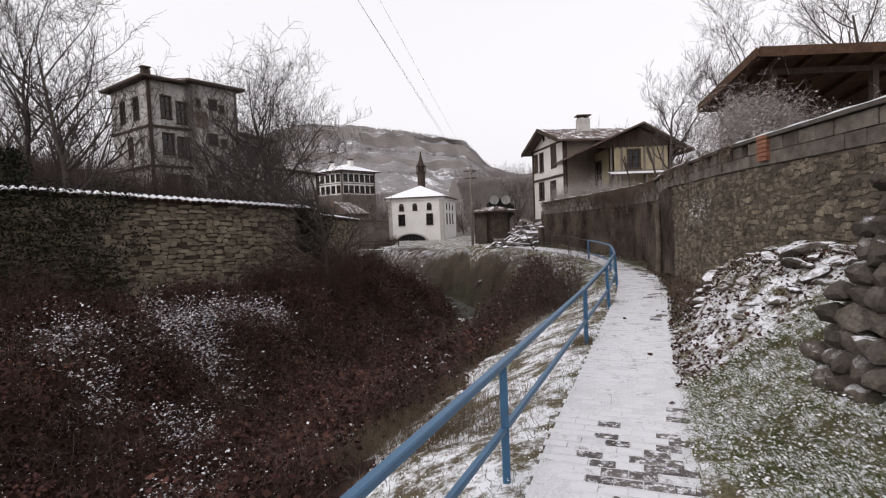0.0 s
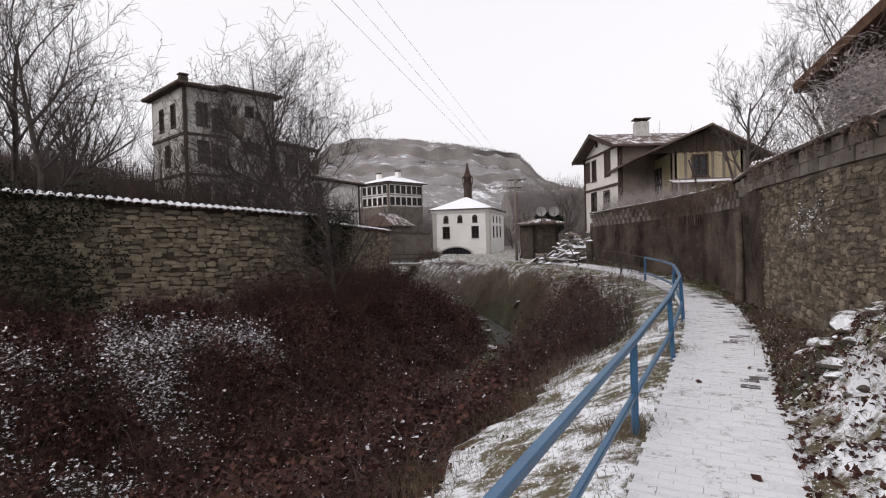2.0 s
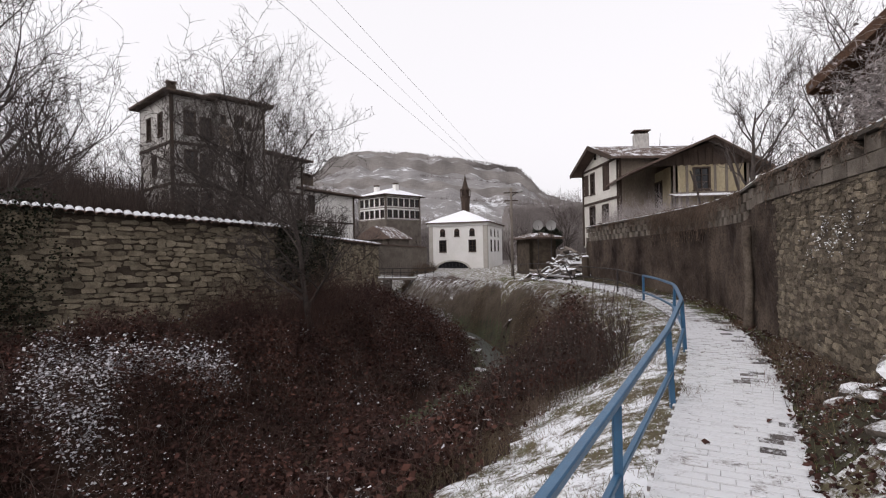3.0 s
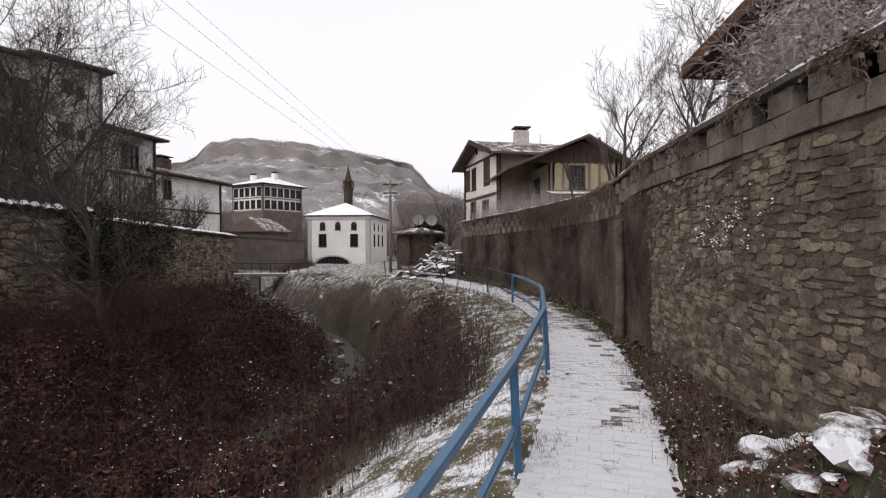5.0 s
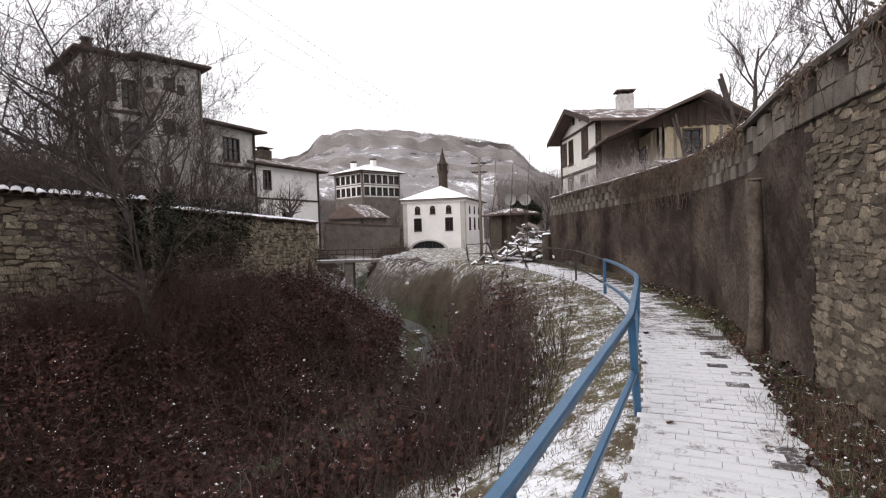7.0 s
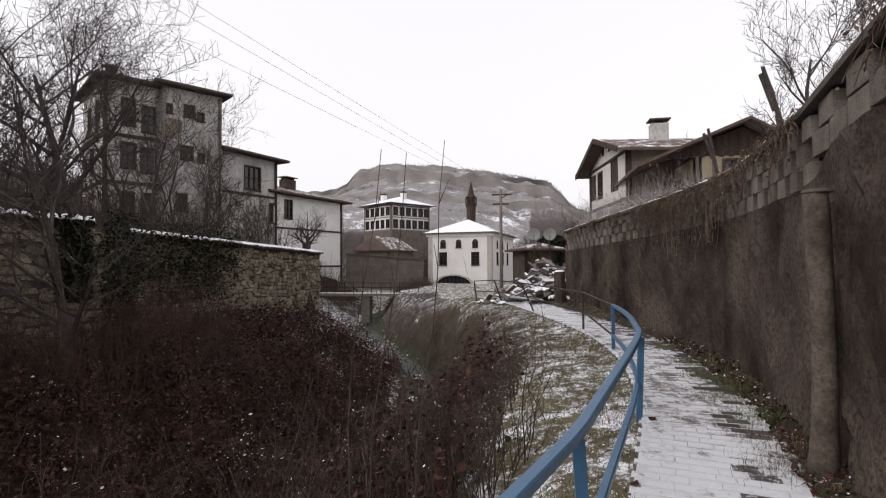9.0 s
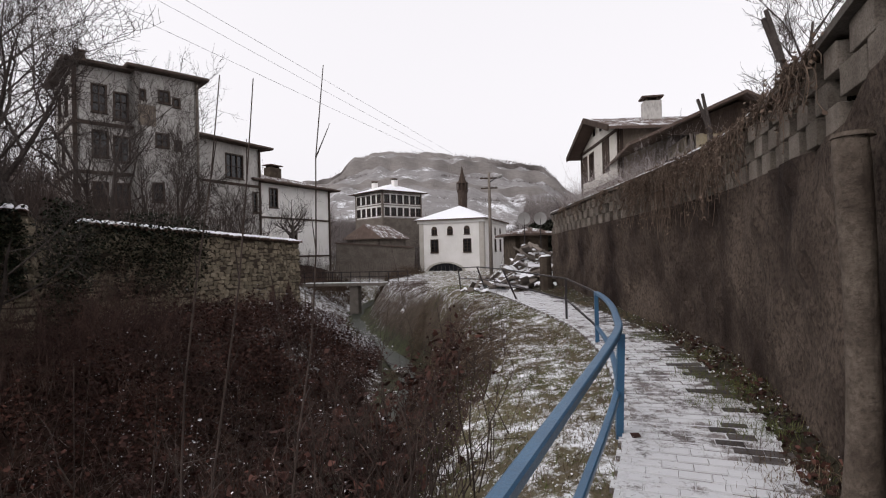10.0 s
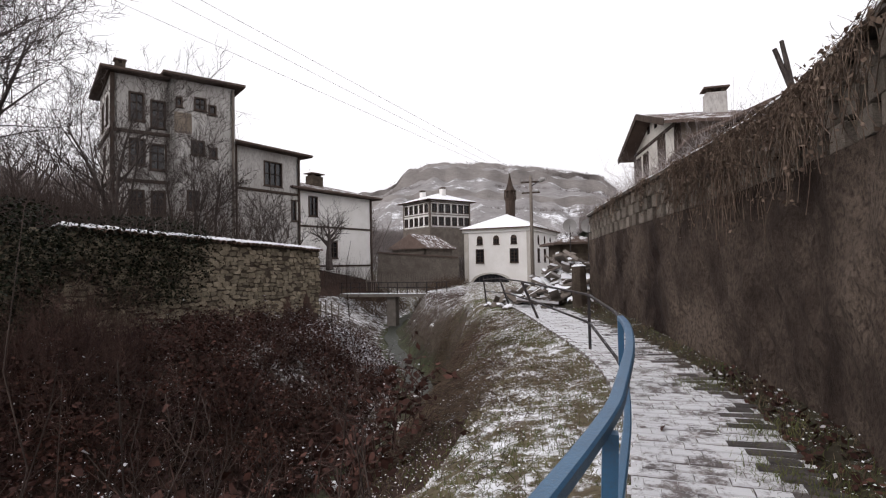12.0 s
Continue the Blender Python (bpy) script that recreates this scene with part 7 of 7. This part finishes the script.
# pollarded trunks behind the wall
for x, y, h1, ln in ((7.7, 18.8, 1.75, -0.2), (7.95, 22.2, 1.75, -0.12)):
    t = empty("cut_trunk", "sawn-off bare trunk rising behind the wall", "tree", m=pose(x, y, 2.3))
    part("trunk", Shape().tube([(0, 0, -0.2), (0.03, 0, 0.5), (ln, 0, h1 * 0.8), (ln * 1.5, 0, h1)], [0.04, 0.036, 0.032, 0.026], 7, True), M_BARK, t)
    part("stub", Shape().tube([(ln * 0.8, 0, h1 * 0.65), (ln * 0.8 - 0.16, 0.03, h1 * 0.95)], [0.036, 0.028], 6, True), M_BARK, t)
# arching canes above the wall
cn = np.random.default_rng(44)
NC = 190
cs = cn.uniform(WALL.s_of_y(15), WALL.s_of_y(25), NC)
cb = np.array([[*(WALL.at(s)[:2] + np.array([WALL.along(s)[1], -WALL.along(s)[0]]) * 0.4), 2.35] for s in cs])
mesh, _ = stems("arching_cane", cb, cn.uniform(1.8, 4.6, NC), cn.uniform(0.5, 1.7, NC), cn.uniform(0.6, 0.85, NC), cn.uniform(0.3, 0.75, NC), np.full(NC, 0.0042), M_VINE, cn, 8, 0.07)
tagged(new("arching_cane", mesh), "thin arching canes above the wall coping", "canes", kind="stuff")

# ---- stones, blocks, tiles and paving last ----
lay_stones(WALL, WALL.s_of_y(3.2), S_B + 0.2, lambda s: -0.25, Z_BLOCK, (0.08, 0.27), (0.04, 0.092), wall_r, lambda s, z: 8.4 < WALL.at(s)[1] < 13.4, 3, 0.03, 0.028)
lay_blocks(wall_r)
lay_stones(LWA, 0.0, 10.5, lambda s: -1.1, top_a, (0.2, 0.46), (0.10, 0.19), wall_l, lambda s, z: s < 7.5, 8, 0.05, mats=(M_LSTONE, M_LSTONE2))
lay_stones(LWB, 0.0, LWB.length, lambda s: -0.7, TOPS["b"][1], (0.2, 0.42), (0.10, 0.18), wall_l, lambda s, z: s < 6, 9, 0.05, mats=(M_LSTONE, M_LSTONE2))
lay_stones(LWC, 0.0, LWC.length, lambda s: -1.0, TOPS["c"][1], (0.2, 0.42), (0.10, 0.18), wall_l, lambda s, z: False, 10, 0.05, mats=(M_LSTONE, M_LSTONE2))
lay_stones(LWD, 0.0, LWD.length, lambda s: -0.7, TOPS["d"][1], (0.2, 0.42), (0.10, 0.18), wall_l, lambda s, z: False, 11, 0.05, mats=(M_LSTONE, M_LSTONE2))
tile_coping(LWA, top_a, wall_l)
tile_coping(LWB, TOPS["b"][1], wall_l)

path = empty("pavement", "narrow brick footpath under trodden snow", "path", kind="structure")
s0p, s1p = PATH.s_of_y(-6), PATH.s_of_y(31)
bed_strip = ribbon(PATH, s0p, s1p, -0.56, 0.56, lambda s: PATH.at(s)[2] - 0.12, lambda s: PATH.at(s)[2] + float(np.interp(PATH.at(s)[1], [5, 9, 17], [0.004, 0.0, -0.004])) + 0.0035 * math.sin(s * 1.9) * math.sin(s * 0.7), 0.11)
part("snow_bed", bed_strip, M_SNOW, path, "thin trodden snow between the bricks")
pv = Shape()
a, c = 0.5, 0.43
pv.v = [(-a, -a, -0.5), (a, -a, -0.5), (a, a, -0.5), (-a, a, -0.5), (-a, -a, 0.3), (a, -a, 0.3), (a, a, 0.3), (-a, a, 0.3), (-c, -0.49, 0.5), (c, -0.49, 0.5), (c, 0.49, 0.5), (-c, 0.49, 0.5)]
pv.f = [(0, 1, 5, 4), (1, 2, 6, 5), (2, 3, 7, 6), (3, 0, 4, 7), (4, 5, 9, 8), (5, 6, 10, 9), (6, 7, 11, 10), (7, 4, 8, 11), (8, 9, 10, 11)]
pv.s = [0] * 9
pmesh = pv.mesh("paver", M_PAVER)
M_BAREP = material("bare_wet_paver", [(0.075, 0.066, 0.063), (0.12, 0.106, 0.10), (0.05, 0.045, 0.044)], 6, 60, 0.75, 0.5, snow=0.2, snow_scale=7, snow_z=0.4, piece=0.3)
bmesh_bare = pv.mesh("paver", M_BAREP)
far_pv, bare_pv = Shape(), Shape()
rp = random.Random(2)
s, row, made = PATH.s_of_y(1.5), 0, 0
while s < s1p - 0.2:
    p, d = PATH.at(s), PATH.along(s)
    nrm = np.array([d[1], -d[0]])
    turn = Matrix.Rotation(math.atan2(d[1], d[0]), 3, "Z")
    for k in range(-3, 4):
        off = (k + (0.5 if row % 2 else 0)) * 0.196 + rp.uniform(-0.006, 0.006)
        if abs(off) > 0.50:
            continue
        pos = Vector((p[0] + nrm[0] * off, p[1] + nrm[1] * off, p[2] - 0.017 + rp.uniform(-0.005, 0.004)))
        m = Matrix.LocRotScale(pos, (turn @ Matrix.Rotation(rp.uniform(-0.03, 0.03), 3, "Z")).to_quaternion(), Vector((0.112, 0.193, 0.045)))
        x_, y_ = pos.x, pos.y
        bare = 0.9 * math.exp(-((x_ - 1.55) ** 2 + (y_ - 3.75) ** 2) / 0.28) + 0.6 * math.exp(-((x_ - 2.35) ** 2 + (y_ - 4.7) ** 2) / 0.10)
        if 9 < y_ < 15.6:
            bare += 0.42 * max(0, off) / 0.5 * (0.5 + 0.5 * math.sin(y_ * 2.2))
        if y_ >= 21.4:
            bare += 0.45 * max(0, off) / 0.5
        if rp.random() < bare:
            m.translation.z += 0.006
            bare_pv.add([m @ Vector(q) for q in pv.v], pv.f)
            continue
        if 16.0 < p[1] < 22.0 and made < 300:
            ob = new("brick", bmesh_bare if rp.random() < 0.6 * max(0, off) / 0.5 else pmesh)
            ob.parent = path
            ob.matrix_basis = m
            made += 1
        else:
            far_pv.add([m @ Vector(q) for q in pv.v], pv.f)
    s += 0.132
    row += 1
tagged(part("brick_rows", far_pv, M_PAVER2, path), kind="stuff")
tagged(part("bare_bricks", bare_pv, M_BARE, path, "bare wet grey paving bricks"), kind="stuff")
